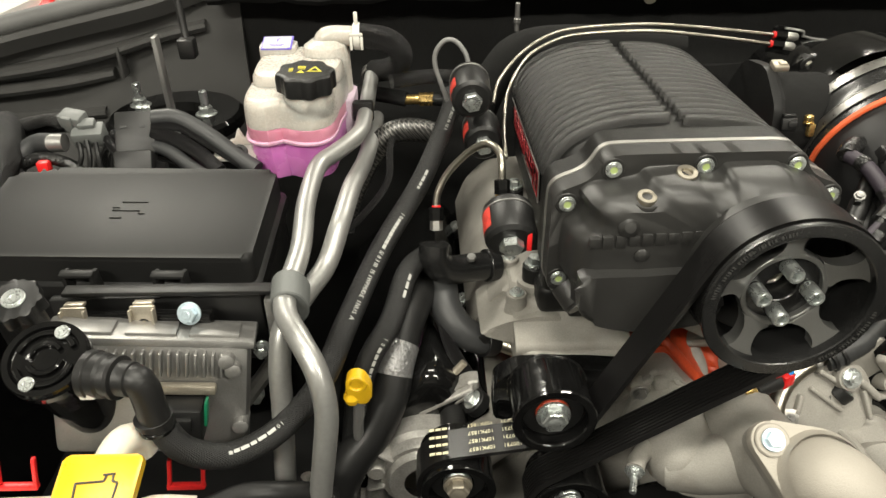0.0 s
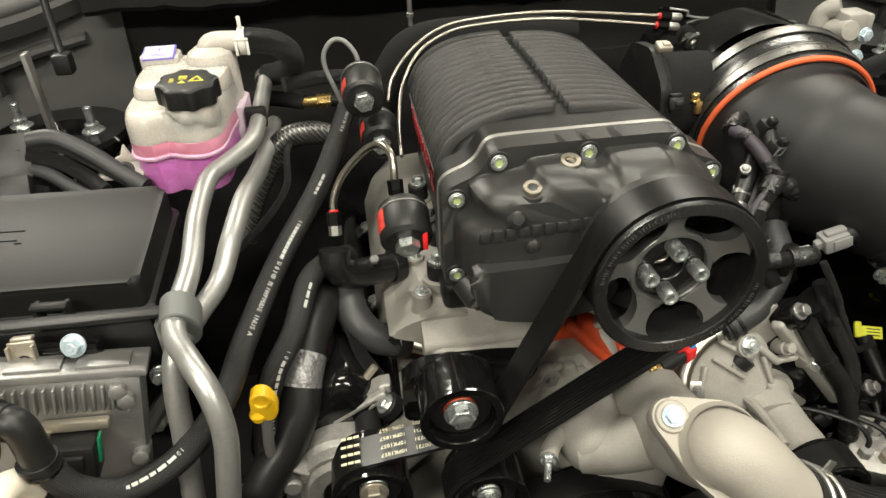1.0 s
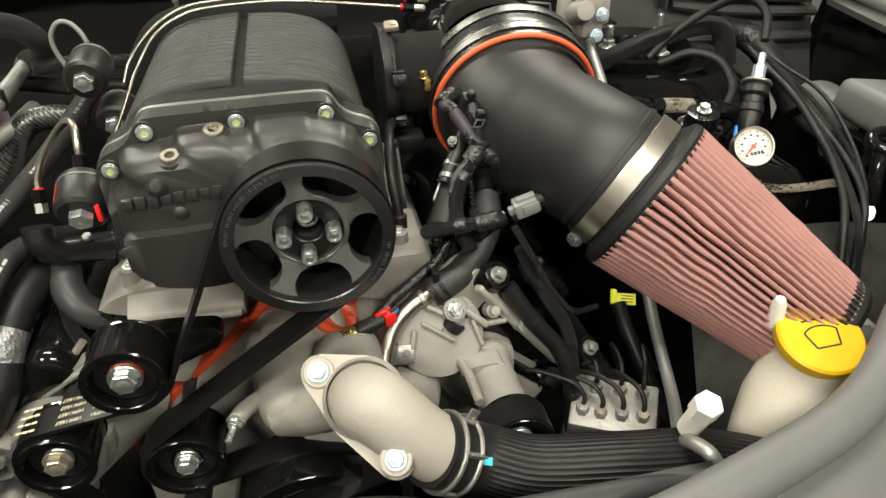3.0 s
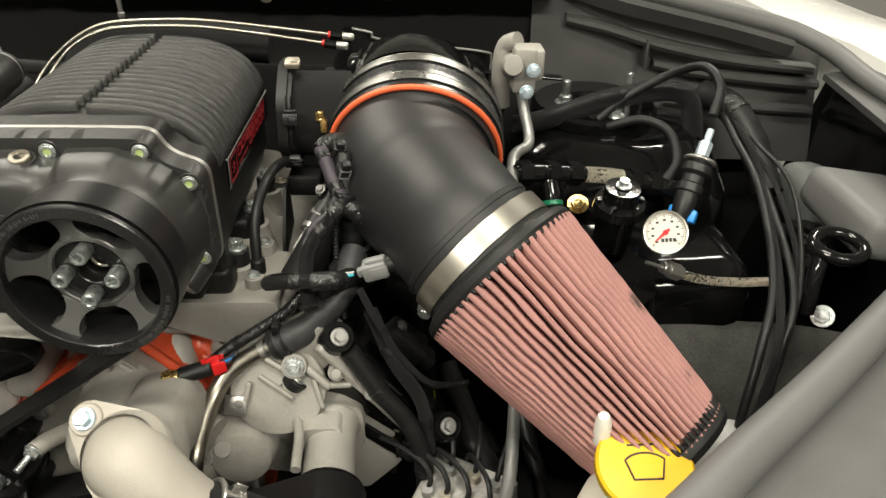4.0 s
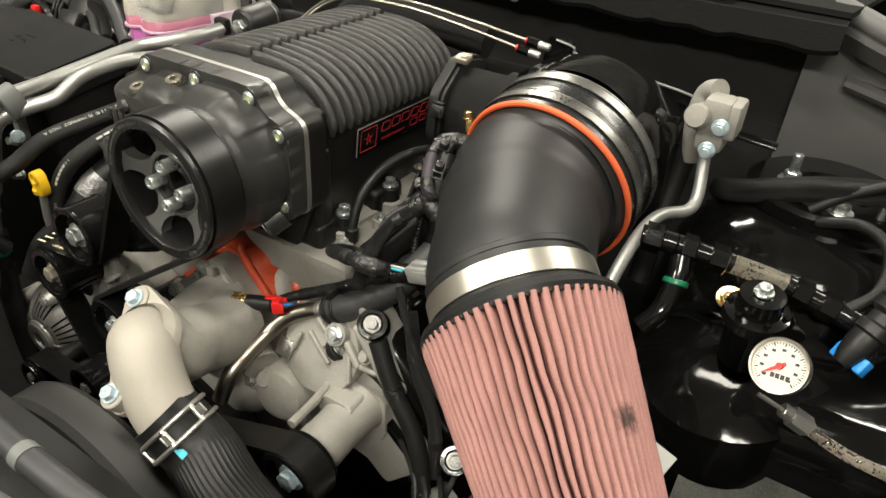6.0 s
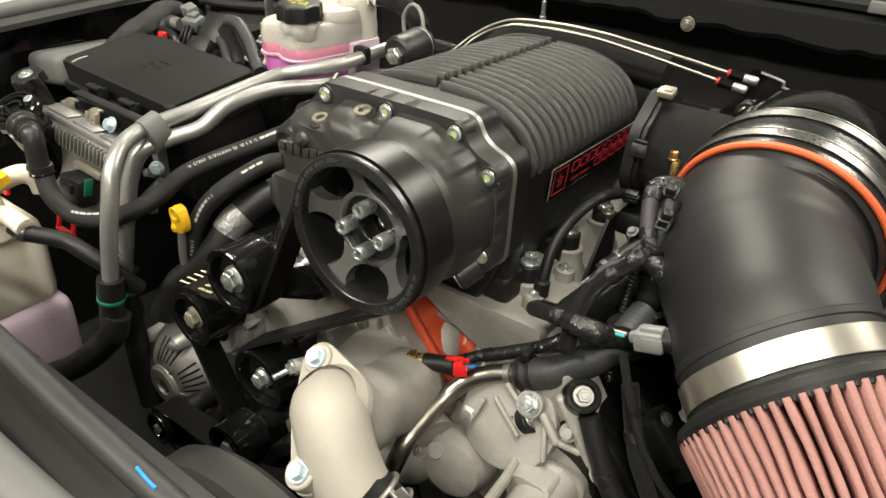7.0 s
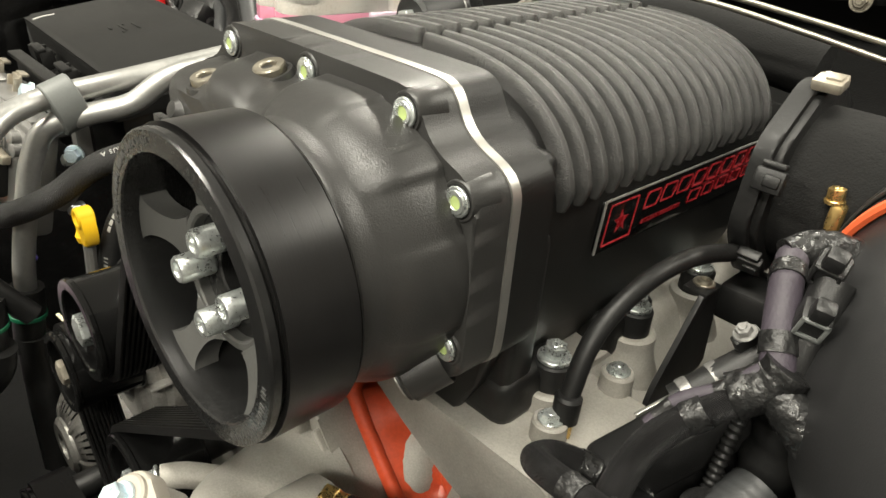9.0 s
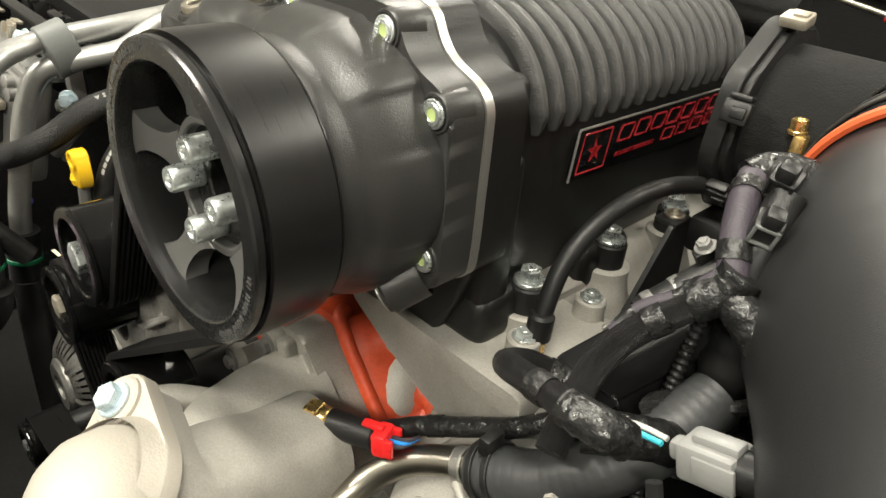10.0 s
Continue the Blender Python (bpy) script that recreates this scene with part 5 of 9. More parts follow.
bolt_part(crank, CRC + FRONT * 0.094, FRONT, 0.012, 0.010, 0.016, "gunmetal")
# second belt to the accessory drive, ahead of the first
I5, I6 = (-0.092, 0.773), (-0.215, 0.722)
idler("accessory_pulley", I5, 0.0255, -0.090, -0.124, "small black accessory idler with a silver hub", br=0.008, group="")
idler("accessory_pulley", I6, 0.0190, -0.090, -0.124, "small black accessory idler with an orange hub", hub="red", br=0.006, group="")
belt("accessory_belt", [(I4, 0.0305, 1), (I5, 0.027, -1), (I6, 0.020, 1), ((-0.02, 0.70), 0.05, 1)], -0.090, -0.117, "flat black rubber accessory belt on its pulley")
# bracket behind the upper idler
b = bm()
prism(b, rounded([(-0.150, 0.934), (-0.132, 0.946), (-0.075, 0.944), (-0.042, 0.940), (-0.040, 0.924), (-0.10, 0.90), (-0.15, 0.89)], 0.008), XZ, 0.020, 0.038, 0.003)
br = solo("idler_bracket", b, "gloss", "gloss black bracket that carries the upper idler", "bracket")

# belt print: four rows on the run between the two idlers
A, B = tangent(I1, 0.0325, -1, I2, 0.0315, 1)
xw = Vector((B.x - A.x, 0, B.y - A.y)).normalized()
yw = Vector((0, -1, 0))
zw = xw.cross(yw)
bt = bpy.data.objects["drive_belt"]
for row in range(4):
    for words, s0, size in (("K100731", 0.031, 0.0050), ("10PK1857", 0.0565, 0.0050)):
        b = text_mesh(words, size)
        p = Vector((A.x, 0, A.y)) + xw * s0 + zw * 0.0042
        p.y = -0.0505 - 0.0082 * row
        mm = Matrix((xw, yw, zw)).transposed().to_4x4()
        mm.translation = p
        bmesh.ops.transform(b, matrix=mm, verts=b.verts)
        part("belt_print", b, "beltprint", bt)
    for k in range(3):
        b = bm()
        p = Vector((A.x, 0, A.y)) + xw * (0.0855 + 0.0052 * k) + zw * 0.0042
        p.y = -0.0505 - 0.0082 * row
        mm = Matrix((xw, yw, zw)).transposed().to_4x4()
        mm.translation = p
        box(b, Vector((0, 0, 0)), (0.0042, 0.0024, 0.0004), mm, 0.0)
        part("belt_print", b, "beltprint", bt)

# ---- alternator under the left idlers ----
alt = thing("alternator", "cast aluminium alternator with slotted end frame", "alternator", (-0.262, -0.02, 0.66))
ac = Vector((-0.270, -0.026, 0.722))
# near-black core: the shade behind the bell's slots is in its colour
b = bm()
lathe(b, [(0, 0.040), (0.030, 0.038), (0.046, 0.030), (0.055, 0.018), (0.058, 0.0), (0.058, -0.05), (0, -0.06)], ac, FRONT, 40)
part("rotor_core", b, "dark", alt, "near-black core that gives the slots their shade")
b = bm()
lathe(b, [(0.010, 0.040), (0.012, 0.054), (0.022, 0.054), (0.026, 0.051), (0.027, 0.044)], ac, FRONT, 40)
lathe(b, [(0.058, 0.008), (0.0645, 0.010), (0.0660, 0.006), (0.0660, -0.040), (0.064, -0.05), (0.055, -0.052)], ac, FRONT, 48)
part("end_frame", b, "oldcast", alt)
# the end bell: a ribbed dome with groups of narrow slots through it
b = bm()
NB = 120
BELL = [(0.0255, 0.0490), (0.0320, 0.0480), (0.0360, 0.0462), (0.0420, 0.0420), (0.0480, 0.0365), (0.0540, 0.0290), (0.0590, 0.0210), (0.0640, 0.0090)]
grid = [[b.verts.new(axis_pose(ac, FRONT) @ Vector((r * math.cos(2 * math.pi * k / NB), r * math.sin(2 * math.pi * k / NB), h + (0.0016 if k % 20 in (0, 1, 19) else 0.0)))) for k in range(NB)] for r, h in BELL]
for j in range(len(BELL) - 1):
    for k in range(NB):
        slot = k % 20 in (3, 6, 9, 12, 15) and 1 <= j <= 4
        wide_slot = k % 60 > 40 and k % 20 in (4, 7, 10, 13, 16) and 2 <= j <= 3
        if not (slot or wide_slot):
            b.faces.new((grid[j][k], grid[j][(k + 1) % NB], grid[j + 1][(k + 1) % NB], grid[j + 1][k]))
bmesh.ops.solidify(b, geom=b.faces[:], thickness=0.0035)
part("end_bell", b, "oldcast", alt, "slotted cast end bell")
for a in (75, 150, 215, 330):
    b = bm()
    c = ac + Vector((0.062 * math.cos(radians(a)), 0, 0.062 * math.sin(radians(a))))
    lathe(b, [(0, 0.040), (0.0075, 0.040), (0.0085, 0.038), (0.011, 0.0), (0.010, -0.05), (0, -0.05)], c, FRONT, 20)
    part("lug", b, "oldcast", alt)
    bolt_part(alt, c + FRONT * 0.040, FRONT, 0.0045, 0.005, 0.0058, "zinc")
brc = thing("support_brace", "ribbed cast aluminium support brace behind the idlers", "bracket", (-0.18, 0.02, 0.87))
b = bm()
prism(b, smooth_outline([(-0.232, 0.845), (-0.227, 0.857), (-0.217, 0.8695), (-0.1946, 0.879), (-0.1658, 0.895), (-0.1575, 0.888), (-0.1765, 0.8475), (-0.194, 0.852), (-0.215, 0.835)], 0.004), XZ, -0.018, -0.003, 0.004, 3)
web = part("web", b, "oldcast", brc)
for p0, p1, w, h in (((-0.212, 0.003, 0.864), (-0.163, 0.003, 0.891), 0.006, 0.006), ((-0.1790, 0.003, 0.851), (-0.1600, 0.003, 0.8775), 0.006, 0.007), ((-0.196, 0.003, 0.861), (-0.166, 0.003, 0.8835), 0.004, 0.004)):
    part("rib", ridge(p0, p1, FRONT, w, h), "oldcast", web)
b = bm()
tube(b, [(-0.2160, 0.010, 0.853), (-0.1925, 0.015, 0.879), (-0.1700, 0.020, 0.904)], 0.0035, 12)
part("stay_rod", b, "clipmetal", brc, "pale steel stay rod")

hs = thing("tensioner_housing", "round cast aluminium tensioner housing behind the idler", "housing", (-0.182, -0.01, 0.81))
b = bm()
lathe(b, [(0.020, 0.030), (0.033, 0.030), (0.036, 0.024), (0.040, 0.024), (0.0415, 0.020), (0.0415, 0.014), (0.046, 0.010), (0.047, -0.01), (0.042, -0.02), (0, -0.02)], Vector((-0.2060, -0.010, 0.8180)), FRONT, 48)
rim_ = part("drum", b, "oldcast", hs)
for a in (20, 140, 165, 190):
    b = bm()
    mm = Matrix.Translation(Vector((-0.206, -0.010, 0.818))) @ Matrix.Rotation(-radians(a), 4, "Y")
    box(b, Vector((0.046, -0.018, 0)), (0.016, 0.020, 0.003), mm, 0.001)
    part("rib", b, "oldcast", rim_)
b = bm()
disc_solid(b, 0.008, -0.02, 0.03, Vector((-0.250, -0.010, 0.832)), FRONT, 20, 0.001)
part("ear", b, "oldcast", hs)

# ---- intake: throttle body, adapter, coupler, tube and filter ----
tb = thing("throttle_body", "black throttle body clamped beside the supercharger", "throttle body", (0.15, 0.22, 0.99))
b = bm()
TBC = Vector((0.14, 0.225, 1.045))
oct_ = rounded([(0.060 * math.cos(radians(a)), 0.060 * math.sin(radians(a))) for a in (15, 60, 105, 150, 195, 240, 285, 330)], 0.010)
mx = Matrix(((0, 0, 1, TBC.x), (1, 0, 0, TBC.y), (0, 1, 0, TBC.z), (0, 0, 0, 1)))
prism(b, oct_, mx, -0.006, 0.004, 0.002)
prism(b, inset([(y_, z_) for y_, z_ in oct_], 0.93, 0.0, 0.0), mx, 0.003, 0.008, 0.002)
part("throttle_flange", b, "rubber", tb)
# felt black on the throat stands in for the shaded void beside the flange
b = bm()
disc_solid(b, 0.044, 0.0, 0.08, TBC, RIGHT, 40)
part("throat", b, "felt", tb)
for a in (75, 15, -35, -80):
    b = bm()
    c = TBC + Vector((0.008, -0.060 * math.cos(radians(a)), 0.060 * math.sin(radians(a))))
    mm = Matrix.Translation(c) @ Matrix.Rotation(radians(a - 90) * -1, 4, "X")
    box(b, Vector((0, 0, 0)), (0.015, 0.012, 0.006), mm, 0.0015)
    box(b, Vector((0.002, 0, 0.003)), (0.008, 0.006, 0.003), mm, 0.001)
    box(b, Vector((0.0, 0.008, -0.001)), (0.012, 0.003, 0.006), mm, 0.001)
    part("clip", b, "clipmetal" if a == 75 else "plastic", tb, "bright clip" if a == 75 else "")
b = bm()
box(b, Vector((0.155, 0.185, 0.985)), (0.035, 0.03, 0.022), bev=0.004)
part("plug_socket", b, "plastic", tb)

adp = thing("intake_adapter", "black moulded intake adapter behind the coupler", "adapter", (0.27, 0.28, 0.96))
b = bm()
prism(b, rounded([(0.175, 0.95), (0.175, 1.075), (0.205, 1.098), (0.31, 1.095), (0.355, 1.065), (0.362, 0.95)], 0.014), XZ, -0.335, -0.262, 0.006, 3)
lathe(b, [(0.086, 0.0), (0.086, 0.045), (0.084, 0.060), (0.080, 0.03), (0, 0.03)], Vector((0.266, 0.280, 1.030)), FRONT, 64)
part("housing", b, "gloss", adp)
for x, z in ((0.207, 1.086), (0.335, 1.071)):
    b = bm()
    disc_solid(b, 0.010, -0.01, 0.004, Vector((x, 0.264, z)), FRONT, 20, 0.001)
    part("boss", b, "plastic", adp)
    bolt_part(adp, (x, 0.262, z), FRONT, 0.0058, 0.006, 0.008, "steel", "socket")
b = bm()
box(b, Vector((0.187, 0.262, 1.055)), (0.03, 0.03, 0.05), bev=0.004)
part("side_block", b, "dark", adp)

RC = Vector((0.2700, 0.1640, 1.0180))
CN = Vector((-0.060, -1.0, -0.280)).normalized()
cpl = thing("coupler", "glossy black silicone coupler with an orange lining edge and clamps", "hose coupler", (0.272, 0.19, 0.94))
back = RC - CN * 0.056
b = bm()
fwd = RC + CN * -0.004
tube(b, [back, back.lerp(fwd, 0.35), back.lerp(fwd, 0.7), fwd], 0.0888, 72, 0.004, lambda s, a: 1.0 + 0.012 * math.exp(-((s - 0.028) / 0.008) ** 2), caps=False)
part("sleeve", b, "silicone", cpl)
b = bm()
lathe(b, [(0.0842, -0.003), (0.0848, 0.0008), (0.0869, 0.0016), (0.0888, 0.0008), (0.0891, -0.003)], fwd, CN, 72)
b.verts.ensure_lookup_table()
for v in b.verts:
    v.co += CN * 0.0025
part("lining_edge", b, "orange", cpl, "bright orange silicone edge")
for k, (dist, tilt) in enumerate(((0.014, 0), (0.045, 0))):
    at = fwd - CN * dist
    b = bm()
    ring_solid(b, 0.0893, 0.0903, -0.0052, 0.0052, at, CN, 72, 0.0003)
    band = part("band_clamp", b, "bandsteel", cpl, "dull steel band clamp")
    for e in (-0.0052, 0.0052):
        b = bm()
        ring_solid(b, 0.0899, 0.0910, e - 0.0005, e + 0.0005, at, CN, 72, 0.0002)
        part("band_edge", b, "bandsteel", band)
    u = Vector((-0.97, 0.0, 0.0)) + Vector((0, 0, 0.18))
    at2 = at + Vector((-0.0925, 0.0, 0.026 + 0.004 * k))
    b = bm()
    box(b, Vector((0, 0, 0)), (0.007, 0.010, 0.014), Matrix.Translation(at2), 0.002)
    part("screw_housing", b, "brass", band)
    b = bm()
    hexhead(b, 0.0042, 0.008, at2 + Vector((-0.003, 0, 0.006)), (-0.1, 0, 1), 0.005)
    part("clamp_screw", b, "brass", band, "brass-coloured clamp screw")

FA = Vector((0.66, -0.57, -0.49)).normalized()
FC = Vector((0.325, 0.009, 1.004)) - FA * 0.012
itk = thing("intake_tube", "matt black elbow intake tube between coupler and filter", "intake tube", (0.29, 0.08, 0.94))
b = bm()
tube(b, [RC - CN * 0.02, RC, RC + CN * 0.026 + Vector((0.001, 0.0, 0.003)), Vector((0.278, 0.104, 1.014)), Vector((0.298, 0.058, 1.014)), FC - FA * 0.006, FC + FA * 0.008], 0.0842, 80, 0.004,
     lambda s, a: 1.0 - 0.155 * min(1.0, max(0.0, (s - 0.020) / 0.075)) - 0.095 * min(1.0, max(0.0, (s - 0.085) / 0.09)))
part("elbow", b, "softblack", itk)
b = bm()
ring_solid(b, 0.058, 0.0650, 0.0, 0.010, FC - FA * 0.010, FA, 64, 0.003)
part("end_bead", b, "softblack", itk)
MB = Vector((0.258, 0.018, 0.990))
MD = Vector((-0.93, 0.05, -0.30)).normalized()
b = bm()
lathe(b, [(0, 0.006), (0.010, 0.006), (0.0105, 0.004), (0.0105, -0.006), (0.018, -0.008), (0.019, -0.02)], MB, MD, 28)
part("sensor_boss", b, "softblack", itk)

mfs = thing("air_temperature_sensor", "pale grey sensor plug in the intake tube", "sensor", (0.236, 0.012, 0.985))
b = bm()
mm = axis_pose(Vector((0.247, 0.016, 0.9890)), MD)
disc_solid(b, 0.008, -0.012, 0.006, Vector((0.247, 0.016, 0.9890)), MD, 20)
part("sensor_body", b, "rubber", mfs)
b = bm()
box(b, Vector((0, 0, 0.012)), (0.017, 0.015, 0.022), mm, 0.002)
box(b, Vector((0.0, 0.008, 0.010)), (0.008, 0.005, 0.018), mm, 0.0015)
box(b, Vector((0.0, 0, 0.024)), (0.008, 0.008, 0.009), mm, 0.002)
for q in (-0.0085, 0.0085):
    box(b, Vector((q, 0, 0.008)), (0.0022, 0.010, 0.016), mm, 0.0008)
part("plug", b, "greyplastic", mfs, "pale grey plug")
for k, (col, off) in enumerate((("teal", 0.002), ("white", -0.002))):
    b = bm()
    p0 = mm @ Vector((off, 0, 0.032))
    tube(b, [p0, p0 + Vector((-0.012, -0.003 * off, -0.002)), Vector((0.196, 0.004 + off, 0.987))], 0.0012, 8)
    part("wire", b, col, mfs)

flt = thing("air_filter", "red pleated cotton cone air filter on the intake tube", "air filter", (0.40, -0.05, 0.88))
b = bm()
ring_solid(b, 0.055, 0.0655, 0.002, 0.030, FC, FA, 72, 0.003)
part("neck", b, "rubber", flt)
b = bm()
lathe(b, [(0.062, 0.024), (0.067, 0.025), (0.0755, 0.030), (0.0772, 0.035), (0.0755, 0.040), (0.05, 0.040)], FC, FA, 72)
part("base_flange", b, "rubber", flt)
b = bm()
ring_solid(b, 0.0656, 0.0668, 0.004, 0.022, FC, FA, 80, 0.0006)
band = part("band_clamp", b, "steel", flt, "wide bright steel band clamp")
cs = Vector((0.279, -0.002, 0.956))
b = bm()
hexhead(b, 0.0062, 0.008, cs, (-0.25, -0.85, -0.2), 0.008)
box(b, Vector((0.006, 0.012, 0.004)), (0.014, 0.022, 0.012), Matrix.Translation(cs), 0.003)
part("clamp_screw", b, "zinc", band)
NP, LEN = 60, 0.186
mf = axis_pose(FC, FA)
b = bm()
rows = []
steps = 46
per = 12
for i in range(steps + 1):
    s = i / steps
    h = 0.038 + LEN * s
    R = 0.0755 + (0.0530 - 0.0755) * s
    row = []
    for k in range(NP * per):
        ph = (k % per) / per
        q = k // per
        v = abs(ph - 0.5) * 2
        depth = 0.0130 * max(0.0, 1 - v / 0.50) ** 0.6
        crest = 0.0012 * math.cos((v - 1) * 2.2)
        wig = 0.25 * noise.noise(Vector((q * 1.7, s * 7.0, 3.1))) + 0.55 * noise.noise(Vector((q * 0.21, s * 5.0, 8.0))) * math.exp(-((s - 0.38) / 0.22) ** 2)
        a = (k + wig * per * 0.55) * 2 * math.pi / (NP * per)
        rr = R - depth + crest + 0.0008 * noise.noise(Vector((q * 2.0, s * 12, 1.0)))
        row.append(b.verts.new(mf @ Vector((rr * math.cos(a), rr * math.sin(a), h))))
    rows.append(row)
n = NP * per
for p, q in zip(rows, rows[1:]):
    for k in range(n):
        b.faces.new((p[k], p[(k + 1) % n], q[(k + 1) % n], q[k]))
part("pleats", b, "cotton", flt, "dusty pink-red pleated cotton", angle=75)
for sp, sr in (((0.440, -0.054, 1.000), 0.0085), ((0.470, -0.098, 0.960), 0.006)):
    stain(M["cotton"], Vector(sp) - Vector((0.40, -0.05, 0.88)), sr, (0.03, 0.025, 0.025))
# dark cone behind the pleats: the valleys' shade is in its colour
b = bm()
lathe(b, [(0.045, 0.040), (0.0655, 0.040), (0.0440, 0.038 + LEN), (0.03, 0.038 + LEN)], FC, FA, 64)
part("inner_mesh", b, "pleat_shade", flt, "dark core that shades the valleys between the pleats")
b = bm()
lathe(b, [(0.050, 0.032 + LEN), (0.0540, 0.036 + LEN), (0.0550, 0.042 + LEN), (0.0525, 0.047 + LEN), (0.03, 0.048 + LEN), (0, 0.044 + LEN)], FC, FA, 64)
for k in range(NP):
    a = 2 * math.pi * k / NP
    p = mf @ Vector((0.0535 * math.cos(a), 0.0535 * math.sin(a), 0.032 + LEN))
    box(b, Vector((0, 0, 0)), (0.004, 0.0032, 0.008), axis_pose(p, FA), 0.0008, 1)
part("end_cap", b, "rubber", flt, "black rubber end cap")
b = bm()
for k in range(NP):
    a = 2 * math.pi * (k + 0.5) / NP
    p = mf @ Vector((0.0745 * math.cos(a), 0.0745 * math.sin(a), 0.039))
    box(b, Vector((0, 0, 0)), (0.0032, 0.0032, 0.0045), axis_pose(p, FA), 0.0008, 1)
part("base_teeth", b, "rubber", flt)

# fuel rail tubes over the back of the case, fittings and their bracket
T1 = [(0.178, 0.292, 1.110), (0.10, 0.287, 1.120), (0.036, 0.280, 1.127), (-0.03, 0.277, 1.126), (-0.065, 0.276, 1.120), (-0.095, 0.270, 1.104), (-0.120, 0.256, 1.080), (-0.128, 0.235, 1.062)]
T2 = [(0.172, 0.283, 1.103), (0.10, 0.279, 1.114), (0.036, 0.273, 1.122), (-0.03, 0.270, 1.1215), (-0.062, 0.268, 1.116), (-0.092, 0.262, 1.100), (-0.112, 0.240, 1.075), (-0.122, 0.19, 1.055), (-0.125, 0.14, 1.045)]
for pts in (T1, T2):
    t = thing("hard_line", "thin polished stainless line bent over the supercharger", "pipe", pts[0], "stainless lines")
    b = bm()
    tube(b, pts, 0.0019, 12, 0.006)
    part("line", b, "stainless", t)
    b = bm()
    p, q = Vector(pts[0]), Vector(pts[1])
    w = (p - q).normalized()
    hexhead(b, 0.0052, 0.013, p, w, 0)
    part("fitting", b, "gloss", t, "black flare nut")
    b = bm()
    lathe(b, [(0.0036, 0.012), (0.0042, 0.014), (0.0042, 0.024), (0.003, 0.026), (0, 0.026)], p, w, 16)
    part("nose", b, "machined", t)
    b = bm()
    lathe(b, [(0.0028, -0.0025), (0.0036, -0.002), (0.0036, 0.0), (0.0025, 0.001)], p, w, 14)
    part("collar", b, "red", t, "red collar")
brk = thing("line_bracket", "thin black sheet bracket with a bent bright edge", "bracket", (0.27, 0.32, 1.06))
b = bm()
prism(b, rounded([(0.185, 1.075), (0.190, 1.112), (0.215, 1.112), (0.228, 1.098), (0.345, 1.086), (0.362, 1.078), (0.358, 1.05), (0.350, 1.05), (0.350, 1.074), (0.225, 1.086)], 0.004), XZ, -0.322, -0.318, 0.0)
box(b, Vector((0.285, 0.312, 1.0915)), (0.13, 0.018, 0.003), pose(0, 0, 0, 0, 5, 0), 0.001)
part("sheet", b, "gloss", brk)
b = bm()
tube(b, [(0.20, 0.316, 1.1105), (0.222, 0.316, 1.106), (0.232, 0.316, 1.0985), (0.345, 0.316, 1.0865), (0.359, 0.316, 1.079), (0.357, 0.316, 1.052)], 0.0014, 8)
part("edge", b, "gunmetal", brk, "thin pale line along the edge")

# ---- offside: air-conditioning valve and line ----
acv = thing("expansion_valve", "cast aluminium air-conditioning valve block with hose ends", "valve", (0.386, 0.275, 1.0))
b = bm()
box(b, Vector((0.390, 0.268, 1.082)), (0.026, 0.030, 0.050), pose(0, 0, 0, 0, 0, 0), 0.005)
box(b, Vector((0.404, 0.272, 1.088)), (0.014, 0.034, 0.034), bev=0.004)
lathe(b, [(0, 0.042), (0.010, 0.041), (0.0115, 0.038), (0.0115, 0.02), (0.014, 0.016), (0.014, 0)], Vector((0.380, 0.282, 1.080)), (-0.1, -0.8, 0.25), 24)
tube(b, [(0.372, 0.295, 1.03), (0.368, 0.290, 1.075), (0.372, 0.290, 1.100), (0.384, 0.280, 1.108)], 0.0105, 16)
part("valve_block", b, "cast", acv)
for p in ((0.398, 0.250, 1.085), (0.392, 0.248, 1.062)):
    bolt_part(acv, p, FRONT, 0.0065, 0.007, 0.008, "bluezinc")
b = bm()
tube(b, [(0.366, 0.30, 1.04), (0.362, 0.29, 1.0), (0.36, 0.27, 0.95), (0.36, 0.25, 0.90)], 0.012, 14)
part("hose", b, "rubber", acv)
acl = thing("refrigerant_line", "bent bare aluminium refrigerant line beside the filter", "pipe", (0.39, 0.1, 0.75))
b = bm()
tube(b, [(0.388, 0.262, 1.060), (0.392, 0.255, 1.040), (0.397, 0.238, 1.018), (0.394, 0.222, 1.010), (0.378, 0.200, 1.010), (0.371, 0.170, 1.006), (0.368, 0.12, 0.985), (0.366, 0.05, 0.93), (0.36, -0.02, 0.865), (0.345, -0.10, 0.835), (0.312, -0.170, 0.862), (0.302, -0.195, 0.888), (0.306, -0.215, 0.895), (0.317, -0.224, 0.872), (0.325, -0.23, 0.85)], 0.0058, 14, 0.005)
part("line", b, "alu", acl)
b = bm()
hexhead(b, 0.0110, 0.017, Vector((0.308, -0.192, 0.914)), (0.0, -0.35, 0.93), 0.0, 0.3)
disc_solid(b, 0.009, -0.03, 0.0, Vector((0.308, -0.192, 0.914)), (0.0, -0.35, 0.93), 20)
part("service_cap", b, "whiteplastic", acl, "off-white hexagonal service cap")

# ---- offside fuel fittings, gauge, dampers ----
fuel = thing("fuel_line_assembly", "black fuel fittings with a short braided hose", "fuel line", (0.47, 0.18, 0.96))


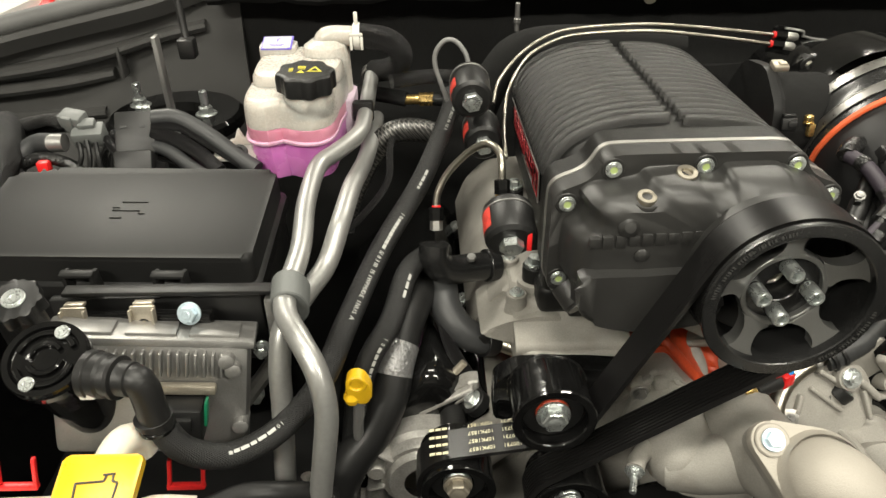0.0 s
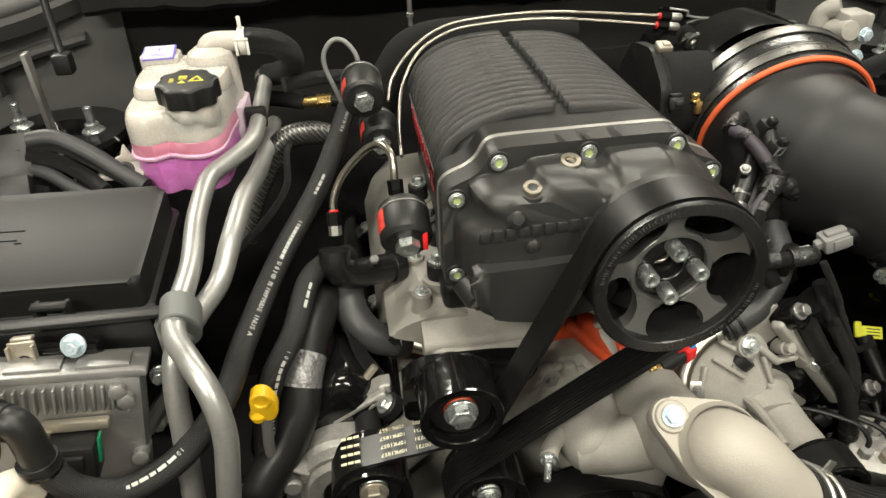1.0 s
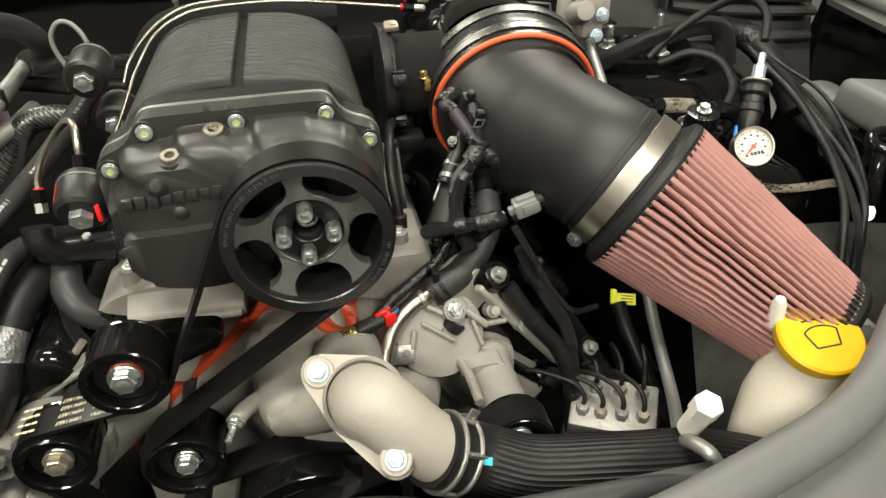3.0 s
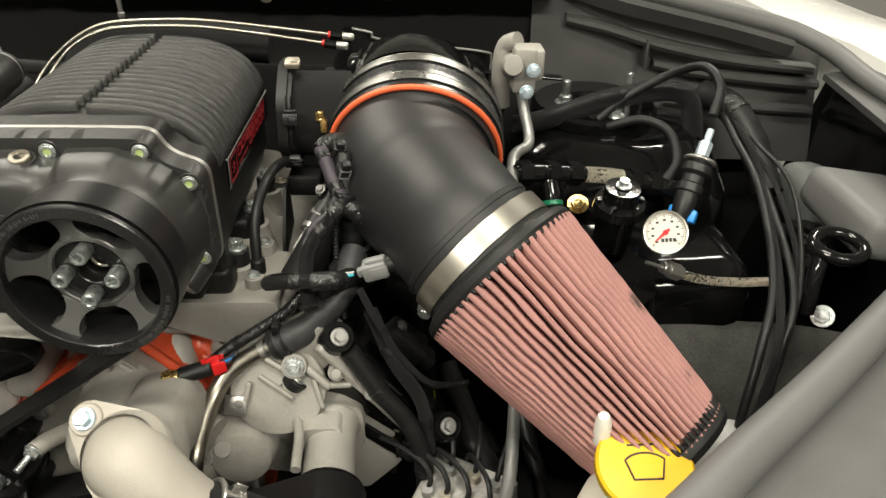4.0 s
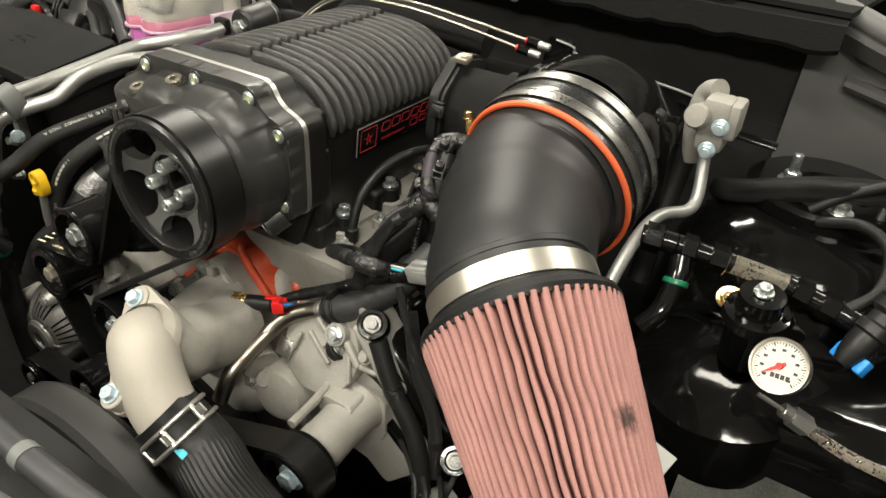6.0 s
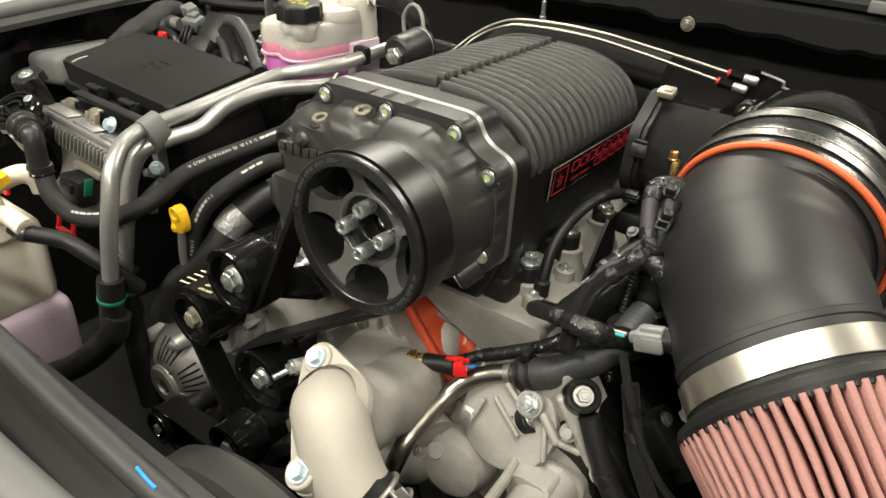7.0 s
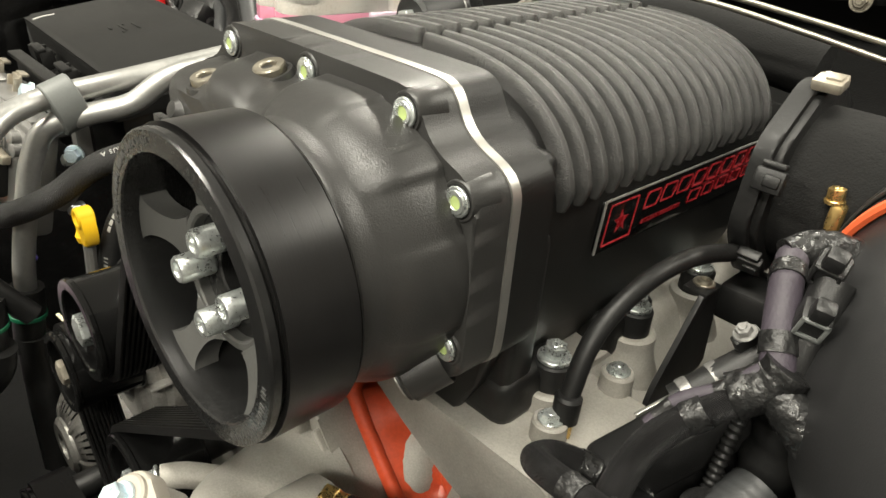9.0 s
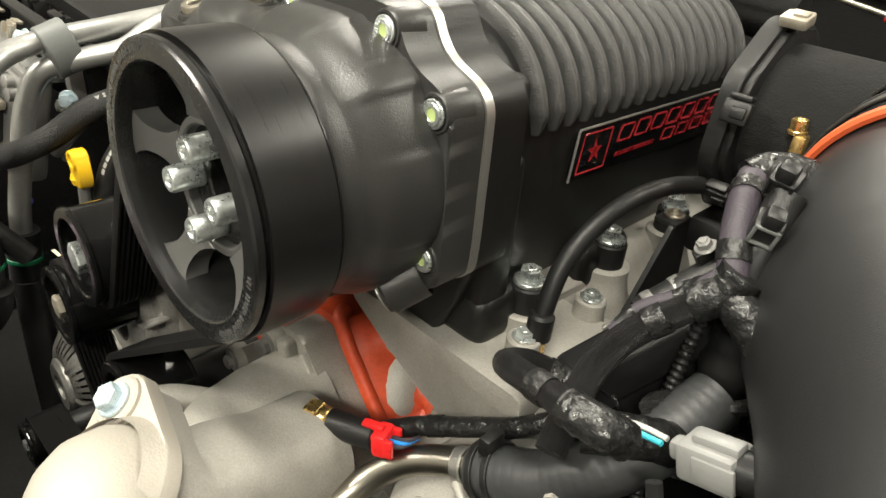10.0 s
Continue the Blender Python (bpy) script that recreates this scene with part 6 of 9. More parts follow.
def fitting(parent, p, q, r, material="gloss", hexes=((0.3, 0.3),), label=""):
    p, q = Vector(p), Vector(q)
    w, ln = (q - p).normalized(), (q - p).length
    b = bm()
    disc_solid(b, r * 0.8, 0, ln, p, w, 24, 0.001)
    for at, k in hexes:
        hx = [(r * 1.12 * math.cos(math.pi / 3 * i), r * 1.12 * math.sin(math.pi / 3 * i)) for i in range(6)]
        prism(b, hx, axis_pose(p, w), ln * at, ln * (at + k), 0.001, 1)
    return part("fitting", b, material, parent, label)


fitting(fuel, (0.372, 0.160, 1.006), (0.402, 0.168, 1.003), 0.012, hexes=((0.1, 0.5),))
fitting(fuel, (0.402, 0.168, 1.003), (0.450, 0.180, 0.996), 0.0115, hexes=((0.1, 0.25), (0.6, 0.3)))
b = bm()
tube(b, [(0.446, 0.179, 0.996), (0.472, 0.185, 0.992), (0.498, 0.191, 0.986)], 0.0085, 18)
part("braided_hose", b, "braid", fuel, "stainless braided hose")
fitting(fuel, (0.494, 0.190, 0.987), (0.540, 0.195, 0.975), 0.0115, hexes=((0.15, 0.3), (0.65, 0.3)))
b = bm()
tube(b, [(0.538, 0.195, 0.975), (0.556, 0.194, 0.970), (0.566, 0.186, 0.960), (0.568, 0.175, 0.945)], 0.0105, 18)
part("elbow", b, "gloss", fuel)
b = bm()
tube(b, [(0.41, 0.165, 0.995), (0.413, 0.150, 0.975), (0.41, 0.130, 0.955), (0.40, 0.12, 0.94)], 0.0095, 16)
part("drop_elbow", b, "gloss", fuel)
b = bm()
ring_solid(b, 0.0095, 0.0112, 0, 0.005, Vector((0.4125, 0.153, 0.978)), (0.05, -0.55, -0.8), 24)
part("green_ring", b, "green", fuel, "green retaining ring")
reg = thing("fuel_pressure_regulator", "black fuel pressure regulator with a white dial gauge", "regulator", (0.49, 0.13, 0.92))
b = bm()
lathe(b, [(0, 0.045), (0.018, 0.044), (0.0185, 0.028), (0.026, 0.026), (0.027, 0.016), (0.020, 0.012), (0.020, -0.03), (0, -0.03)], Vector((0.482, 0.150, 0.955)), (0, -0.15, 1), 32)
for k in range(6):
    a = math.pi / 3 * k
    hexhead(b, 0.003, 0.003, Vector((0.482 + 0.0225 * math.cos(a), 0.146 + 0.0225 * math.sin(a), 0.982)), (0, -0.15, 1), 0)
part("regulator_body", b, "gloss", reg)
bolt_part(reg, (0.482, 0.143, 1.0), (0, -0.15, 1), 0.006, 0.008, 0.008, "zinc", name="adjuster_nut")
GC = Vector((0.511, 0.086, 0.979))
GN = Vector((-0.22, -0.80, 0.56)).normalized()
mg = axis_pose(GC, GN)
tw = (mg.to_3x3().inverted() @ Vector((1, 0.1, 0)))
mg = mg @ Matrix.Rotation(math.atan2(tw.y, tw.x), 4, "Z")
gau = thing("pressure_gauge", "white dial pressure gauge with a red pointer and steel bezel", "gauge", (0.511, 0.095, 0.955))
b = bm()
lathe(b, [(0, -0.020), (0.018, -0.020), (0.0198, -0.016), (0.0205, -0.004), (0.0215, 0.0), (0.0215, 0.003), (0.0208, 0.0045), (0.0196, 0.0042), (0.0192, 0.0015)], GC, GN, 56)
part("bezel", b, "steel", gau)
b = bm()
disc_solid(b, 0.0194, -0.002, 0.0008, GC, GN, 48, 0.0001)
face = part("dial_face", b, "dial", gau)
b = bm()
for k in range(41):
    a = radians(225 - 270 * k / 40)
    r1, r0 = 0.0178, 0.0148 if k % 4 == 0 else 0.0163
    box(b, Vector(((r0 + r1) / 2, 0, 0.0009)), (r1 - r0, 0.0005 if k % 4 else 0.0008, 0.0002), mg @ Matrix.Rotation(a, 4, "Z"), 0)
part("scale_marks", b, "blackprint", face)
b = bm()
mm = mg @ Matrix.Rotation(radians(218), 4, "Z")
prism(b, [(-0.005, -0.0012), (0.004, -0.0012), (0.0135, -0.0003), (0.0135, 0.0003), (0.004, 0.0012), (-0.005, 0.0012)], mm, 0.0015, 0.0020)
disc_solid(b, 0.0026, 0.0012, 0.0026, GC, GN, 20, 0.0003)
part("pointer", b, "red", gau, "red pointer")
b = bm()
for k in range(4):
    box(b, Vector((-0.003 + 0.0036 * k, -0.0075, 0.001)), (0.0028, 0.0036, 0.0002), mg, 0)
part("dial_mark", b, "blackprint", face)
for k in range(9):
    b = bm()
    a = radians(225 - 270 * k / 8)
    box(b, Vector((0.0122 * math.cos(a), 0.0122 * math.sin(a), 0.0009)), (0.0028, 0.0020, 0.0002), mg, 0)
    part("dial_figure", b, "blackprint", face)
fpd = thing("pulse_damper", "black fuel pulse damper with a blue clip and silver nut", "damper", (0.57, 0.18, 0.95))
P0, P1 = Vector((0.560, 0.168, 0.968)), Vector((0.588, 0.208, 1.028))
w = (P1 - P0).normalized()
b = bm()
lathe(b, [(0.007, -0.02), (0.010, -0.012), (0.012, 0.0), (0.012, 0.010), (0.014, 0.012), (0.014, 0.020), (0.0115, 0.022), (0.0115, 0.030), (0.0155, 0.034), (0.0155, 0.042), (0.013, 0.044), (0.012, 0.052), (0, 0.052)], P0, w, 32)
part("damper_body", b, "plastic", fpd)
b = bm()
disc_solid(b, 0.0175, 0.046, 0.050, P0, w, 36, 0.0015)
part("disc", b, "machined", fpd)
b = bm()
hexhead(b, 0.0075, 0.018, P0 + w * 0.052, w)
disc_solid(b, 0.004, 0.07, 0.085, P0, w, 16)
part("nut", b, "bluezinc", fpd)
for off in (-0.012, 0.0, 0.010):
    b = bm()
    box(b, Vector((off, -0.006, -0.012)), (0.008, 0.012, 0.014), axis_pose(P0, w), 0.002)
    part("blue_clip", b, "blue", fpd, "bright blue clip")

# loose hoses and looms on the offside
def hose(name, pts, r, material, label, category="hose", n=14, step=0.006, shape=None, group=""):
    b = bm()
    tube(b, pts, r, n, step, shape)
    return solo(name, b, material, label, category, group)


hose("vacuum_hose", [(0.588, 0.210, 1.05), (0.600, 0.235, 1.075), (0.592, 0.27, 1.085), (0.565, 0.30, 1.065), (0.52, 0.305, 1.035), (0.49, 0.30, 1.01)], 0.0052, "rubber", "thin black vacuum hose looping from the damper")
hose("vacuum_hose", [(0.500, 0.29, 1.005), (0.535, 0.275, 1.02), (0.560, 0.25, 1.015), (0.562, 0.215, 0.995), (0.545, 0.195, 0.98)], 0.0055, "rubber", "thin black vacuum hose looping to the fuel fittings")
hose("heater_hose", [(0.400, 0.345, 0.985), (0.43, 0.318, 1.003), (0.50, 0.312, 1.030), (0.57, 0.318, 1.040), (0.605, 0.322, 1.028), (0.618, 0.318, 0.985)], 0.0125, "loom", "woven black heater hose across the strut tower", n=18)
hose("heater_hose", [(0.395, 0.345, 0.955), (0.44, 0.345, 0.975), (0.52, 0.35, 0.985), (0.60, 0.36, 0.99), (0.64, 0.355, 0.96)], 0.0125, "loom", "woven black heater hose across the strut tower", n=18)
br2 = thing("braided_fuel_hose", "stainless braided fuel hose with a silver end fitting", "hose", (0.59, 0.105, 0.9))
b = bm()
tube(b, [(0.545, 0.113, 0.913), (0.575, 0.106, 0.909), (0.61, 0.102, 0.909), (0.632, 0.100, 0.911), (0.645, 0.10, 0.910)], 0.0048, 18)
part("braid", b, "braid", br2)
fitting(br2, (0.525, 0.108, 0.925), (0.550, 0.114, 0.912), 0.008, "machined", ((0.3, 0.6),), "silver hose end")
b = bm()
tube(b, [(0.527, 0.108, 0.924), (0.505, 0.103, 0.934)], 0.002, 8)
part("wire_end", b, "machined", br2)
LOOM = [(0.685, 0.390, 0.990), (0.684, 0.310, 0.978), (0.672, 0.221, 0.960), (0.636, 0.083, 0.925), (0.612, 0.021, 0.880), (0.596, -0.010, 0.800), (0.60, -0.03, 0.70)]
for k, (dx, dy, r, mt) in enumerate(((-0.010, 0.0, 0.0046, "rubber"), (0.001, -0.006, 0.0042, "loom"), (0.012, -0.002, 0.0040, "rubber"), (0.020, 0.004, 0.0030, "loom"), (0.027, -0.004, 0.0026, "rubber"))):
    pts = [(x + dx * (0.7 + 0.5 * math.sin(i * 1.7 + k)), y + dy + 0.004 * math.sin(i * 2.3 + k * 2), z + 0.003 * math.cos(i + k)) for i, (x, y, z) in enumerate(LOOM)]
    hose("wiring_loom", pts, r, mt, "black cable loom running down the inner wing", "cable", 12, 0.008)
lo = thing("taped_loom", "thick tape-wrapped cable bundle on the inner wing", "cable", (0.66, 0.3, 0.9))
b = bm()
tube(b, [(0.665, 0.425, 1.000), (0.690, 0.385, 0.995), (0.708, 0.340, 0.965), (0.715, 0.28, 0.92)], 0.019, 18, 0.006, lambda s, a: 1 + 0.03 * math.sin(s * 240))
part("sheath", b, "rubber", lo)
b = bm()
tube(b, [(0.683, 0.397, 0.9975), (0.690, 0.385, 0.995), (0.696, 0.372, 0.989)], 0.0198, 18, 0.003)
part("tape_wrap", b, "tape", lo)
# ring bracket and pale bolt on the wing side
rb = thing("tie_down_ring", "gloss black steel tie-down ring on the inner wing", "bracket", (0.70, 0.10, 0.90))
b = bm()
pts = [Vector((0.690 + 0.024 * math.cos(2 * math.pi * k / 24), 0.088 + 0.020 * math.sin(2 * math.pi * k / 24), 0.962 + 0.004 * math.sin(2 * math.pi * k / 24))) for k in range(25)]
tube(b, pts, 0.0065, 12, 0.004)
part("ring", b, "gloss", rb)
b = bm()
tube(b, [(0.672, 0.082, 0.958), (0.664, 0.070, 0.935), (0.662, 0.062, 0.900)], 0.008, 12, 0.006)
part("shank", b, "gloss", rb)
b = bm()
hexhead(b, 0.0075, 0.008, Vector((0.690, 0.005, 0.925)), (-0.4, -0.5, 0.75), 0.009)
solo("wing_bolt", b, "zinc", "pale zinc bolt on the inner wing", "bolt")
b = bm()
prev = None
for i in range(17):
    u = i / 16
    row = []
    for j in range(13):
        v = j / 12
        x = 0.47 + 0.34 * u
        y = 0.118 - 0.13 * v
        row.append(b.verts.new((x, y, 0.850 - 0.24 * v - 0.03 * u * u + 0.006 * noise.noise(Vector((x * 14, y * 14, 2))))))
    if prev:
        for j in range(12):
            b.faces.new((prev[j], prev[j + 1], row[j + 1], row[j]))
    prev = row
bmesh.ops.solidify(b, geom=b.faces[:], thickness=0.006)
solo("wheel_arch_liner", b, "linerfelt", "grey dusty felt wheel arch liner deep in the bay", "liner", kind="structure")
# strut tower, gloss black, with its top plate and studs
for s in (1, -1):
    tw_ = thing("strut_tower", "gloss black painted strut tower with studs on top", "strut tower", (s * 0.52, 0.30, 0.6), kind="structure")
    rs = 1.0 if s > 0 else 0.62
    b = bm()
    lathe(b, [(0.175 * rs, -0.40), (0.165 * rs, -0.16), (0.150 * rs, -0.085), (0.125 * rs, -0.045), (0.090 * rs, -0.022), (0.06 * rs, -0.018), (0, -0.018)], Vector((s * 0.52, 0.335 + 0.03 * (1 - rs), 1.015)), (0, -0.05, 1), 48)
    part("tower", b, "paintblack", tw_)
    b = bm()
    lathe(b, [(0.080, -0.02), (0.080, -0.008), (0.075, -0.004), (0.04, -0.006), (0.035, -0.016), (0, -0.016)], Vector((s * 0.50, 0.365, 1.015)), UP, 40)
    part("top_plate", b, "paintblack", tw_)
    for dx, dy in ((-0.04, -0.004), (0.012, -0.05), (0.05, 0.03)):
        p = Vector((s * (0.502 + dx), 0.365 + dy, 1.008))
        b = bm()
        disc_solid(b, 0.013, 0, 0.003, p, UP, 24, 0.0008)
        hexhead(b, 0.0085, 0.009, p + Vector((0, 0, 0.002)), UP, 0)
        disc_solid(b, 0.0048, 0.01, 0.030, p, UP, 16, 0.001)
        part("stud", b, "zinc", tw_, "zinc stud and nut")
# gloss black inner structure under the fuel fittings
b = bm()
lathe(b, [(0.11, -0.3), (0.10, -0.08), (0.085, -0.03), (0.05, -0.008), (0, 0.0)], Vector((0.47, 0.17, 0.925)), (-0.1, -0.3, 1), 40)
solo("inner_wing_pressing", b, "paintblack", "gloss black inner wing pressing under the fuel fittings", "panel", kind="structure")
b = bm()
box(b, Vector((0.58, 0.200, 0.80)), (0.26, 0.17, 0.13), pose(0, 0, 0, 0, -4, 0), 0.04, 5)
solo("frame_rail", b, "paintblack", "gloss black painted frame rail", "panel", kind="structure")
b = bm()
hexhead(b, 0.010, 0.010, Vector((0.418, 0.045, 0.905)), (-0.1, -0.5, 0.85), 0.015)
solo("frame_bolt", b, "zinc", "zinc flange bolt on the black frame", "bolt")
b = bm()
hexhead(b, 0.009, 0.005, Vector((0.4545, 0.205, 0.946)), (-0.1, -0.6, 0.8), 0.012)
box(b, Vector((0.4545, 0.215, 0.935)), (0.014, 0.006, 0.03), bev=0.001)
solo("ground_stud", b, "brass", "brass-plated ground stud and strap", "bolt")

# ---- nearside: fuse box, control unit and their bracketry ----
fb = thing("fuse_box", "black plastic fuse box with a clipped lid", "fuse box", (-0.46, 0.09, 0.90))
ML = pose(-0.4615, 0.094, 1.0265, 9, 1.2, -2)
b = bm()
prism(b, rounded([(-0.123, -0.062), (0.121, -0.062), (0.121, 0.062), (-0.085, 0.062), (-0.095, 0.054), (-0.123, 0.054)], 0.008), ML, -0.030, 0.0, 0.006, 3)
lid = part("lid", b, "lidplastic", fb)
b = bm()
prism(b, rounded([(-0.128, -0.068), (0.126, -0.068), (0.126, 0.067), (-0.128, 0.067)], 0.010), ML, -0.040, -0.028, 0.004, 2)
part("skirt", b, "plastic", lid)
b = bm()
box(b, Vector((0, 0, -0.085)), (0.244, 0.124, 0.09), ML, 0.008)
part("base", b, "plastic", fb)
for x in (-0.406, -0.478):
    mm = ML @ Matrix.Translation((x + 0.4645, -0.070, -0.014))
    b = bm()
    box(b, Vector((-0.011, -0.005, 0)), (0.004, 0.012, 0.018), mm, 0.0012)
    box(b, Vector((0.011, -0.005, 0)), (0.004, 0.012, 0.018), mm, 0.0012)
    box(b, Vector((0, -0.002, 0.004)), (0.024, 0.010, 0.004), mm, 0.0015)
    box(b, Vector((0, -0.008, 0.010)), (0.027, 0.008, 0.004), mm, 0.0015)
    box(b, Vector((0, -0.003, -0.028)), (0.028, 0.006, 0.032), mm, 0.002)
    part("latch", b, "lidplastic", fb)
for dx, dy, w in ((0.0, 0.010, 0.022), (-0.004, -0.002, 0.024), (-0.010, -0.012, 0.010), (0.010, -0.006, 0.006), (-0.014, 0.002, 0.006)):
    b = bm()
    box(b, Vector((0.005 + dx, dy, 0.0004)), (w, 0.0016, 0.0008), ML, 0.0003)
    part("moulded_mark", b, "lidplastic", lid)
b = bm()
tube(b, [ML @ Vector((-0.098, -0.058, 0.0003)), ML @ Vector((-0.101, -0.048, 0.0005)), ML @ Vector((-0.100, -0.036, 0.0004))], 0.0009, 6)
part("scuff", b, "white", lid, "pale scuff mark")
rail_ = thing("fuse_box_bracket", "dark sheet-metal bracket with two spring clips", "bracket", (-0.42, -0.01, 0.97))
b = bm()
box(b, Vector((-0.415, -0.002, 1.000)), (0.165, 0.012, 0.004), pose(0, 0, 0, 0, 1, 0), 0.001)
box(b, Vector((-0.415, 0.006, 0.970)), (0.165, 0.008, 0.055), bev=0.002)
part("strip", b, "plastic", rail_)
b = bm()
box(b, Vector((-0.425, -0.012, 0.986)), (0.115, 0.014, 0.014), bev=0.004)
part("channel", b, "gloss", rail_)
for x in (-0.468, -0.4165):
    b = bm()
    mm = pose(x, -0.0205, 0.993, -12, 0, 0)
    box(b, Vector((0, 0, 0)), (0.019, 0.003, 0.024), mm, 0.001)
    box(b, Vector((0, 0.004, 0.0125)), (0.015, 0.007, 0.003), mm, 0.001)
    box(b, Vector((-0.0085, -0.003, 0.0)), (0.002, 0.005, 0.020), mm, 0.0006)
    box(b, Vector((0.0085, -0.003, 0.0)), (0.002, 0.005, 0.020), mm, 0.0006)
    clip = part("spring_clip", b, "clipmetal", rail_, "bare steel spring clip")
    b = bm()
    disc_solid(b, 0.0048, 0, 0.0006, mm @ Vector((0, -0.0015, -0.003)), mm.to_3x3() @ FRONT, 20, 0.0002)
    hole = part("clip_hole", b, "dark", clip, "dark round hole")
    b = bm()
    lathe(b, [(0.0030, 0.0004), (0.0028, 0.0022), (0.0012, 0.0026), (0, 0.0026)], mm @ Vector((0.0004, -0.0016, -0.0025)), mm.to_3x3() @ FRONT, 16)
    part("clip_tongue", b, "clipmetal", hole)
bolt_part(rail_, (-0.382, -0.019, 0.997), (0, -0.9, 0.4), 0.0065, 0.008, 0.009, "bluezinc")

ecu = thing("control_unit", "finned cast aluminium engine control unit", "control unit", (-0.40, -0.045, 0.89))
ME = pose(-0.414, -0.042, 0.9405, -10, 9, 6)
b = bm()
box(b, Vector((0, 0, 0)), (0.142, 0.026, 0.100), ME, 0.006)
box(b, Vector((0, 0.004, 0.049)), (0.150, 0.034, 0.007), ME, 0.002)
body = part("housing", b, "gunmetal", ecu)
for k in range(19):
    b = bm()
    box(b, Vector((-0.060 + 0.0062 * k, -0.0150, 0.034)), (0.0022, 0.010, 0.020), ME, 0.0010)
    part("fin", b, "gunmetal", body)
for k in range(3):
    b = bm()
    box(b, Vector((-0.045 + 0.045 * k, 0.002, 0.0535)), (0.036, 0.020, 0.003), ME, 0.001)
    part("top_pad", b, "gunmetal", body)
for x, z in ((0.060, 0.030), (0.066, -0.02), (0.055, 0.038)):
    b = bm()
    lathe(b, [(0.006, 0), (0.006, 0.020), (0.004, 0.021), (0, 0.021)], ME @ Vector((x, 0, z)), ME.to_3x3() @ FRONT, 18)
    part("boss", b, "gunmetal", body)
b = bm()
box(b, Vector((0.024, -0.026, -0.008)), (0.034, 0.030, 0.034), ME, 0.005)
box(b, Vector((0.024, -0.042, -0.002)), (0.020, 0.006, 0.012), ME, 0.002)
con = part("plug", b, "plastic", ecu, "black multi-pin plug")
b = bm()
box(b, Vector((0.026, -0.018, 0.014)), (0.044, 0.008, 0.008), ME, 0.002)
part("plug_rim", b, "clipmetal", con, "pale cast rim above the plug")
b = bm()
box(b, Vector((0.0425, -0.030, 0.002)), (0.0022, 0.010, 0.020), ME, 0.0006)
part("plug_lock", b, "green", con, "green lock tab")
for x, tz in ((0.03, -0.06), (-0.085, -0.058)):
    b = bm()
    for dx in (-0.014, 0.014):
        box(b, Vector((x + dx * 0.85, -0.045, tz + 0.018)), (0.0030, 0.005, 0.026), ME, 0.0012)
    box(b, Vector((x, -0.045, tz + 0.006)), (0.028, 0.006, 0.0045), ME, 0.0015)
    part("lock_lever", b, "red", ecu, "red plug lever")
for p in ((-0.337, -0.006, 0.950), (-0.349, -0.006, 0.900)):
    bolt_part(ecu, p, (0.2, -0.9, 0.2), 0.005, 0.012, 0.007, "zinc")
b = bm()
tube(b, [(-0.355, -0.02, 0.905), (-0.338, -0.012, 0.925), (-0.325, -0.004, 0.94)], 0.007, 10)
part("mount_arm", b, "gunmetal", ecu)

kn = thing("star_knob", "black star-shaped knob with a centre bolt", "knob", (-0.4845, -0.049, 0.99))
b = bm()
ol = [(0.0165 * (1 + 0.13 * math.cos(7 * a)) * math.cos(a), 0.0165 * (1 + 0.13 * math.cos(7 * a)) * math.sin(a)) for a in [2 * math.pi * k / 70 for k in range(70)]]
KD = Vector((0.05, -0.35, 0.93))
prism(b, ol, axis_pose(Vector((-0.4845, -0.049, 1.031)), KD), -0.004, 0.008, 0.002)
lathe(b, [(0.012, 0.0), (0.011, -0.02), (0.009, -0.045), (0, -0.045)], Vector((-0.4845, -0.049, 1.031)), KD, 24)
part("grip", b, "plastic", kn)
bolt_part(kn, Vector((-0.4845, -0.049, 1.031)) + KD * 0.008, KD, 0.0055, 0.003, 0.008, "zinc", "socket")

cn = thing("filter_canister", "gloss black canister with a slotted round lid", "canister", (-0.467, -0.068, 0.89))
CC, CD = Vector((-0.4550, -0.0865, 1.014)), Vector((0.06, -0.45, 0.89)).normalized()
b = bm()
lathe(b, [(0, -0.10), (0.023, -0.10), (0.0235, -0.012), (0.0275, -0.010), (0.0275, -0.004), (0.0260, -0.002), (0.0275, 0.0), (0.0265, 0.002), (0.0225, 0.002), (0.0215, -0.001), (0, -0.001)], CC, CD, 48)
part("can", b, "gloss", cn)
for r0, r1, spans in ((0.0165, 0.0205, ((20, 160), (200, 340))), (0.0085, 0.0125, ((30, 175), (205, 350)))):
    for a0, a1 in spans:
        b = bm()
        m = axis_pose(CC, CD)
        pts = [m @ Vector(((r0 + r1) / 2 * math.cos(radians(a0 + (a1 - a0) * k / 8)), (r0 + r1) / 2 * math.sin(radians(a0 + (a1 - a0) * k / 8)), 0.001)) for k in range(9)]
        tube(b, pts, (r1 - r0) / 2, 10)
        part("lid_ridge", b, "gloss", cn)
for a in (60, 245):
    p = axis_pose(CC, CD) @ Vector((0.0195 * math.cos(radians(a)), 0.0195 * math.sin(radians(a)), 0.002))
    bolt_part(cn, p, CD, 0.0038, 0.0025, 0.005, "zinc", "socket")

# quick-connect elbow and the long hose that runs from it up beside the engine
el = thing("quick_connect_elbow", "black plastic quick-connect hose elbow", "hose fitting", (-0.41, -0.09, 0.97))
b = bm()
P0, P1 = Vector((-0.4290, -0.0905, 1.0035)), Vector((-0.397, -0.0985, 1.0045))
w = (P1 - P0).normalized()
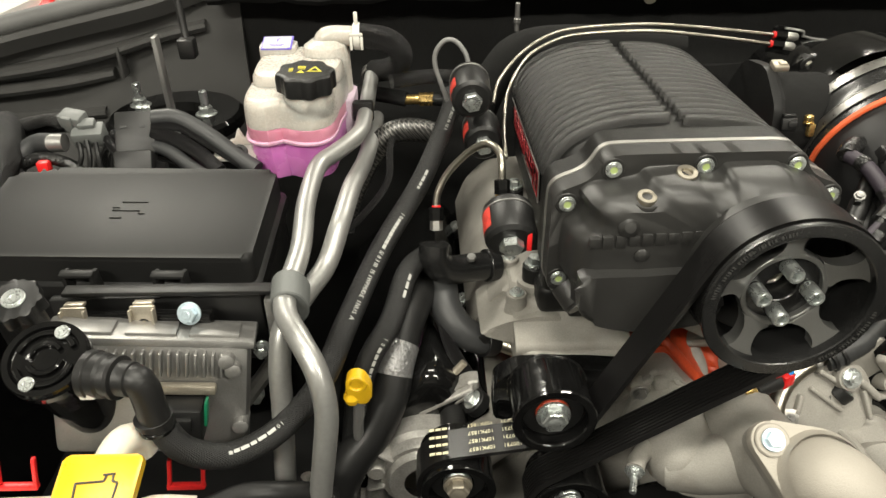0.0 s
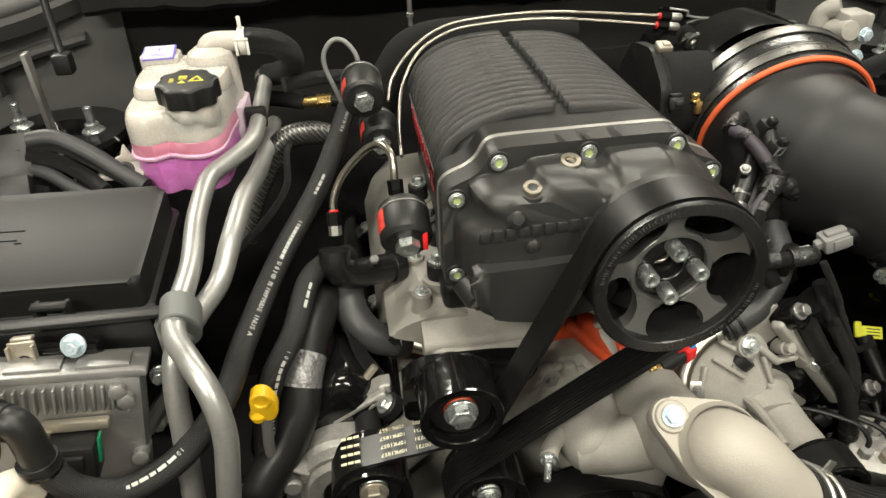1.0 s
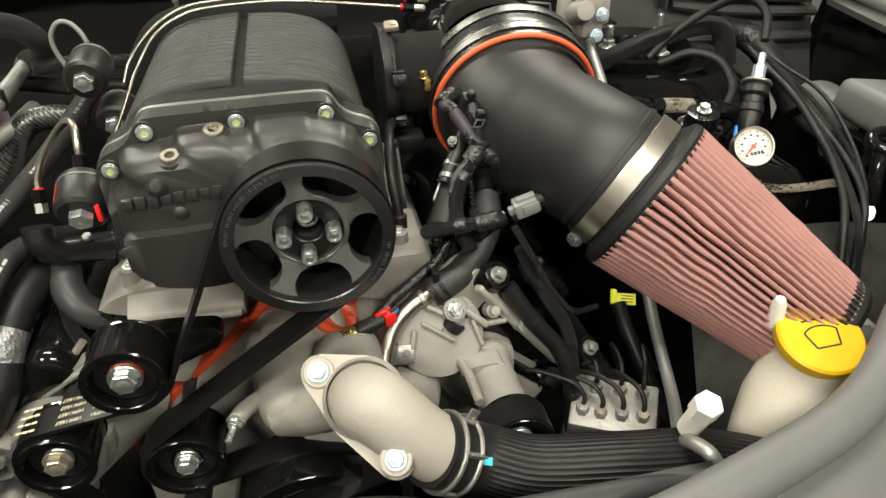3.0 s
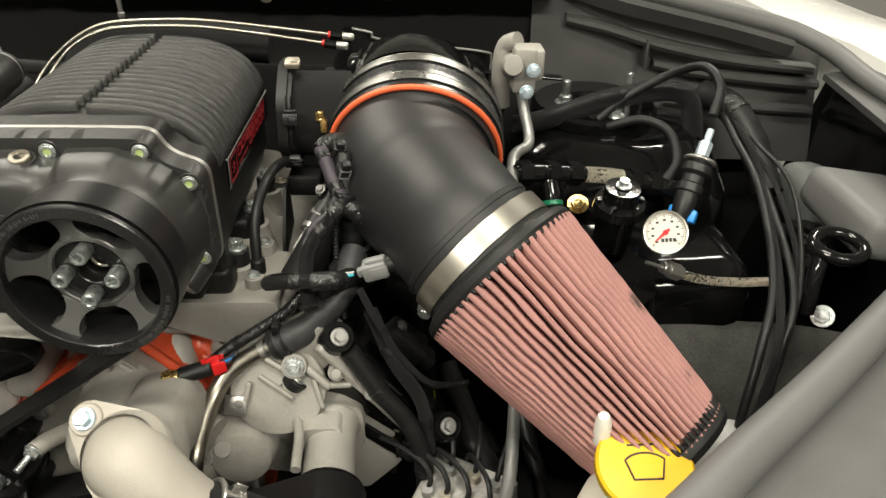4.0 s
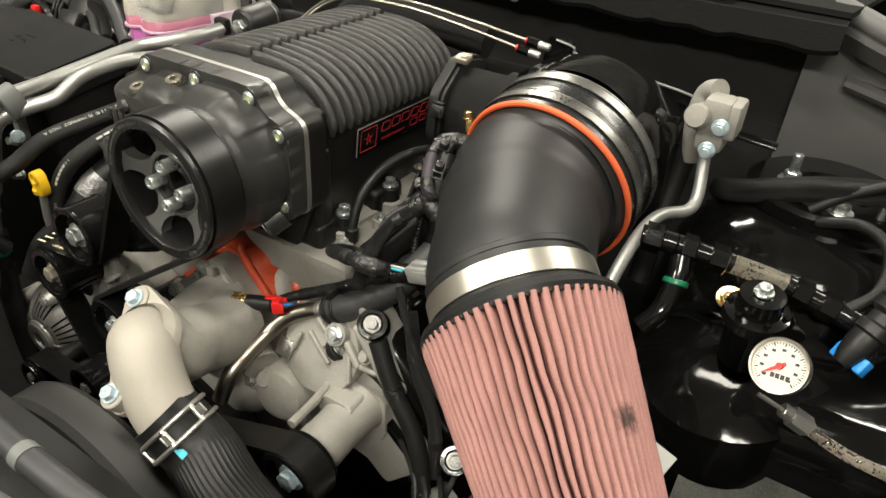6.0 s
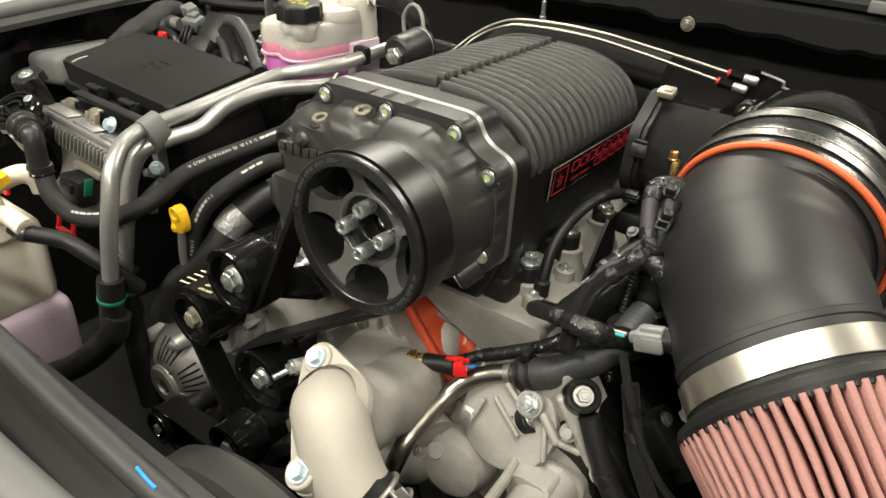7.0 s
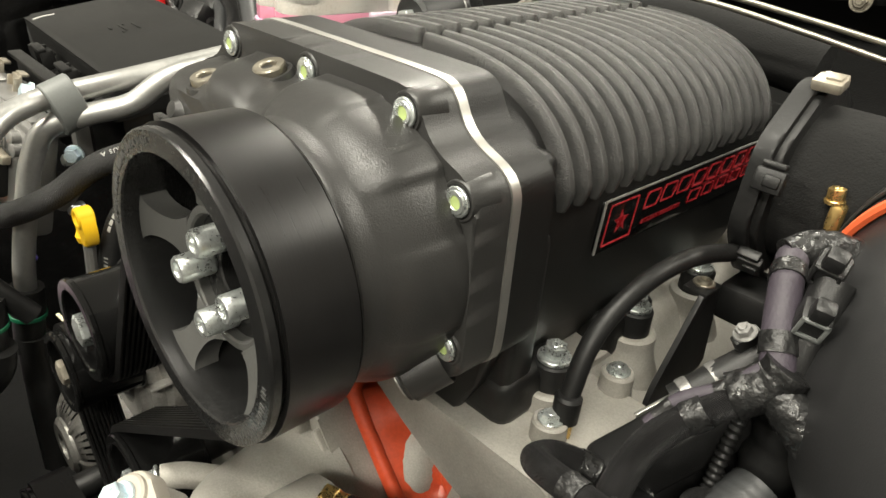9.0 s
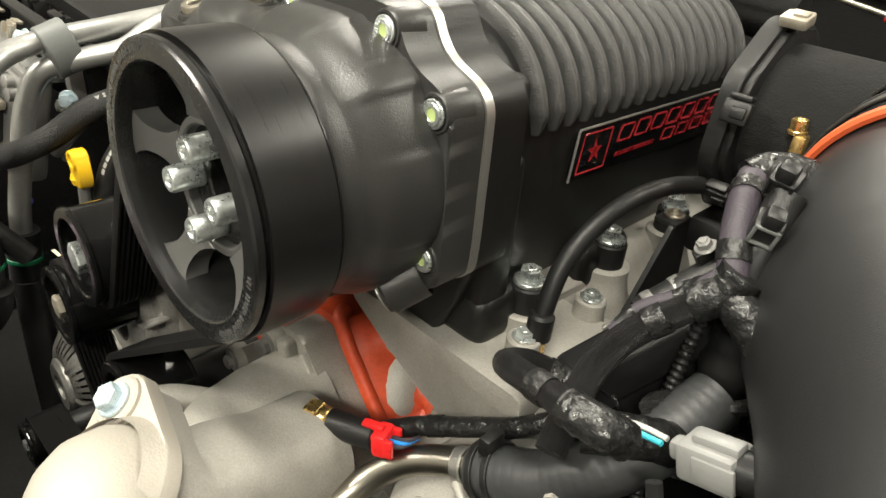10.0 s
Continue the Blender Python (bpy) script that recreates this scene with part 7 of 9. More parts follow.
lathe(b, [(0.008, -0.004), (0.0145, 0.0), (0.0152, 0.004), (0.0152, 0.014), (0.0135, 0.016), (0.0132, 0.022), (0.0120, 0.024), (0.0118, 0.034), (0.009, 0.036)], P0, w, 28)
tube(b, [P0 + w * 0.034, P1 + w * 0.004, (-0.3895, -0.1005, 0.997), (-0.388, -0.102, 0.978), (-0.387, -0.102, 0.965)], 0.0104, 20)
lathe(b, [(0.0105, -0.002), (0.0165, 0.0), (0.0165, 0.005), (0.0152, 0.006)], P0 + w * 0.002, w, 32)
lathe(b, [(0.0105, -0.001), (0.0148, 0.0), (0.0148, 0.003), (0.0120, 0.004)], P0 + w * 0.022, w, 32)
lathe(b, [(0.0100, 0.0), (0.0128, 0.001), (0.0128, 0.005), (0.0100, 0.006)], (-0.3895, -0.101, 0.974), (0.02, -0.02, -1), 28)
part("elbow_body", b, "plastic", el)
b = bm()
ring_solid(b, 0.0106, 0.0124, 0.0, 0.004, Vector((-0.3885, -0.101, 0.966)), (0.02, 0.0, -1), 28)
part("crimp_ring", b, "gloss", el, "gloss black crimp ring")
b = bm()
box(b, P0 + Vector((0.004, -0.0145, -0.004)), (0.010, 0.003, 0.010), bev=0.001)
part("release_tab", b, "whiteplastic", el, "off-white release tab")
H1 = [(-0.168, 0.30, 1.050), (-0.173, 0.257, 1.044), (-0.203, 0.162, 1.015), (-0.240, 0.080, 0.990), (-0.266, -0.004, 0.972), (-0.285, -0.042, 0.945), (-0.315, -0.072, 0.925), (-0.347, -0.094, 0.924), (-0.374, -0.102, 0.940), (-0.386, -0.101, 0.962), (-0.389, -0.101, 0.972)]
H2 = [(-0.185, 0.125, 0.955), (-0.205, 0.090, 0.970), (-0.219, 0.058, 0.974), (-0.232, 0.014, 0.958), (-0.250, -0.004, 0.934), (-0.262, -0.013, 0.902), (-0.268, -0.018, 0.865), (-0.276, -0.026, 0.80), (-0.28, -0.03, 0.74)]


def printed_hose(name, pts, r, label, words):
    """A woven rubber hose with words printed along its upper front side."""
    t = thing(name, label, "hose", Vector(pts[len(pts) // 2]) - Vector((0, 0, r)))
    b = bm()
    tube(b, pts, r, 20, 0.004, lambda s, a: 1.0 + 0.012 * math.sin(s * 900) * math.sin(9 * a))
    part("hose_body", b, "hose", t)
    line = spline(pts, 0.002)
    acc = [0.0]
    for p, q in zip(line, line[1:]):
        acc.append(acc[-1] + (q - p).length)
    for s0, word, size, ang, flip in words:
        s1 = s0
        for ch in word:
            if ch != " ":
                i = min(range(len(acc)), key=lambda k: abs(acc[k] - s1))
                i = max(1, min(len(line) - 2, i))
                w = (line[i + 1] - line[i - 1]).normalized()
                if flip:
                    w = -w
                nrm = Vector((math.sin(radians(ang)), -0.55, 0.75))
                nrm = (nrm - w * nrm.dot(w)).normalized()
                v = nrm.cross(w)
                if ch == "=":
                    g = bm()
                    box(g, Vector((0, 0, 0)), (size * 0.55, size * 0.55, 0.0003), None, 0)
                else:
                    g = text_mesh(ch, size)
                mm = Matrix((w, v, nrm)).transposed().to_4x4()
                mm.translation = line[i] + nrm * (r + 0.0002)
                bmesh.ops.transform(g, matrix=mm, verts=g.verts)
                part("printed_letter", g, "white", t)
            s1 += size * (0.34 if ch == " " else 0.62) * (-1 if flip else 1)
    return t


printed_hose("coolant_hose", H1, 0.0098, "woven black rubber coolant hose with white print along it",
             [(0.145, "=========", 0.0046, 20, False), (0.205, "10 ============ 5/8 300 PSI WP MADE IN USA", 0.0054, 25, False), (0.47, "=========", 0.0046, -5, True), (0.425, "10 =====", 0.0048, -5, False), (0.045, "WP MADE IN USA", 0.0048, 25, False)])
printed_hose("coolant_hose", H2, 0.0098, "woven black rubber coolant hose beside the yellow dipstick",
             [(0.085, "=========", 0.0046, 35, False), (0.143, "10 ==========", 0.0048, 40, False), (0.205, "5/8 300 PSI WP MADE", 0.0046, 45, False)])
lh = thing("lower_coolant_hose", "thick black hose wrapped with grey tape", "hose", (-0.24, 0.0, 0.80))
TH = [(-0.200, 0.10, 0.945), (-0.216, 0.055, 0.938), (-0.229, 0.020, 0.918), (-0.236, -0.004, 0.890), (-0.250, -0.020, 0.865), (-0.272, -0.036, 0.842), (-0.29, -0.05, 0.80)]
b = bm()
tube(b, TH, 0.0165, 22, 0.004)
part("hose_body", b, "rubber", lh)
b = bm()
tube(b, [(-0.2265, 0.0265, 0.922), (-0.2305, 0.016, 0.914), (-0.2335, 0.007, 0.904)], 0.0176, 24, 0.003, lambda s, a: 1 + 0.010 * math.sin(5 * a + s * 300))
part("tape_wrap", b, "silvertape", lh, "crinkled grey tape")
dip = thing("dipstick", "yellow plastic dipstick handle on a thin tube", "dipstick", (-0.262, -0.030, 0.80))
b = bm()
MDP = Matrix.Translation(Vector((-0.258, -0.031, 0.927))) @ Matrix.Rotation(radians(-12), 4, "Y") @ XZ
paddle = [(0.0098 * math.cos(2 * math.pi * k / 32), 0.0160 * math.sin(2 * math.pi * k / 32)) for k in range(32)]
prism(b, paddle, MDP, -0.005, 0.005, 0.0022, 3)
ring_solid(b, 0.0045, 0.0085, -0.0062, 0.0062, Vector((-0.2595, -0.031, 0.934)), FRONT, 24, 0.001)
lathe(b, [(0, 0.0), (0.006, 0.001), (0.0072, 0.006), (0.005, 0.012)], Vector((-0.2645, -0.031, 0.911)), UP, 20)
part("pull_ring", b, "yellow", dip)
b = bm()
tube(b, [(-0.259, -0.031, 0.915), (-0.262, -0.030, 0.86), (-0.25, -0.01, 0.78), (-0.22, 0.02, 0.66)], 0.0045, 10, 0.01)
part("tube", b, "gunmetal", dip)

# ---- two aluminium pipes in a shared grey clamp ----
PA = [(-0.260, 0.372, 1.0515), (-0.2615, 0.290, 1.047), (-0.2630, 0.232, 1.043), (-0.2680, 0.206, 1.042), (-0.284, 0.178, 1.039), (-0.298, 0.160, 1.036), (-0.303, 0.138, 1.033), (-0.305, 0.090, 1.027), (-0.302, 0.03, 1.021), (-0.306, -0.02, 1.015), (-0.304, -0.042, 1.011), (-0.292, -0.064, 1.006), (-0.279, -0.083, 0.992), (-0.274, -0.093, 0.965), (-0.278, -0.099, 0.93), (-0.284, -0.102, 0.892), (-0.288, -0.104, 0.865)]
PB = [(-0.255, 0.33, 1.012), (-0.257, 0.25, 1.018), (-0.260, 0.175, 1.026), (-0.266, 0.110, 1.034), (-0.272, 0.056, 1.028), (-0.282, 0.026, 1.008), (-0.296, -0.002, 1.000), (-0.310, -0.030, 0.990), (-0.314, -0.045, 0.965), (-0.315, -0.055, 0.93), (-0.318, -0.066, 0.88), (-0.320, -0.070, 0.845)]
for pts, tint in ((PA, "straight"), (PB, "cranked")):
    t = thing("coolant_pipe", "bare bent aluminium coolant pipe with weld marks" if tint == "straight" else "bare cranked aluminium coolant pipe behind its neighbour", "pipe", Vector(pts[-1]), "aluminium pipes")
    b = bm()
    tube(b, pts, 0.0085, 24, 0.004, lambda s, a: 1.0 + 0.008 * math.sin(3 * a + s * 60))
    part("pipe", b, "alu", t)
    e = Vector(pts[-1])
    w = (Vector(pts[-1]) - Vector(pts[-2])).normalized()
    b = bm()
    lathe(b, [(0.0088, -0.012), (0.0135, -0.012), (0.014, -0.008), (0.014, 0.012), (0.0125, 0.014), (0.0125, 0.05), (0, 0.05)], e, w, 28)
    sleeve = part("end_connector", b, "plastic", t, "black plastic hose connector")
    b = bm()
    ring_solid(b, 0.0138, 0.0146, 0.012, 0.016, e, w, 28, 0.0003)
    part("green_ring", b, "green", sleeve, "green seal ring")
    b = bm()
    dab = axis_pose(e, w)
    tube(b, [dab @ Vector((0.0085 * math.cos(radians(q)), 0.0085 * math.sin(radians(q)), -0.055 + 0.00006 * q)) for q in ((200, 215, 230, 245, 258) if tint == "straight" else (250, 262, 275))], 0.0016, 6)
    part("paint_dab", b, "green" if tint == "straight" else "purple", t)
b = bm()
tube(b, [(-0.288, -0.104, 0.83), (-0.296, -0.112, 0.80), (-0.33, -0.14, 0.76), (-0.38, -0.17, 0.73)], 0.0145, 18)
solo("connector_hose", b, "rubber", "black rubber hose below the pipe connector", "hose")
b = bm()
tube(b, [(-0.320, -0.072, 0.81), (-0.318, -0.075, 0.76), (-0.30, -0.08, 0.68)], 0.0135, 18)
solo("connector_hose", b, "rubber", "black rubber hose dropping from the pipe connector", "hose")
cl = thing("pipe_clamp", "grey plastic clamp round both aluminium pipes", "clamp", (-0.306, -0.018, 0.98))
b = bm()
mcl = axis_pose(Vector((-0.305, -0.016, 1.007)), (0.05, -0.93, -0.30))
rings = []
for h in (-0.011, -0.010, 0.010, 0.011):
    row = []
    for k in range(40):
        a = 2 * math.pi * k / 40
        rx, ry = (0.0145, 0.0215) if abs(h) < 0.0105 else (0.0135, 0.0205)
        row.append(b.verts.new(mcl @ Vector((rx * math.cos(a), ry * math.sin(a), h))))
    rings.append(row)
for p, q in zip(rings, rings[1:]):
    for k in range(40):
        b.faces.new((p[k], p[(k + 1) % 40], q[(k + 1) % 40], q[k]))
b.faces.new(rings[0][::-1])
b.faces.new(rings[-1])
part("collar", b, "clampgrey", cl)
b = bm()
box(b, Vector((-0.322, -0.004, 0.975)), (0.012, 0.012, 0.05), bev=0.002)
part("stay", b, "gunmetal", cl)
bolt_part(cl, (-0.318, -0.012, 0.962), (0.7, -0.7, 0.1), 0.006, 0.008, 0.008, "bluezinc")

# ---- degas tank ----
tk = thing("coolant_tank", "milky plastic coolant tank part full of pink coolant", "coolant tank", (-0.32, 0.23, 0.95))
PLAN = smooth_outline([(-0.375, 0.208), (-0.367, 0.188), (-0.350, 0.181), (-0.337, 0.188), (-0.323, 0.181), (-0.306, 0.179), (-0.293, 0.188), (-0.287, 0.205), (-0.285, 0.235), (-0.281, 0.262), (-0.281, 0.290), (-0.287, 0.318), (-0.310, 0.326), (-0.345, 0.326), (-0.370, 0.312), (-0.374, 0.280), (-0.376, 0.245)], 0.005)
XY = Matrix.Identity(4)


def loft(bm_, ol, levels, c):
    """Stacks scaled copies of an outline: (scale, height) from below upwards, closed at the top."""
    rows_ = [[bm_.verts.new((c[0] + (x - c[0]) * k, c[1] + (y - c[1]) * k, h)) for x, y in ol] for k, h in levels]
    for p, q in zip(rows_, rows_[1:]):
        for i in range(len(ol)):
            bm_.faces.new((p[i], p[(i + 1) % len(ol)], q[(i + 1) % len(ol)], q[i]))
    bm_.faces.new(rows_[-1])
    bm_.faces.new(rows_[0][::-1])


PLAN = [(p[0], p[1]) for p in PLAN]
b = bm()
loft(b, PLAN, [(1.0, 1.0600), (1.0, 1.073), (0.988, 1.0795), (0.962, 1.0840), (0.92, 1.0865), (0.86, 1.0875)], (-0.32, 0.248))
REAR = [(p[0], p[1]) for p in smooth_outline([(-0.370, 0.235), (-0.345, 0.222), (-0.315, 0.228), (-0.292, 0.230), (-0.283, 0.255), (-0.282, 0.292), (-0.288, 0.316), (-0.315, 0.324), (-0.350, 0.322), (-0.370, 0.305)], 0.006)]
loft(b, REAR, [(1.0, 1.062), (0.995, 1.086), (0.975, 1.094), (0.93, 1.0985), (0.85, 1.1005), (0.7, 1.101)], (-0.32, 0.275))
prism(b, rounded([(-0.372, 0.289), (-0.334, 0.289), (-0.334, 0.321), (-0.372, 0.321)], 0.008), XY, 1.08, 1.1075, 0.003, 3)
lathe(b, [(0.026, 0.06), (0.0255, 0.100), (0.022, 0.109), (0.014, 0.1145), (0, 0.116)], Vector((-0.302, 0.294, 1.0)), UP, 36)
lathe(b, [(0.0235, 0.070), (0.0240, 0.082), (0.0238, 0.088), (0.0225, 0.090), (0.020, 0.0905)], Vector((-0.311, 0.203, 1.0)), UP, 36)
part("upper_shell", b, "tank", tk, "milky white empty upper shell")
for nm, z0, z1, k, mt, lb in (("coolant_band", 1.0480, 1.0605, 1.002, "tankrose", "rose coolant level above the seam"), ("seam_flange", 1.0442, 1.0480, 1.032, "tankpale", "pale pink moulded seam flange"), ("lower_shell", 1.006, 1.0435, 0.965, "tankpink", "pink coolant in the lower shell")):
    b = bm()
    loft(b, PLAN, [(k * (0.92 if nm == "lower_shell" else 0.99), z0), (k, z0 + 0.002 if nm != "lower_shell" else z0 + 0.02), (k, z1 - 0.001), (k * 0.99, z1)], (-0.32, 0.248))
    part(nm, b, mt, tk, lb)
b = bm()
prism(b, rounded([(-0.290, 0.252), (-0.274, 0.262), (-0.272, 0.308), (-0.290, 0.314)], 0.007), XY, 1.012, 1.060, 0.006, 3)
part("rear_chamber", b, "lilac", tk, "lilac tinted rear chamber")
b = bm()
prism(b, rounded([(-0.412, 0.190), (-0.366, 0.184), (-0.366, 0.235), (-0.400, 0.240)], 0.008), XY, 1.026, 1.030, 0.001)
prism(b, rounded([(-0.408, 1.028), (-0.368, 1.028), (-0.368, 1.046), (-0.378, 1.046), (-0.383, 1.036), (-0.388, 1.048), (-0.393, 1.036)], 0.002), XZ, -0.222, -0.218, 0.001)
part("mount_tab", b, "tank", tk)
CAPC, CAPD = Vector((-0.311, 0.203, 1.093)), Vector((0.02, -0.08, 1)).normalized()
b = bm()
lathe(b, [(0.022, -0.012), (0.0225, 0.002)], CAPC, CAPD, 36)
part("neck", b, "tank", tk)
b = bm()
NL = 8
rows = []
for h, rr in ((0.0, 0.0255), (0.001, 0.0266), (0.014, 0.0266), (0.0175, 0.0258), (0.0187, 0.0240), (0.0190, 0.021)):
    row = []
    for k in range(120):
        a = 2 * math.pi * k / 120
        lob = 1 + 0.075 * max(-0.55, math.cos(NL * a))
        row.append(b.verts.new(axis_pose(CAPC, CAPD) @ Vector((rr * lob * math.cos(a), rr * lob * math.sin(a), h))))
    rows.append(row)
for p, q in zip(rows, rows[1:]):
    for k in range(120):
        b.faces.new((p[k], p[(k + 1) % 120], q[(k + 1) % 120], q[k]))
b.faces.new(rows[-1])
b.faces.new(rows[0][::-1])
cap = part("cap", b, "plastic", tk, "black lobed cap with yellow warning print")
mc = axis_pose(CAPC, CAPD)
tw = mc.to_3x3().inverted() @ Vector((1, 0, 0))
mc = mc @ Matrix.Rotation(math.atan2(tw.y, tw.x), 4, "Z")
for ol in ([(0.002, -0.004), (0.016, -0.004), (0.009, 0.008)], [(-0.007, -0.007), (0.0, -0.007), (-0.0035, -0.001)]):
    b = bm()
    prism(b, ol, mc, 0.0188, 0.0193)
    part("warning_mark", b, "yellowprint", cap)
b = bm()
prism(b, [(0.0055, -0.0025), (0.0125, -0.0025), (0.009, 0.0045)], mc, 0.0192, 0.0195)
part("mark_inset", b, "plastic", cap)
b = bm()
for dx, dy, sx, sy in ((-0.0035, 0.005, 0.007, 0.0012), (-0.0035, 0.008, 0.007, 0.0012), (-0.0066, 0.0065, 0.0012, 0.0045), (-0.0004, 0.0065, 0.0012, 0.0045), (-0.0035, 0.002, 0.007, 0.0010), (-0.013, 0.0, 0.004, 0.0014), (-0.013, -0.003, 0.004, 0.0014), (-0.013, 0.003, 0.004, 0.0014)):
    box(b, Vector((dx, dy, 0.0191)), (sx, sy, 0.0004), mc, 0)
part("warning_lines", b, "yellowprint", cap)
b = bm()
MLb = pose(-0.353, 0.301, 1.1095, 14, 0, 0)
box(b, Vector((0, 0, 0)), (0.032, 0.026, 0.0014), MLb, 0.0004)
lab = part("label", b, "purple", tk, "white label with a purple border")
b = bm()
box(b, Vector((0, 0, 0.0008)), (0.0286, 0.0226, 0.0008), MLb, 0)
part("label_face", b, "white", lab)
b = bm()
for dx, dy, sx, sy in ((0.0, 0.004, 0.002, 0.006), (0.001, 0.0062, 0.004, 0.0016), (0, -0.005, 0.016, 0.0010), (0, -0.0075, 0.012, 0.0009)):
    box(b, Vector((dx, dy, 0.0013)), (sx, sy, 0.0003), MLb, 0)
part("label_print", b, "purple", lab)
b = bm()
tube(b, [(-0.305, 0.296, 1.095), (-0.304, 0.296, 1.111), (-0.296, 0.297, 1.117), (-0.272, 0.298, 1.116), (-0.262, 0.298, 1.1155)], 0.0105, 20)
part("outlet", b, "tank", tk)
ov = thing("overflow_hose", "black woven hose with a pale spring clamp on the tank", "hose", (-0.24, 0.32, 1.04))
b = bm()
tube(b, [(-0.272, 0.298, 1.116), (-0.255, 0.299, 1.115), (-0.236, 0.304, 1.109), (-0.224, 0.316, 1.094), (-0.226, 0.335, 1.074), (-0.242, 0.358, 1.060), (-0.258, 0.372, 1.054)], 0.0128, 22)
part("hose_body", b, "loom", ov)
b = bm()
ring_solid(b, 0.0129, 0.0139, -0.0035, 0.0035, Vector((-0.268, 0.298, 1.116)), RIGHT, 28, 0.0004)
box(b, Vector((-0.268, 0.294, 1.135)), (0.004, 0.003, 0.014), bev=0.0012)
for q in (-0.0055, 0.0055):
    box(b, Vector((-0.268 + q, 0.2845, 1.112)), (0.003, 0.002, 0.014), bev=0.0008)
box(b, Vector((-0.268, 0.2850, 1.121)), (0.014, 0.002, 0.003), bev=0.0008)
part("spring_clamp", b, "whiteplastic", ov, "pale spring clamp")
b = bm()
box(b, Vector((-0.264, 0.262, 1.047)), (0.022, 0.012, 0.022), bev=0.003)
solo("pipe_clip", b, "plastic", "black plastic clip on the aluminium pipe", "clip")
b = bm()
ring_solid(b, 0.0088, 0.0105, -0.008, 0.004, Vector((-0.262, 0.372, 1.0515)), (0, 1, 0.2), 24)
solo("pipe_ferrule", b, "machined", "bright ferrule on the pipe end", "ferrule")

# ---- solenoids and stainless jumper line ----
def solenoid(front, axis, r, length, label, sticker_side=-1, pip=False):
    f, a = Vector(front), Vector(axis).normalized()
    t = thing("nitrous_solenoid", label, "solenoid", f + a * length * 0.5 - Vector((0, 0, r)), "solenoids")
    b = bm()
    lathe(b, [(0.006, -0.001), (r * 0.84, 0.0), (r * 0.98, 0.003), (r, 0.006), (r, length - 0.010), (r * 0.97, length - 0.008), (r * 0.97, length - 0.003), (r * 0.85, length), (0, length)], f, a, 44)
    part("coil_case", b, "plastic", t)
    b = bm()
    ring_solid(b, r * 0.9, r * 1.02, length - 0.009, length - 0.0075, f, a, 44, 0.0003)
    part("seam_ring", b, "gunmetal", t)
    hexhead_b = bm()
    hexhead(hexhead_b, 0.0098, 0.007, f - a * 0.0005, -a, 0.0, 0.2)
    part("nut", hexhead_b, "zinc", t)
    b = bm()
    q = axis_pose(f, a).to_3x3().inverted() @ Vector((-0.9, 0, 0.25))
    mid_a = math.atan2(q.y, q.x)
    lathe(b, [(r * 1.004, 0.008), (r * 1.012, 0.009), (r * 1.012, 0.026), (r * 1.004, 0.027)], f, a, 10, mid_a - 0.45, mid_a + 0.45, 0)
    part("sticker", b, "redsolenoid", t, "red and white sticker")
    if pip:
        b = bm()
        box(b, f + Vector((0.014, -0.002, 0.002)), (0.004, 0.004, 0.016), bev=0.001)
        part("marker", b, "red", t, "red marker")
    return t


solenoid((-0.153, 0.196, 1.080), (0.0, 0.96, 0.10), 0.0200, 0.050, "black solenoid with a silver hex nut and red sticker")
solenoid((-0.140, 0.206, 1.030), (0.0, 0.96, 0.10), 0.0195, 0.045, "black solenoid half hidden under its neighbour")
solenoid((-0.134, 0.018, 1.029), (0.0, 0.90, 0.36), 0.0208, 0.036, "black solenoid with a red marker beside the supercharger", pip=True)
js = thing("jumper_line", "bent stainless jumper line with black flare nuts", "pipe", (-0.165, 0.09, 1.0))
b = bm()
tube(b, [(-0.137, 0.066, 1.050), (-0.137, 0.070, 1.066), (-0.138, 0.080, 1.077), (-0.146, 0.096, 1.079), (-0.160, 0.108, 1.068), (-0.180, 0.112, 1.045), (-0.190, 0.106, 1.026), (-0.191, 0.099, 1.012)], 0.0032, 14)
part("line", b, "stainless", js)
for p, q, col in (((-0.137, 0.058, 1.038), (-0.137, 0.068, 1.062), "gloss"), ((-0.1915, 0.092, 0.998), (-0.191, 0.100, 1.016), "gloss")):
    p, q = Vector(p), Vector(q)
    b = bm()
    w = (q - p).normalized()
    hexhead(b, 0.0065, 0.012, p.lerp(q, 0.45), w)
    part("flare_nut", b, "gloss", js)
    b = bm()
    hexhead(b, 0.0058, 0.012, p, w)
    part("union", b, "brass" if p.x > -0.15 else "machined", js)
b = bm()
lathe(b, [(0.0034, 0), (0.0042, 0.0005), (0.0042, 0.004), (0.0034, 0.0045)], Vector((-0.191, 0.100, 1.014)), (0, 0.4, 0.9), 16)
part("collar", b, "red", js, "red collar")
bl = thing("billet_fitting", "black billet distribution fitting under the jumper line", "fitting", (-0.17, 0.09, 0.94))
b = bm()
tube(b, [(-0.194, 0.078, 0.992), (-0.194, 0.074, 0.978), (-0.184, 0.078, 0.964), (-0.160, 0.094, 0.955), (-0.140, 0.104, 0.950)], 0.0135, 20)
part("body", b, "anod", bl)
b = bm()
disc_solid(b, 0.0158, 0.0, 0.012, Vector((-0.146, 0.101, 0.952)), (0.9, 0.4, -0.2), 28)
part("end_collar", b, "anod", bl)
bolt_part(bl, (-0.160, 0.086, 0.970), (0, -0.3, 0.95), 0.0045, 0.004, 0.0, "gunmetal")
cb = thing("clear_breather_loop", "looped clear breather tube behind the solenoid", "tube", (-0.17, 0.25, 1.05))
b = bm()
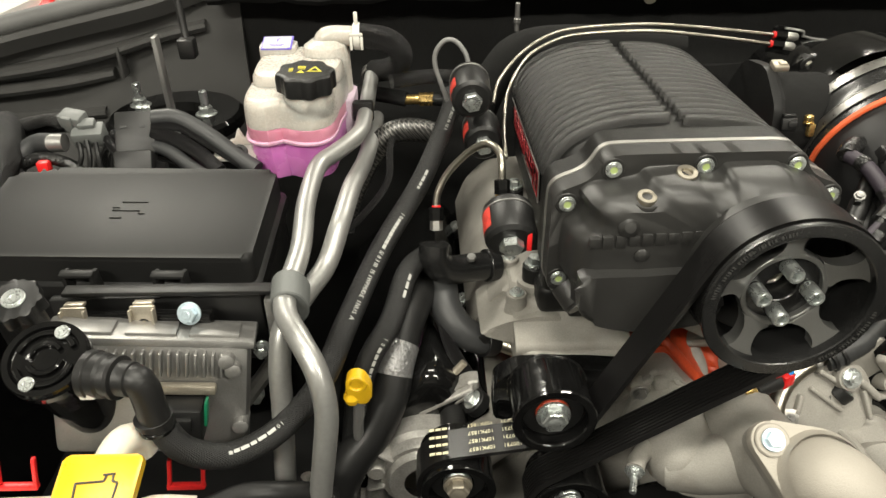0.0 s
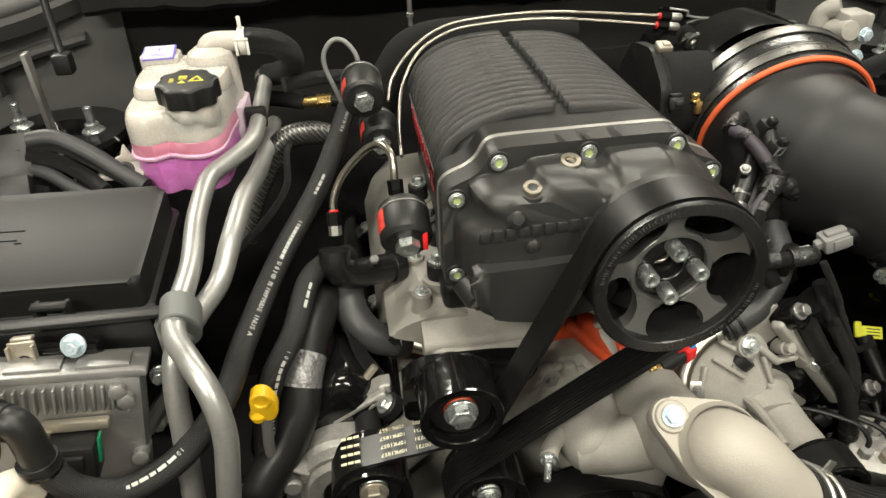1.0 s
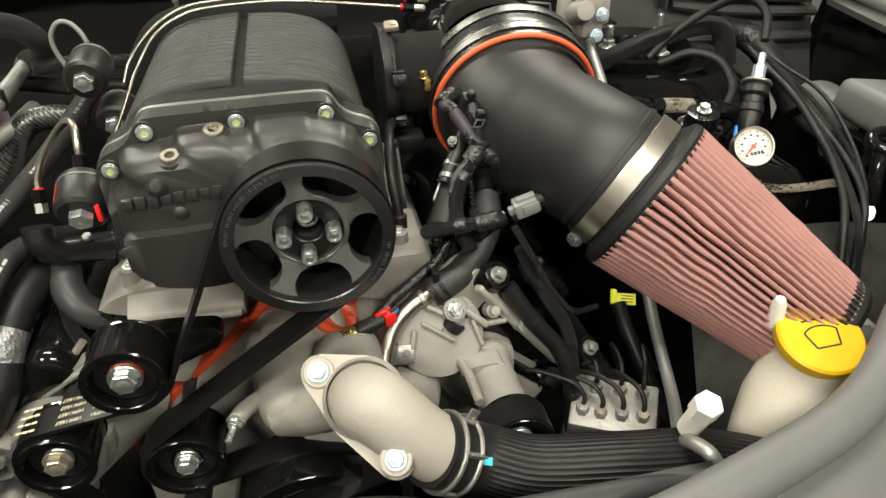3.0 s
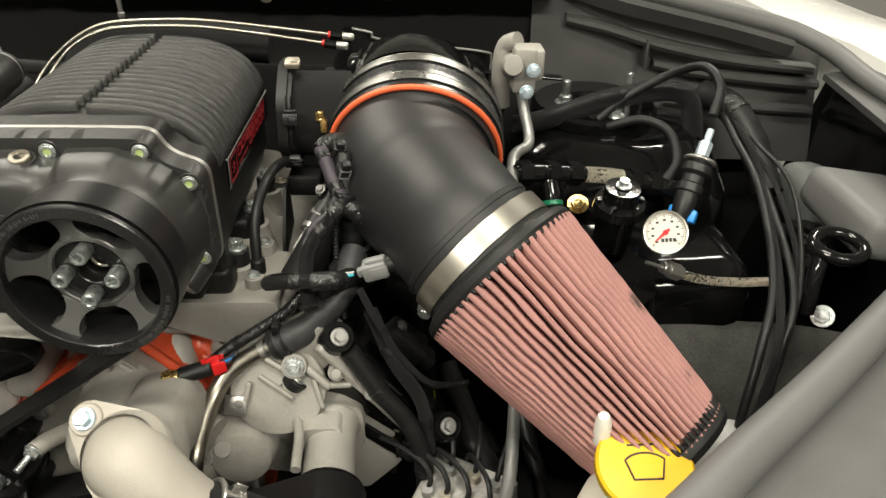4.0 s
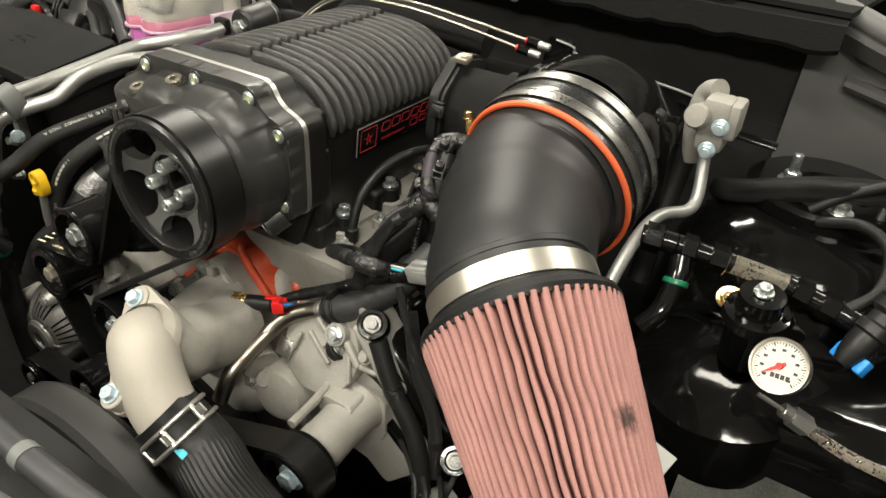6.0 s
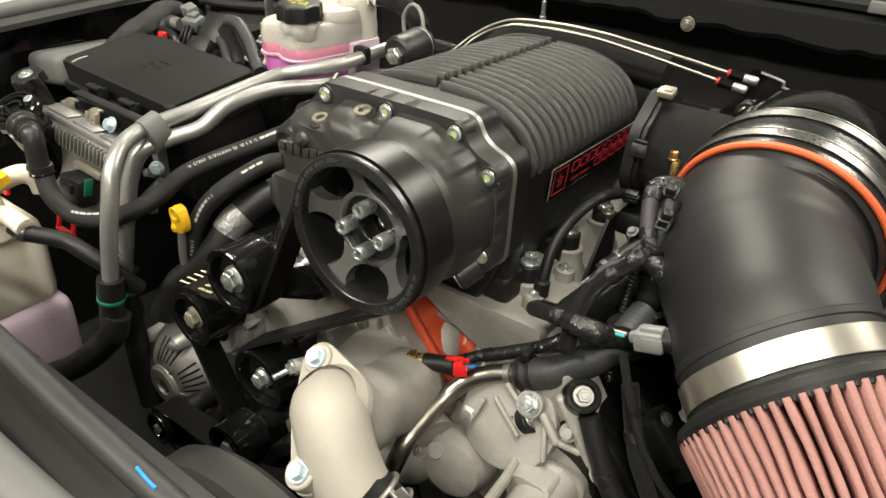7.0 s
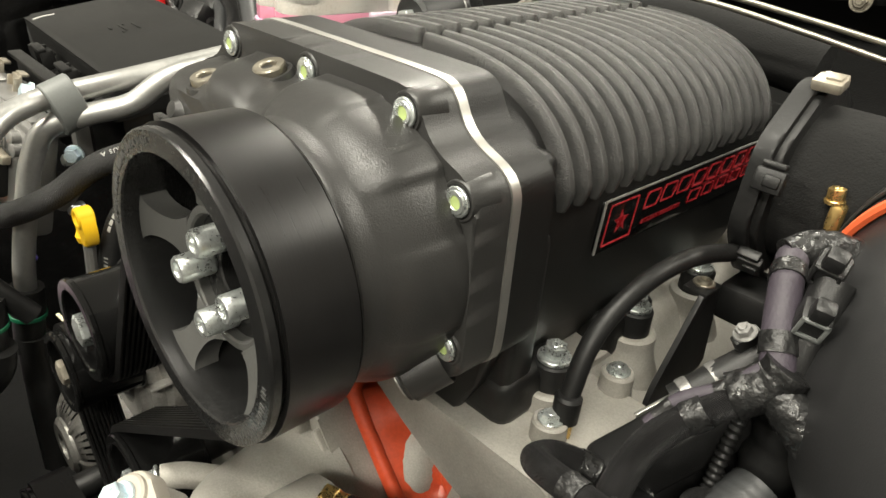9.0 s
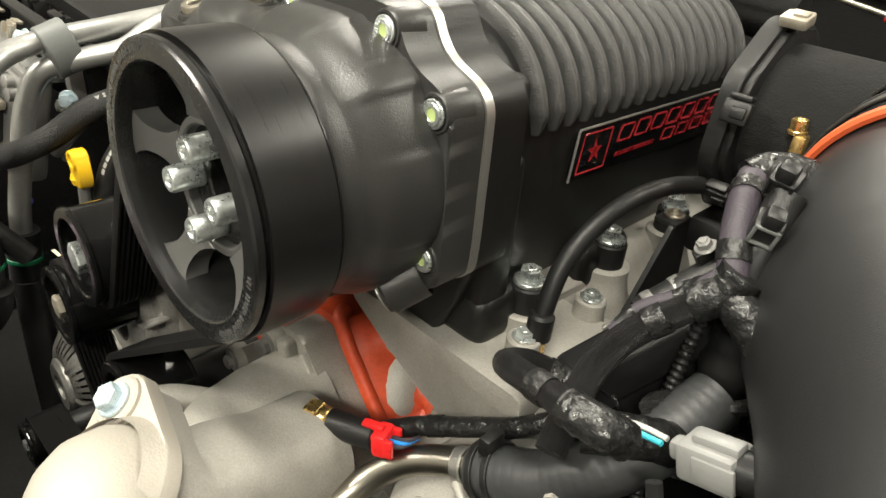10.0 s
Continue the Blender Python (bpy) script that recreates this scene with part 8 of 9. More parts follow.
tube(b, [(-0.152, 0.243, 1.092), (-0.156, 0.246, 1.110), (-0.166, 0.25, 1.122), (-0.177, 0.25, 1.123), (-0.186, 0.25, 1.112), (-0.187, 0.25, 1.098), (-0.181, 0.25, 1.078), (-0.175, 0.252, 1.06)], 0.0024, 12)
part("tube", b, "greyplastic", cb)
hose("coolant_elbow_hose", [(-0.190, 0.10, 0.962), (-0.188, 0.086, 0.945), (-0.184, 0.064, 0.930), (-0.170, 0.050, 0.915), (-0.152, 0.054, 0.902), (-0.136, 0.062, 0.896)], 0.0145, "greyrubber", "grey-black rubber coolant elbow under the supercharger", n=22)
hc = thing("hose_clamp", "black screw clamp on the rubber elbow", "clamp", (-0.145, 0.058, 0.88))
b = bm()
ring_solid(b, 0.0147, 0.0168, -0.007, 0.007, Vector((-0.147, 0.056, 0.900)), (0.85, 0.42, -0.32), 30)
box(b, Vector((-0.152, 0.044, 0.912)), (0.012, 0.010, 0.010), bev=0.002)
part("band", b, "plastic", hc)
hose("coolant_stub", [(-0.148, 0.061, 0.898), (-0.122, 0.047, 0.896), (-0.096, 0.032, 0.895)], 0.0085, "stainless", "bare steel coolant stub into the manifold", "pipe")
hose("thin_loom", [(-0.188, 0.055, 0.925), (-0.180, 0.035, 0.905), (-0.165, 0.020, 0.885), (-0.158, 0.005, 0.87), (-0.156, -0.005, 0.84)], 0.006, "loom", "thin sleeved cable dropping beside the brace", "cable")
vb = thing("heat_shield_bolt", "zinc flange bolt on a black cover", "bolt", (-0.19, 0.045, 0.88))
bolt_part(vb, (-0.190, 0.045, 0.893), (0, -0.6, 0.8), 0.007, 0.010, 0.012, "zinc")
b = bm()
box(b, Vector((-0.215, 0.07, 0.885)), (0.07, 0.06, 0.02), pose(0, 0, 0, 0, 0, 0), 0.006)
solo("nearside_cover", b, "gloss", "gloss black cover below the hoses", "cover")

# ---- nearside rear: relay block, cables, brace, heat mesh ----
rl = thing("relay_block", "black relay block with bundled cables", "relay block", (-0.487, 0.21, 1.02))
MR = pose(-0.484, 0.205, 1.050, -38, 0, 6)
b = bm()
box(b, Vector((0, 0, 0)), (0.038, 0.012, 0.044), MR, 0.002)
box(b, Vector((0, -0.004, -0.032)), (0.036, 0.026, 0.024), MR, 0.003)
part("block", b, "plastic", rl)
for dx in (-0.010, 0.008):
    b = bm()
    box(b, Vector((dx, -0.0062, 0.006)), (0.005, 0.001, 0.0025), MR, 0)
    part("slot", b, "blackprint", rl)
pg = thing("grey_cable_plug", "dark grey two-piece cable plug", "plug", (-0.535, 0.2, 1.02))
b = bm()
box(b, Vector((0, 0, 0)), (0.030, 0.020, 0.018), pose(-0.530, 0.206, 1.050, 20, 0, 8), 0.003)
box(b, Vector((0, 0.004, 0.011)), (0.016, 0.012, 0.006), pose(-0.530, 0.206, 1.050, 20, 0, 8), 0.002)
part("plug_body", b, "clampgrey", pg)
b = bm()
box(b, Vector((0, 0, 0)), (0.024, 0.017, 0.016), pose(-0.544, 0.212, 1.064, 16, 6, -14), 0.003)
box(b, Vector((0.0, -0.009, 0.0)), (0.010, 0.004, 0.018), pose(-0.544, 0.212, 1.064, 16, 6, -14), 0.001)
part("plug_half", b, "clampgrey", pg)
for dx, dz in ((-0.008, 0.0), (0.0, 0.002), (0.008, -0.001)):
    b = bm()
    tube(b, [(-0.530 + dx, 0.196, 1.046 + dz), (-0.526 + dx, 0.186, 1.036), (-0.530 + dx * 1.6, 0.182, 1.018)], 0.0026, 8)
    part("lead", b, "rubber", pg)
b = bm()
tube(b, [(-0.553, 0.20, 1.045), (-0.568, 0.20, 1.045)], 0.009, 16)
part("collar", b, "gunmetal", pg)
CABLES = [([(-0.468, 0.215, 1.062), (-0.445, 0.215, 1.062), (-0.415, 0.205, 1.048), (-0.385, 0.190, 1.030), (-0.365, 0.180, 1.02)], 0.0085, "greyrubber"),
          ([(-0.468, 0.205, 1.050), (-0.445, 0.20, 1.046), (-0.42, 0.19, 1.034), (-0.40, 0.175, 1.022)], 0.007, "loom"),
          ([(-0.470, 0.200, 1.040), (-0.450, 0.192, 1.036), (-0.43, 0.18, 1.026), (-0.41, 0.168, 1.018)], 0.0065, "greyrubber"),
          ([(-0.565, 0.20, 1.045), (-0.585, 0.205, 1.042), (-0.600, 0.195, 1.03), (-0.605, 0.175, 1.01)], 0.0095, "greyrubber"),
          ([(-0.510, 0.21, 1.045), (-0.475, 0.215, 1.048), (-0.46, 0.225, 1.05)], 0.0075, "loom"),
          ([(-0.540, 0.22, 1.055), (-0.57, 0.235, 1.052), (-0.61, 0.24, 1.045), (-0.66, 0.24, 1.03)], 0.010, "tape")]
CABLES += [([(-0.515, 0.205, 1.046), (-0.500, 0.195, 1.034), (-0.478, 0.190, 1.026), (-0.455, 0.185, 1.022)], 0.0055, "loom"),
           ([(-0.556, 0.21, 1.060), (-0.575, 0.222, 1.060), (-0.60, 0.228, 1.052)], 0.0055, "loom"),
           ([(-0.535, 0.182, 1.020), (-0.55, 0.185, 1.030), (-0.575, 0.19, 1.034), (-0.60, 0.19, 1.025)], 0.0060, "tape"),
           ([(-0.468, 0.208, 1.056), (-0.440, 0.208, 1.055), (-0.412, 0.198, 1.041), (-0.380, 0.183, 1.025)], 0.0050, "loom")]
for pts, r, mm_ in CABLES:
    hose("relay_cable", pts, r, mm_, "black cable bundled beside the relay block", "cable", group="relay cables")
b = bm()
disc_solid(b, 0.0085, -0.003, 0.002, Vector((-0.383, 0.192, 1.034)), (0.2, -0.5, 0.85), 24, 0.001)
ring_solid(b, 0.003, 0.0055, 0.002, 0.004, Vector((-0.383, 0.192, 1.034)), (0.2, -0.5, 0.85), 20, 0.0006)
disc_solid(b, 0.004, -0.02, -0.002, Vector((-0.383, 0.192, 1.034)), (0.2, -0.5, 0.85), 16, 0.001)
solo("push_pin", b, "plastic", "black plastic push pin beside the coolant tank", "push pin")
zs = thing("tower_stud", "slim zinc stud on the strut tower", "stud", (-0.478, 0.297, 0.99))
b = bm()
disc_solid(b, 0.0032, 0, 0.040, Vector((-0.478, 0.297, 0.995)), UP, 16)
disc_solid(b, 0.0048, 0.022, 0.031, Vector((-0.478, 0.297, 0.995)), UP, 16)
part("shank", b, "zinc", zs)
tp = thing("taped_cable", "thick cable in a black woven wrap", "cable", (-0.61, 0.17, 0.99))
b = bm()
tube(b, [(-0.635, 0.25, 1.04), (-0.622, 0.22, 1.045), (-0.612, 0.19, 1.038), (-0.612, 0.15, 1.02), (-0.62, 0.1, 0.98)], 0.019, 20, 0.004, lambda s, a: 1 + 0.08 * noise.noise(Vector((s * 60, a * 2, 0))))
part("wrap", b, "hose", tp)
b = bm()
box(b, Vector((-0.568, 0.178, 1.028)), (0.012, 0.010, 0.016), bev=0.003)
solo("red_plug", b, "red", "small red cable plug", "plug")
ps = thing("stay_rod", "thin grey stay rod with a black foot", "rod", (-0.478, 0.30, 1.02))
b = bm()
box(b, Vector((-0.480, 0.30, 1.075)), (0.005, 0.014, 0.090), pose(0, 0, 0), 0.001)
part("blade", b, "gunmetal", ps)
b = bm()
tube(b, [(-0.458, 0.332, 1.10), (-0.462, 0.342, 1.125), (-0.468, 0.36, 1.18), (-0.475, 0.38, 1.23)], 0.004, 10)
part("rod", b, "plastic", ps)
b = bm()
box(b, Vector((-0.458, 0.330, 1.098)), (0.018, 0.018, 0.022), pose(0, 0, 0), 0.003)
part("foot", b, "plastic", ps)
hs = thing("heat_sleeve", "woven silver heat-shield sleeve round a hidden hose", "sleeve", (-0.24, 0.26, 0.95))
b = bm()
tube(b, [(-0.180, 0.262, 1.016), (-0.210, 0.262, 1.024), (-0.236, 0.258, 1.022), (-0.254, 0.250, 1.006), (-0.268, 0.240, 0.985), (-0.282, 0.225, 0.960), (-0.292, 0.21, 0.93)], 0.0125, 28, 0.004, lambda s, a: 1 + 0.06 * noise.noise(Vector((s * 40, a * 1.5, 2))))
part("woven_cover", b, "mesh", hs)
hose("brake_cable", [(-0.215, 0.30, 1.02), (-0.235, 0.24, 1.02), (-0.238, 0.19, 1.00), (-0.26, 0.15, 0.985), (-0.29, 0.12, 0.97)], 0.0035, "loom", "thin corrugated black cable", "cable")
bf = thing("brass_fitting", "brass hose fitting on the firewall line", "fitting", (-0.19, 0.36, 1.01))
b = bm()
hexhead(b, 0.008, 0.018, Vector((-0.205, 0.36, 1.022)), RIGHT)
disc_solid(b, 0.006, -0.02, 0.0, Vector((-0.205, 0.36, 1.022)), RIGHT, 20)
part("fitting", b, "brass", bf)
hose("firewall_hose", [(-0.30, 0.38, 1.03), (-0.24, 0.365, 1.025), (-0.22, 0.36, 1.022)], 0.009, "hose", "black hose to the brass fitting")
hose("firewall_hose", [(-0.187, 0.36, 1.022), (-0.15, 0.35, 1.02), (-0.12, 0.34, 1.0)], 0.008, "rubber", "black hose from the brass fitting")
hose("firewall_hose", [(-0.235, 0.31, 1.062), (-0.19, 0.33, 1.06), (-0.14, 0.35, 1.05)], 0.008, "loom", "sleeved black hose across the firewall")
st = thing("firewall_stud", "slim zinc stud on the firewall", "stud", (-0.085, 0.40, 1.09))
b = bm()
disc_solid(b, 0.0028, 0, 0.034, Vector((-0.085, 0.40, 1.09)), (0, -0.05, 1), 16)
disc_solid(b, 0.0042, 0.010, 0.016, Vector((-0.085, 0.40, 1.09)), (0, -0.05, 1), 16)
part("shank", b, "gunmetal", st)
hose("rear_duct", [(-0.14, 0.33, 1.00), (-0.115, 0.335, 1.06), (-0.08, 0.34, 1.088), (0.0, 0.345, 1.09), (0.10, 0.35, 1.08)], 0.020, "felt", "black plastic duct behind the supercharger", "duct", 20)

# ---- nearside front: intercooler tank and yellow cap ----
it = thing("intercooler_tank", "milky plastic intercooler tank with pink coolant inside", "coolant tank", (-0.47, -0.16, 0.72))
b = bm()
box(b, Vector((-0.475, -0.165, 0.850)), (0.132, 0.13, 0.116), pose(0, 0, 0), 0.022, 4)
part("upper_shell", b, "washer", it, "milky empty upper half")
b = bm()
box(b, Vector((-0.470, -0.165, 0.750)), (0.14, 0.14, 0.105), pose(0, 0, 0), 0.018, 4)
part("lower_shell", b, "lilac", it, "pale pink lower half")
b = bm()
tube(b, [(-0.412, -0.150, 0.900), (-0.412, -0.155, 0.935), (-0.412, -0.160, 0.958)], 0.018, 24)
tube(b, [(-0.418, -0.150, 0.950), (-0.414, -0.130, 0.957), (-0.410, -0.112, 0.960), (-0.406, -0.101, 0.952), (-0.405, -0.098, 0.938)], 0.0105, 18)
tube(b, [(-0.405, -0.150, 0.925), (-0.385, -0.146, 0.932), (-0.360, -0.142, 0.925)], 0.010, 18)
part("spout", b, "washer", it)
yc = thing("yellow_filler_cap", "yellow filler cap with a black coolant pictogram", "cap", (-0.408, -0.160, 0.955))
MY = pose(-0.4080, -0.160, 0.9690, 24, 8, 6)
b = bm()
prism(b, rounded([(-0.026, -0.034), (0.020, -0.034), (0.026, 0.024), (-0.021, 0.024)], 0.004), MY, -0.010, 0.0, 0.002)
part("cap", b, "yellow", yc)
b = bm()
for p, q in (((-0.011, -0.008), (0.011, -0.008)), ((0.011, -0.008), (0.013, 0.006)), ((-0.011, -0.008), (-0.011, 0.006)), ((-0.011, 0.006), (0.005, 0.007)), ((0.005, 0.007), (0.006, 0.011)), ((0.004, 0.011), (0.011, 0.0115)), ((0.010, 0.011), (0.010, 0.007)), ((0.010, 0.007), (0.013, 0.006))):
    u, v = Vector((*p, 0.0004)), Vector((*q, 0.0004))
    tube(b, [MY @ u, MY @ v], 0.0007, 6, 0.01)
for k in range(5):
    box(b, Vector((-0.008 + 0.004 * k, -0.0045, 0.0002)), (0.003, 0.003, 0.0006), MY, 0)
part("pictogram", b, "blackprint", yc)

tank_hose = thing("tank_hose", "black rubber hose from the intercooler tank's spout", "hose", (-0.35, -0.13, 0.89))
b = bm()
tube(b, [(-0.378, -0.146, 0.921), (-0.366, -0.142, 0.917), (-0.352, -0.130, 0.913), (-0.335, -0.117, 0.908), (-0.312, -0.110, 0.900), (-0.292, -0.096, 0.880), (-0.285, -0.075, 0.850)], 0.0088, 18, 0.004)
part("hose_body", b, "rubber", tank_hose)
b = bm()
ring_solid(b, 0.0089, 0.0102, -0.004, 0.004, Vector((-0.367, -0.1422, 0.9172)), (0.75, 0.6, -0.25), 24, 0.0004)
part("hose_clamp", b, "bandsteel", tank_hose, "dull steel hose clamp")
drain = thing("return_pipe", "bare aluminium return pipe bent behind the radiator", "pipe", (-0.27, -0.20, 0.72))
b = bm()
tube(b, [(-0.400, -0.200, 0.742), (-0.343, -0.200, 0.790), (-0.298, -0.200, 0.818), (-0.272, -0.200, 0.824), (-0.259, -0.200, 0.811), (-0.261, -0.200, 0.785), (-0.262, -0.200, 0.765)], 0.0080, 18, 0.004)
part("pipe", b, "alu", drain)
b = bm()
tube(b, [(-0.2615, -0.200, 0.778), (-0.262, -0.200, 0.750), (-0.264, -0.198, 0.700)], 0.0108, 18, 0.005)
part("hose_end", b, "rubber", drain, "black hose pushed over the pipe")
b = bm()
ring_solid(b, 0.0109, 0.0120, -0.003, 0.003, Vector((-0.2618, -0.200, 0.770)), (0, 0, -1), 24, 0.0004)
part("clip", b, "gunmetal", drain)

# ---- front: crossbar line, fan shroud, sticker ----
fl = thing("front_cross_line", "black line along the radiator top with blue tape", "pipe", (0, -0.26, 0.93))
b = bm()
tube(b, [(-0.55, -0.22, 0.94), (-0.3, -0.245, 0.945), (-0.1, -0.258, 0.946), (0.05, -0.263, 0.945), (0.15, -0.264, 0.943), (0.24, -0.255, 0.925), (0.30, -0.245, 0.89)], 0.0095, 16, 0.01)
part("line", b, "greyrubber", fl)
for x, y, col, r in ((0.045, -0.263, "blue", 0.0100), (0.119, -0.2645, "clampgrey", 0.0100)):
    b = bm()
    if col == "blue":
        tube(b, [(x - 0.012, y - 0.001, 0.9545), (x, y - 0.0025, 0.9545), (x + 0.010, y - 0.003, 0.9542)], 0.0012, 8)
    else:
        ring_solid(b, r - 0.001, r, -0.005, 0.005, Vector((x, y, 0.945)), (1, -0.02, 0), 20, 0.0002)
    part("tape_band" if col != "blue" else "paint_smear", b, col, fl, "grey tape band" if col != "blue" else "blue paint smear")
b = bm()
lathe(b, [(0.130, 0.0), (0.145, 0.002), (0.150, 0.008), (0.150, 0.034), (0.146, 0.040), (0.138, 0.041), (0.136, 0.046), (0.095, 0.048), (0.092, 0.052), (0.05, 0.054), (0, 0.055)], Vector((0.030, -0.168, 0.722)), FRONT, 72)
solo("fan_shroud", b, "dgrey", "dark grey moulded fan shroud behind the radiator", "fan shroud")
shr = bpy.data.objects["fan_shroud"]
for a in range(20, 161, 20):
    b = bm()
    mm = Matrix.Translation(Vector((0.030, -0.160, 0.722))) @ Matrix.Rotation(-radians(a), 4, "Y")
    box(b, Vector((0.125, -0.060, 0)), (0.055, 0.006, 0.004), mm, 0.001)
    part("stiffener", b, "dgrey", shr)
panel("radiator_cover", [(-0.55, -0.30, 0.905), (0.30, -0.285, 0.905), (0.30, -0.225, 0.895), (-0.55, -0.225, 0.895)], 0.006, "plastic", front, "black plastic radiator cover", 2)
stk = thing("warning_sticker", "white and yellow printed warning sticker", "sticker", (0.03, -0.37, 0.9))
b = bm()
MS = pose(0.035, -0.372, 0.926, 13, 0, 0)
box(b, Vector((0, 0, 0)), (0.16, 0.06, 0.0008), MS, 0)
part("sheet", b, "white", stk)
for x, col, w_ in ((-0.05, "yellow", 0.03), (-0.015, "blackprint", 0.02), (0.02, "yellow", 0.02)):
    b = bm()
    box(b, Vector((x, 0.008, 0.0007)), (w_, 0.02, 0.0006), MS, 0)
    part("sticker_panel", b, col, stk)

# ---- washer bottle with yellow cap ----
wb = thing("washer_bottle", "milky washer bottle with a yellow flip cap", "washer bottle", (0.44, -0.14, 0.75))
b = bm()
rows = []
for z, cx, rx, ry in ((0.78, 0.430, 0.045, 0.042), (0.82, 0.430, 0.046, 0.043), (0.855, 0.430, 0.044, 0.042), (0.885, 0.430, 0.037, 0.037), (0.903, 0.430, 0.029, 0.029), (0.915, 0.430, 0.027, 0.027), (0.925, 0.430, 0.027, 0.027)):
    rows.append([b.verts.new((cx + rx * math.cos(2 * math.pi * k / 36), -0.150 + ry * math.sin(2 * math.pi * k / 36), z)) for k in range(36)])
for p, q in zip(rows, rows[1:]):
    for k in range(36):
        b.faces.new((p[k], p[(k + 1) % 36], q[(k + 1) % 36], q[k]))
b.faces.new(rows[-1])
part("bottle", b, "washer", wb)
b = bm()
WC, WD = Vector((0.430, -0.152, 0.925)), Vector((-0.05, -0.32, 0.95)).normalized()
lathe(b, [(0.028, -0.004), (0.0335, -0.003), (0.0345, 0.0), (0.0345, 0.007), (0.0325, 0.009), (0, 0.010)], WC, WD, 44)
box(b, Vector((0.022, -0.030, 0.002)), (0.022, 0.020, 0.006), axis_pose(WC, WD), 0.002)
box(b, Vector((-0.016, 0.030, 0.002)), (0.016, 0.016, 0.006), axis_pose(WC, WD), 0.002)
wc = part("flip_cap", b, "yellow", wb, "yellow flip cap")
mw = axis_pose(WC, WD)
tw = mw.to_3x3().inverted() @ Vector((1, 0, 0))
mw = mw @ Matrix.Rotation(math.atan2(tw.y, tw.x), 4, "Z")
b = bm()
arc = [(0.016 * math.sin(radians(a)), 0.010 * math.cos(radians(a)) - 0.002) for a in range(-60, 61, 12)]
lo_ = [(0.010, -0.011), (-0.010, -0.011)]
pts = arc + lo_
for i in range(len(pts)):
    p, q = pts[i], pts[(i + 1) % len(pts)]
    tube(b, [mw @ Vector((*p, 0.0100)), mw @ Vector((*q, 0.0100))], 0.0007, 6, 0.01)
for k in range(3):
    box(b, Vector((-0.008 + 0.008 * k, 0.014, 0.0099)), (0.005, 0.0014, 0.0008), mw, 0)
part("pictogram", b, "blackprint", wc)
b = bm()
lathe(b, [(0.007, -0.01), (0.006, 0.012), (0.004, 0.018), (0, 0.019)], Vector((0.404, -0.130, 0.940)), (-0.1, -0.1, 1), 18)
part("hinge_stem", b, "whiteplastic", wb, "off-white hinge stem")

# ---- offside of the engine: sensors, looms, coolant pipes ----
bh = thing("breather_hose", "thin black breather hose with a brass barb on the manifold", "hose", (0.123, 0.065, 0.935))
b = bm()
tube(b, [(0.125, 0.059, 0.955), (0.1242, 0.062, 0.968), (0.1225, 0.074, 0.990), (0.1235, 0.094, 1.005), (0.127, 0.120, 1.015), (0.132, 0.15, 1.017), (0.142, 0.185, 1.012)], 0.0050, 16)
part("hose_body", b, "rubber", bh)
b = bm()
disc_solid(b, 0.0068, 0, 0.016, Vector((0.125, 0.059, 0.952)), (0, 0.05, 1), 20, 0.0015)
part("crimp", b, "rubber", bh)
b = bm()
hexhead(b, 0.0052, 0.012, Vector((0.125, 0.059, 0.941)), UP)
part("barb", b, "brass", bh, "brass barb")
b = bm()
disc_solid(b, 0.009, -0.008, 0.002, Vector((0.125, 0.059, 0.940)), UP, 20, 0.001)
part("paint_collar", b, "whiteplastic", bh)


def loom_run(pts, r, material, label, name="engine_loom"):
    """A sleeved loom with a turn of tape near each end."""
    t = thing(name, label, "cable", pts[len(pts) // 2], "engine looms")
    b = bm()
    tube(b, pts, r, 16, 0.003)
    part("sleeve", b, material, t)
    line = spline(pts, 0.002)
    for k in (int(len(line) * 0.22), int(len(line) * 0.74)):
        b = bm()
        tube(b, [tuple(p) for p in line[k:k + 5]], r * 1.10, 16, 0.002, lambda s, a: 1 + 0.04 * noise.noise(Vector((s * 300, a * 2, r * 500))))
        part("tape_band", b, "tape", t, "crinkled black tape band")
    return t


loom_run([(0.182, 0.040, 0.955), (0.160, 0.034, 0.962), (0.146, 0.024, 0.968), (0.1435, 0.012, 0.973), (0.150, 0.004, 0.979), (0.166, 0.000, 0.983), (0.184, -0.002, 0.985), (0.194, -0.002, 0.986)], 0.0062, "loom", "braided black loom looping over the manifold corner")
loom_run([(0.203, 0.067, 1.020), (0.192, 0.058, 1.009), (0.179, 0.046, 0.994), (0.174, 0.032, 0.980), (0.176, 0.014, 0.966), (0.180, 0.000, 0.955)], 0.0068, "loom", "braided black loom dropping to the cylinder head")
loom_run([(0.200, 0.066, 1.026), (0.190, 0.059, 1.014), (0.178, 0.052, 1.004), (0.172, 0.044, 0.992)], 0.0034, "purplewire", "thin purple-grey sleeve along the braided loom")
loom_run([(0.183, 0.117, 1.050), (0.189, 0.098, 1.048), (0.196, 0.082, 1.038), (0.204, 0.070, 1.024)], 0.0066, "purplewire", "purple-grey sleeved loom beside the intake tube")


def taped(pts, r, label):
    """A loom joint wound with crinkled tape: overlapping turns with a puckered surface."""
    return hose("engine_loom", pts, r, "tape", label, "cable", 22, 0.0012, shape=lambda s, a: 1 + 0.05 * ((s / 0.0065 + a / 6.283) % 1.0) + 0.09 * noise.noise(Vector((s * 190, a * 2.2, r * 900))), group="engine looms")


taped([(0.181, 0.117, 1.049), (0.188, 0.126, 1.053), (0.200, 0.134, 1.052), (0.216, 0.142, 1.046)], 0.0082, "taped loom tail under the coupler")
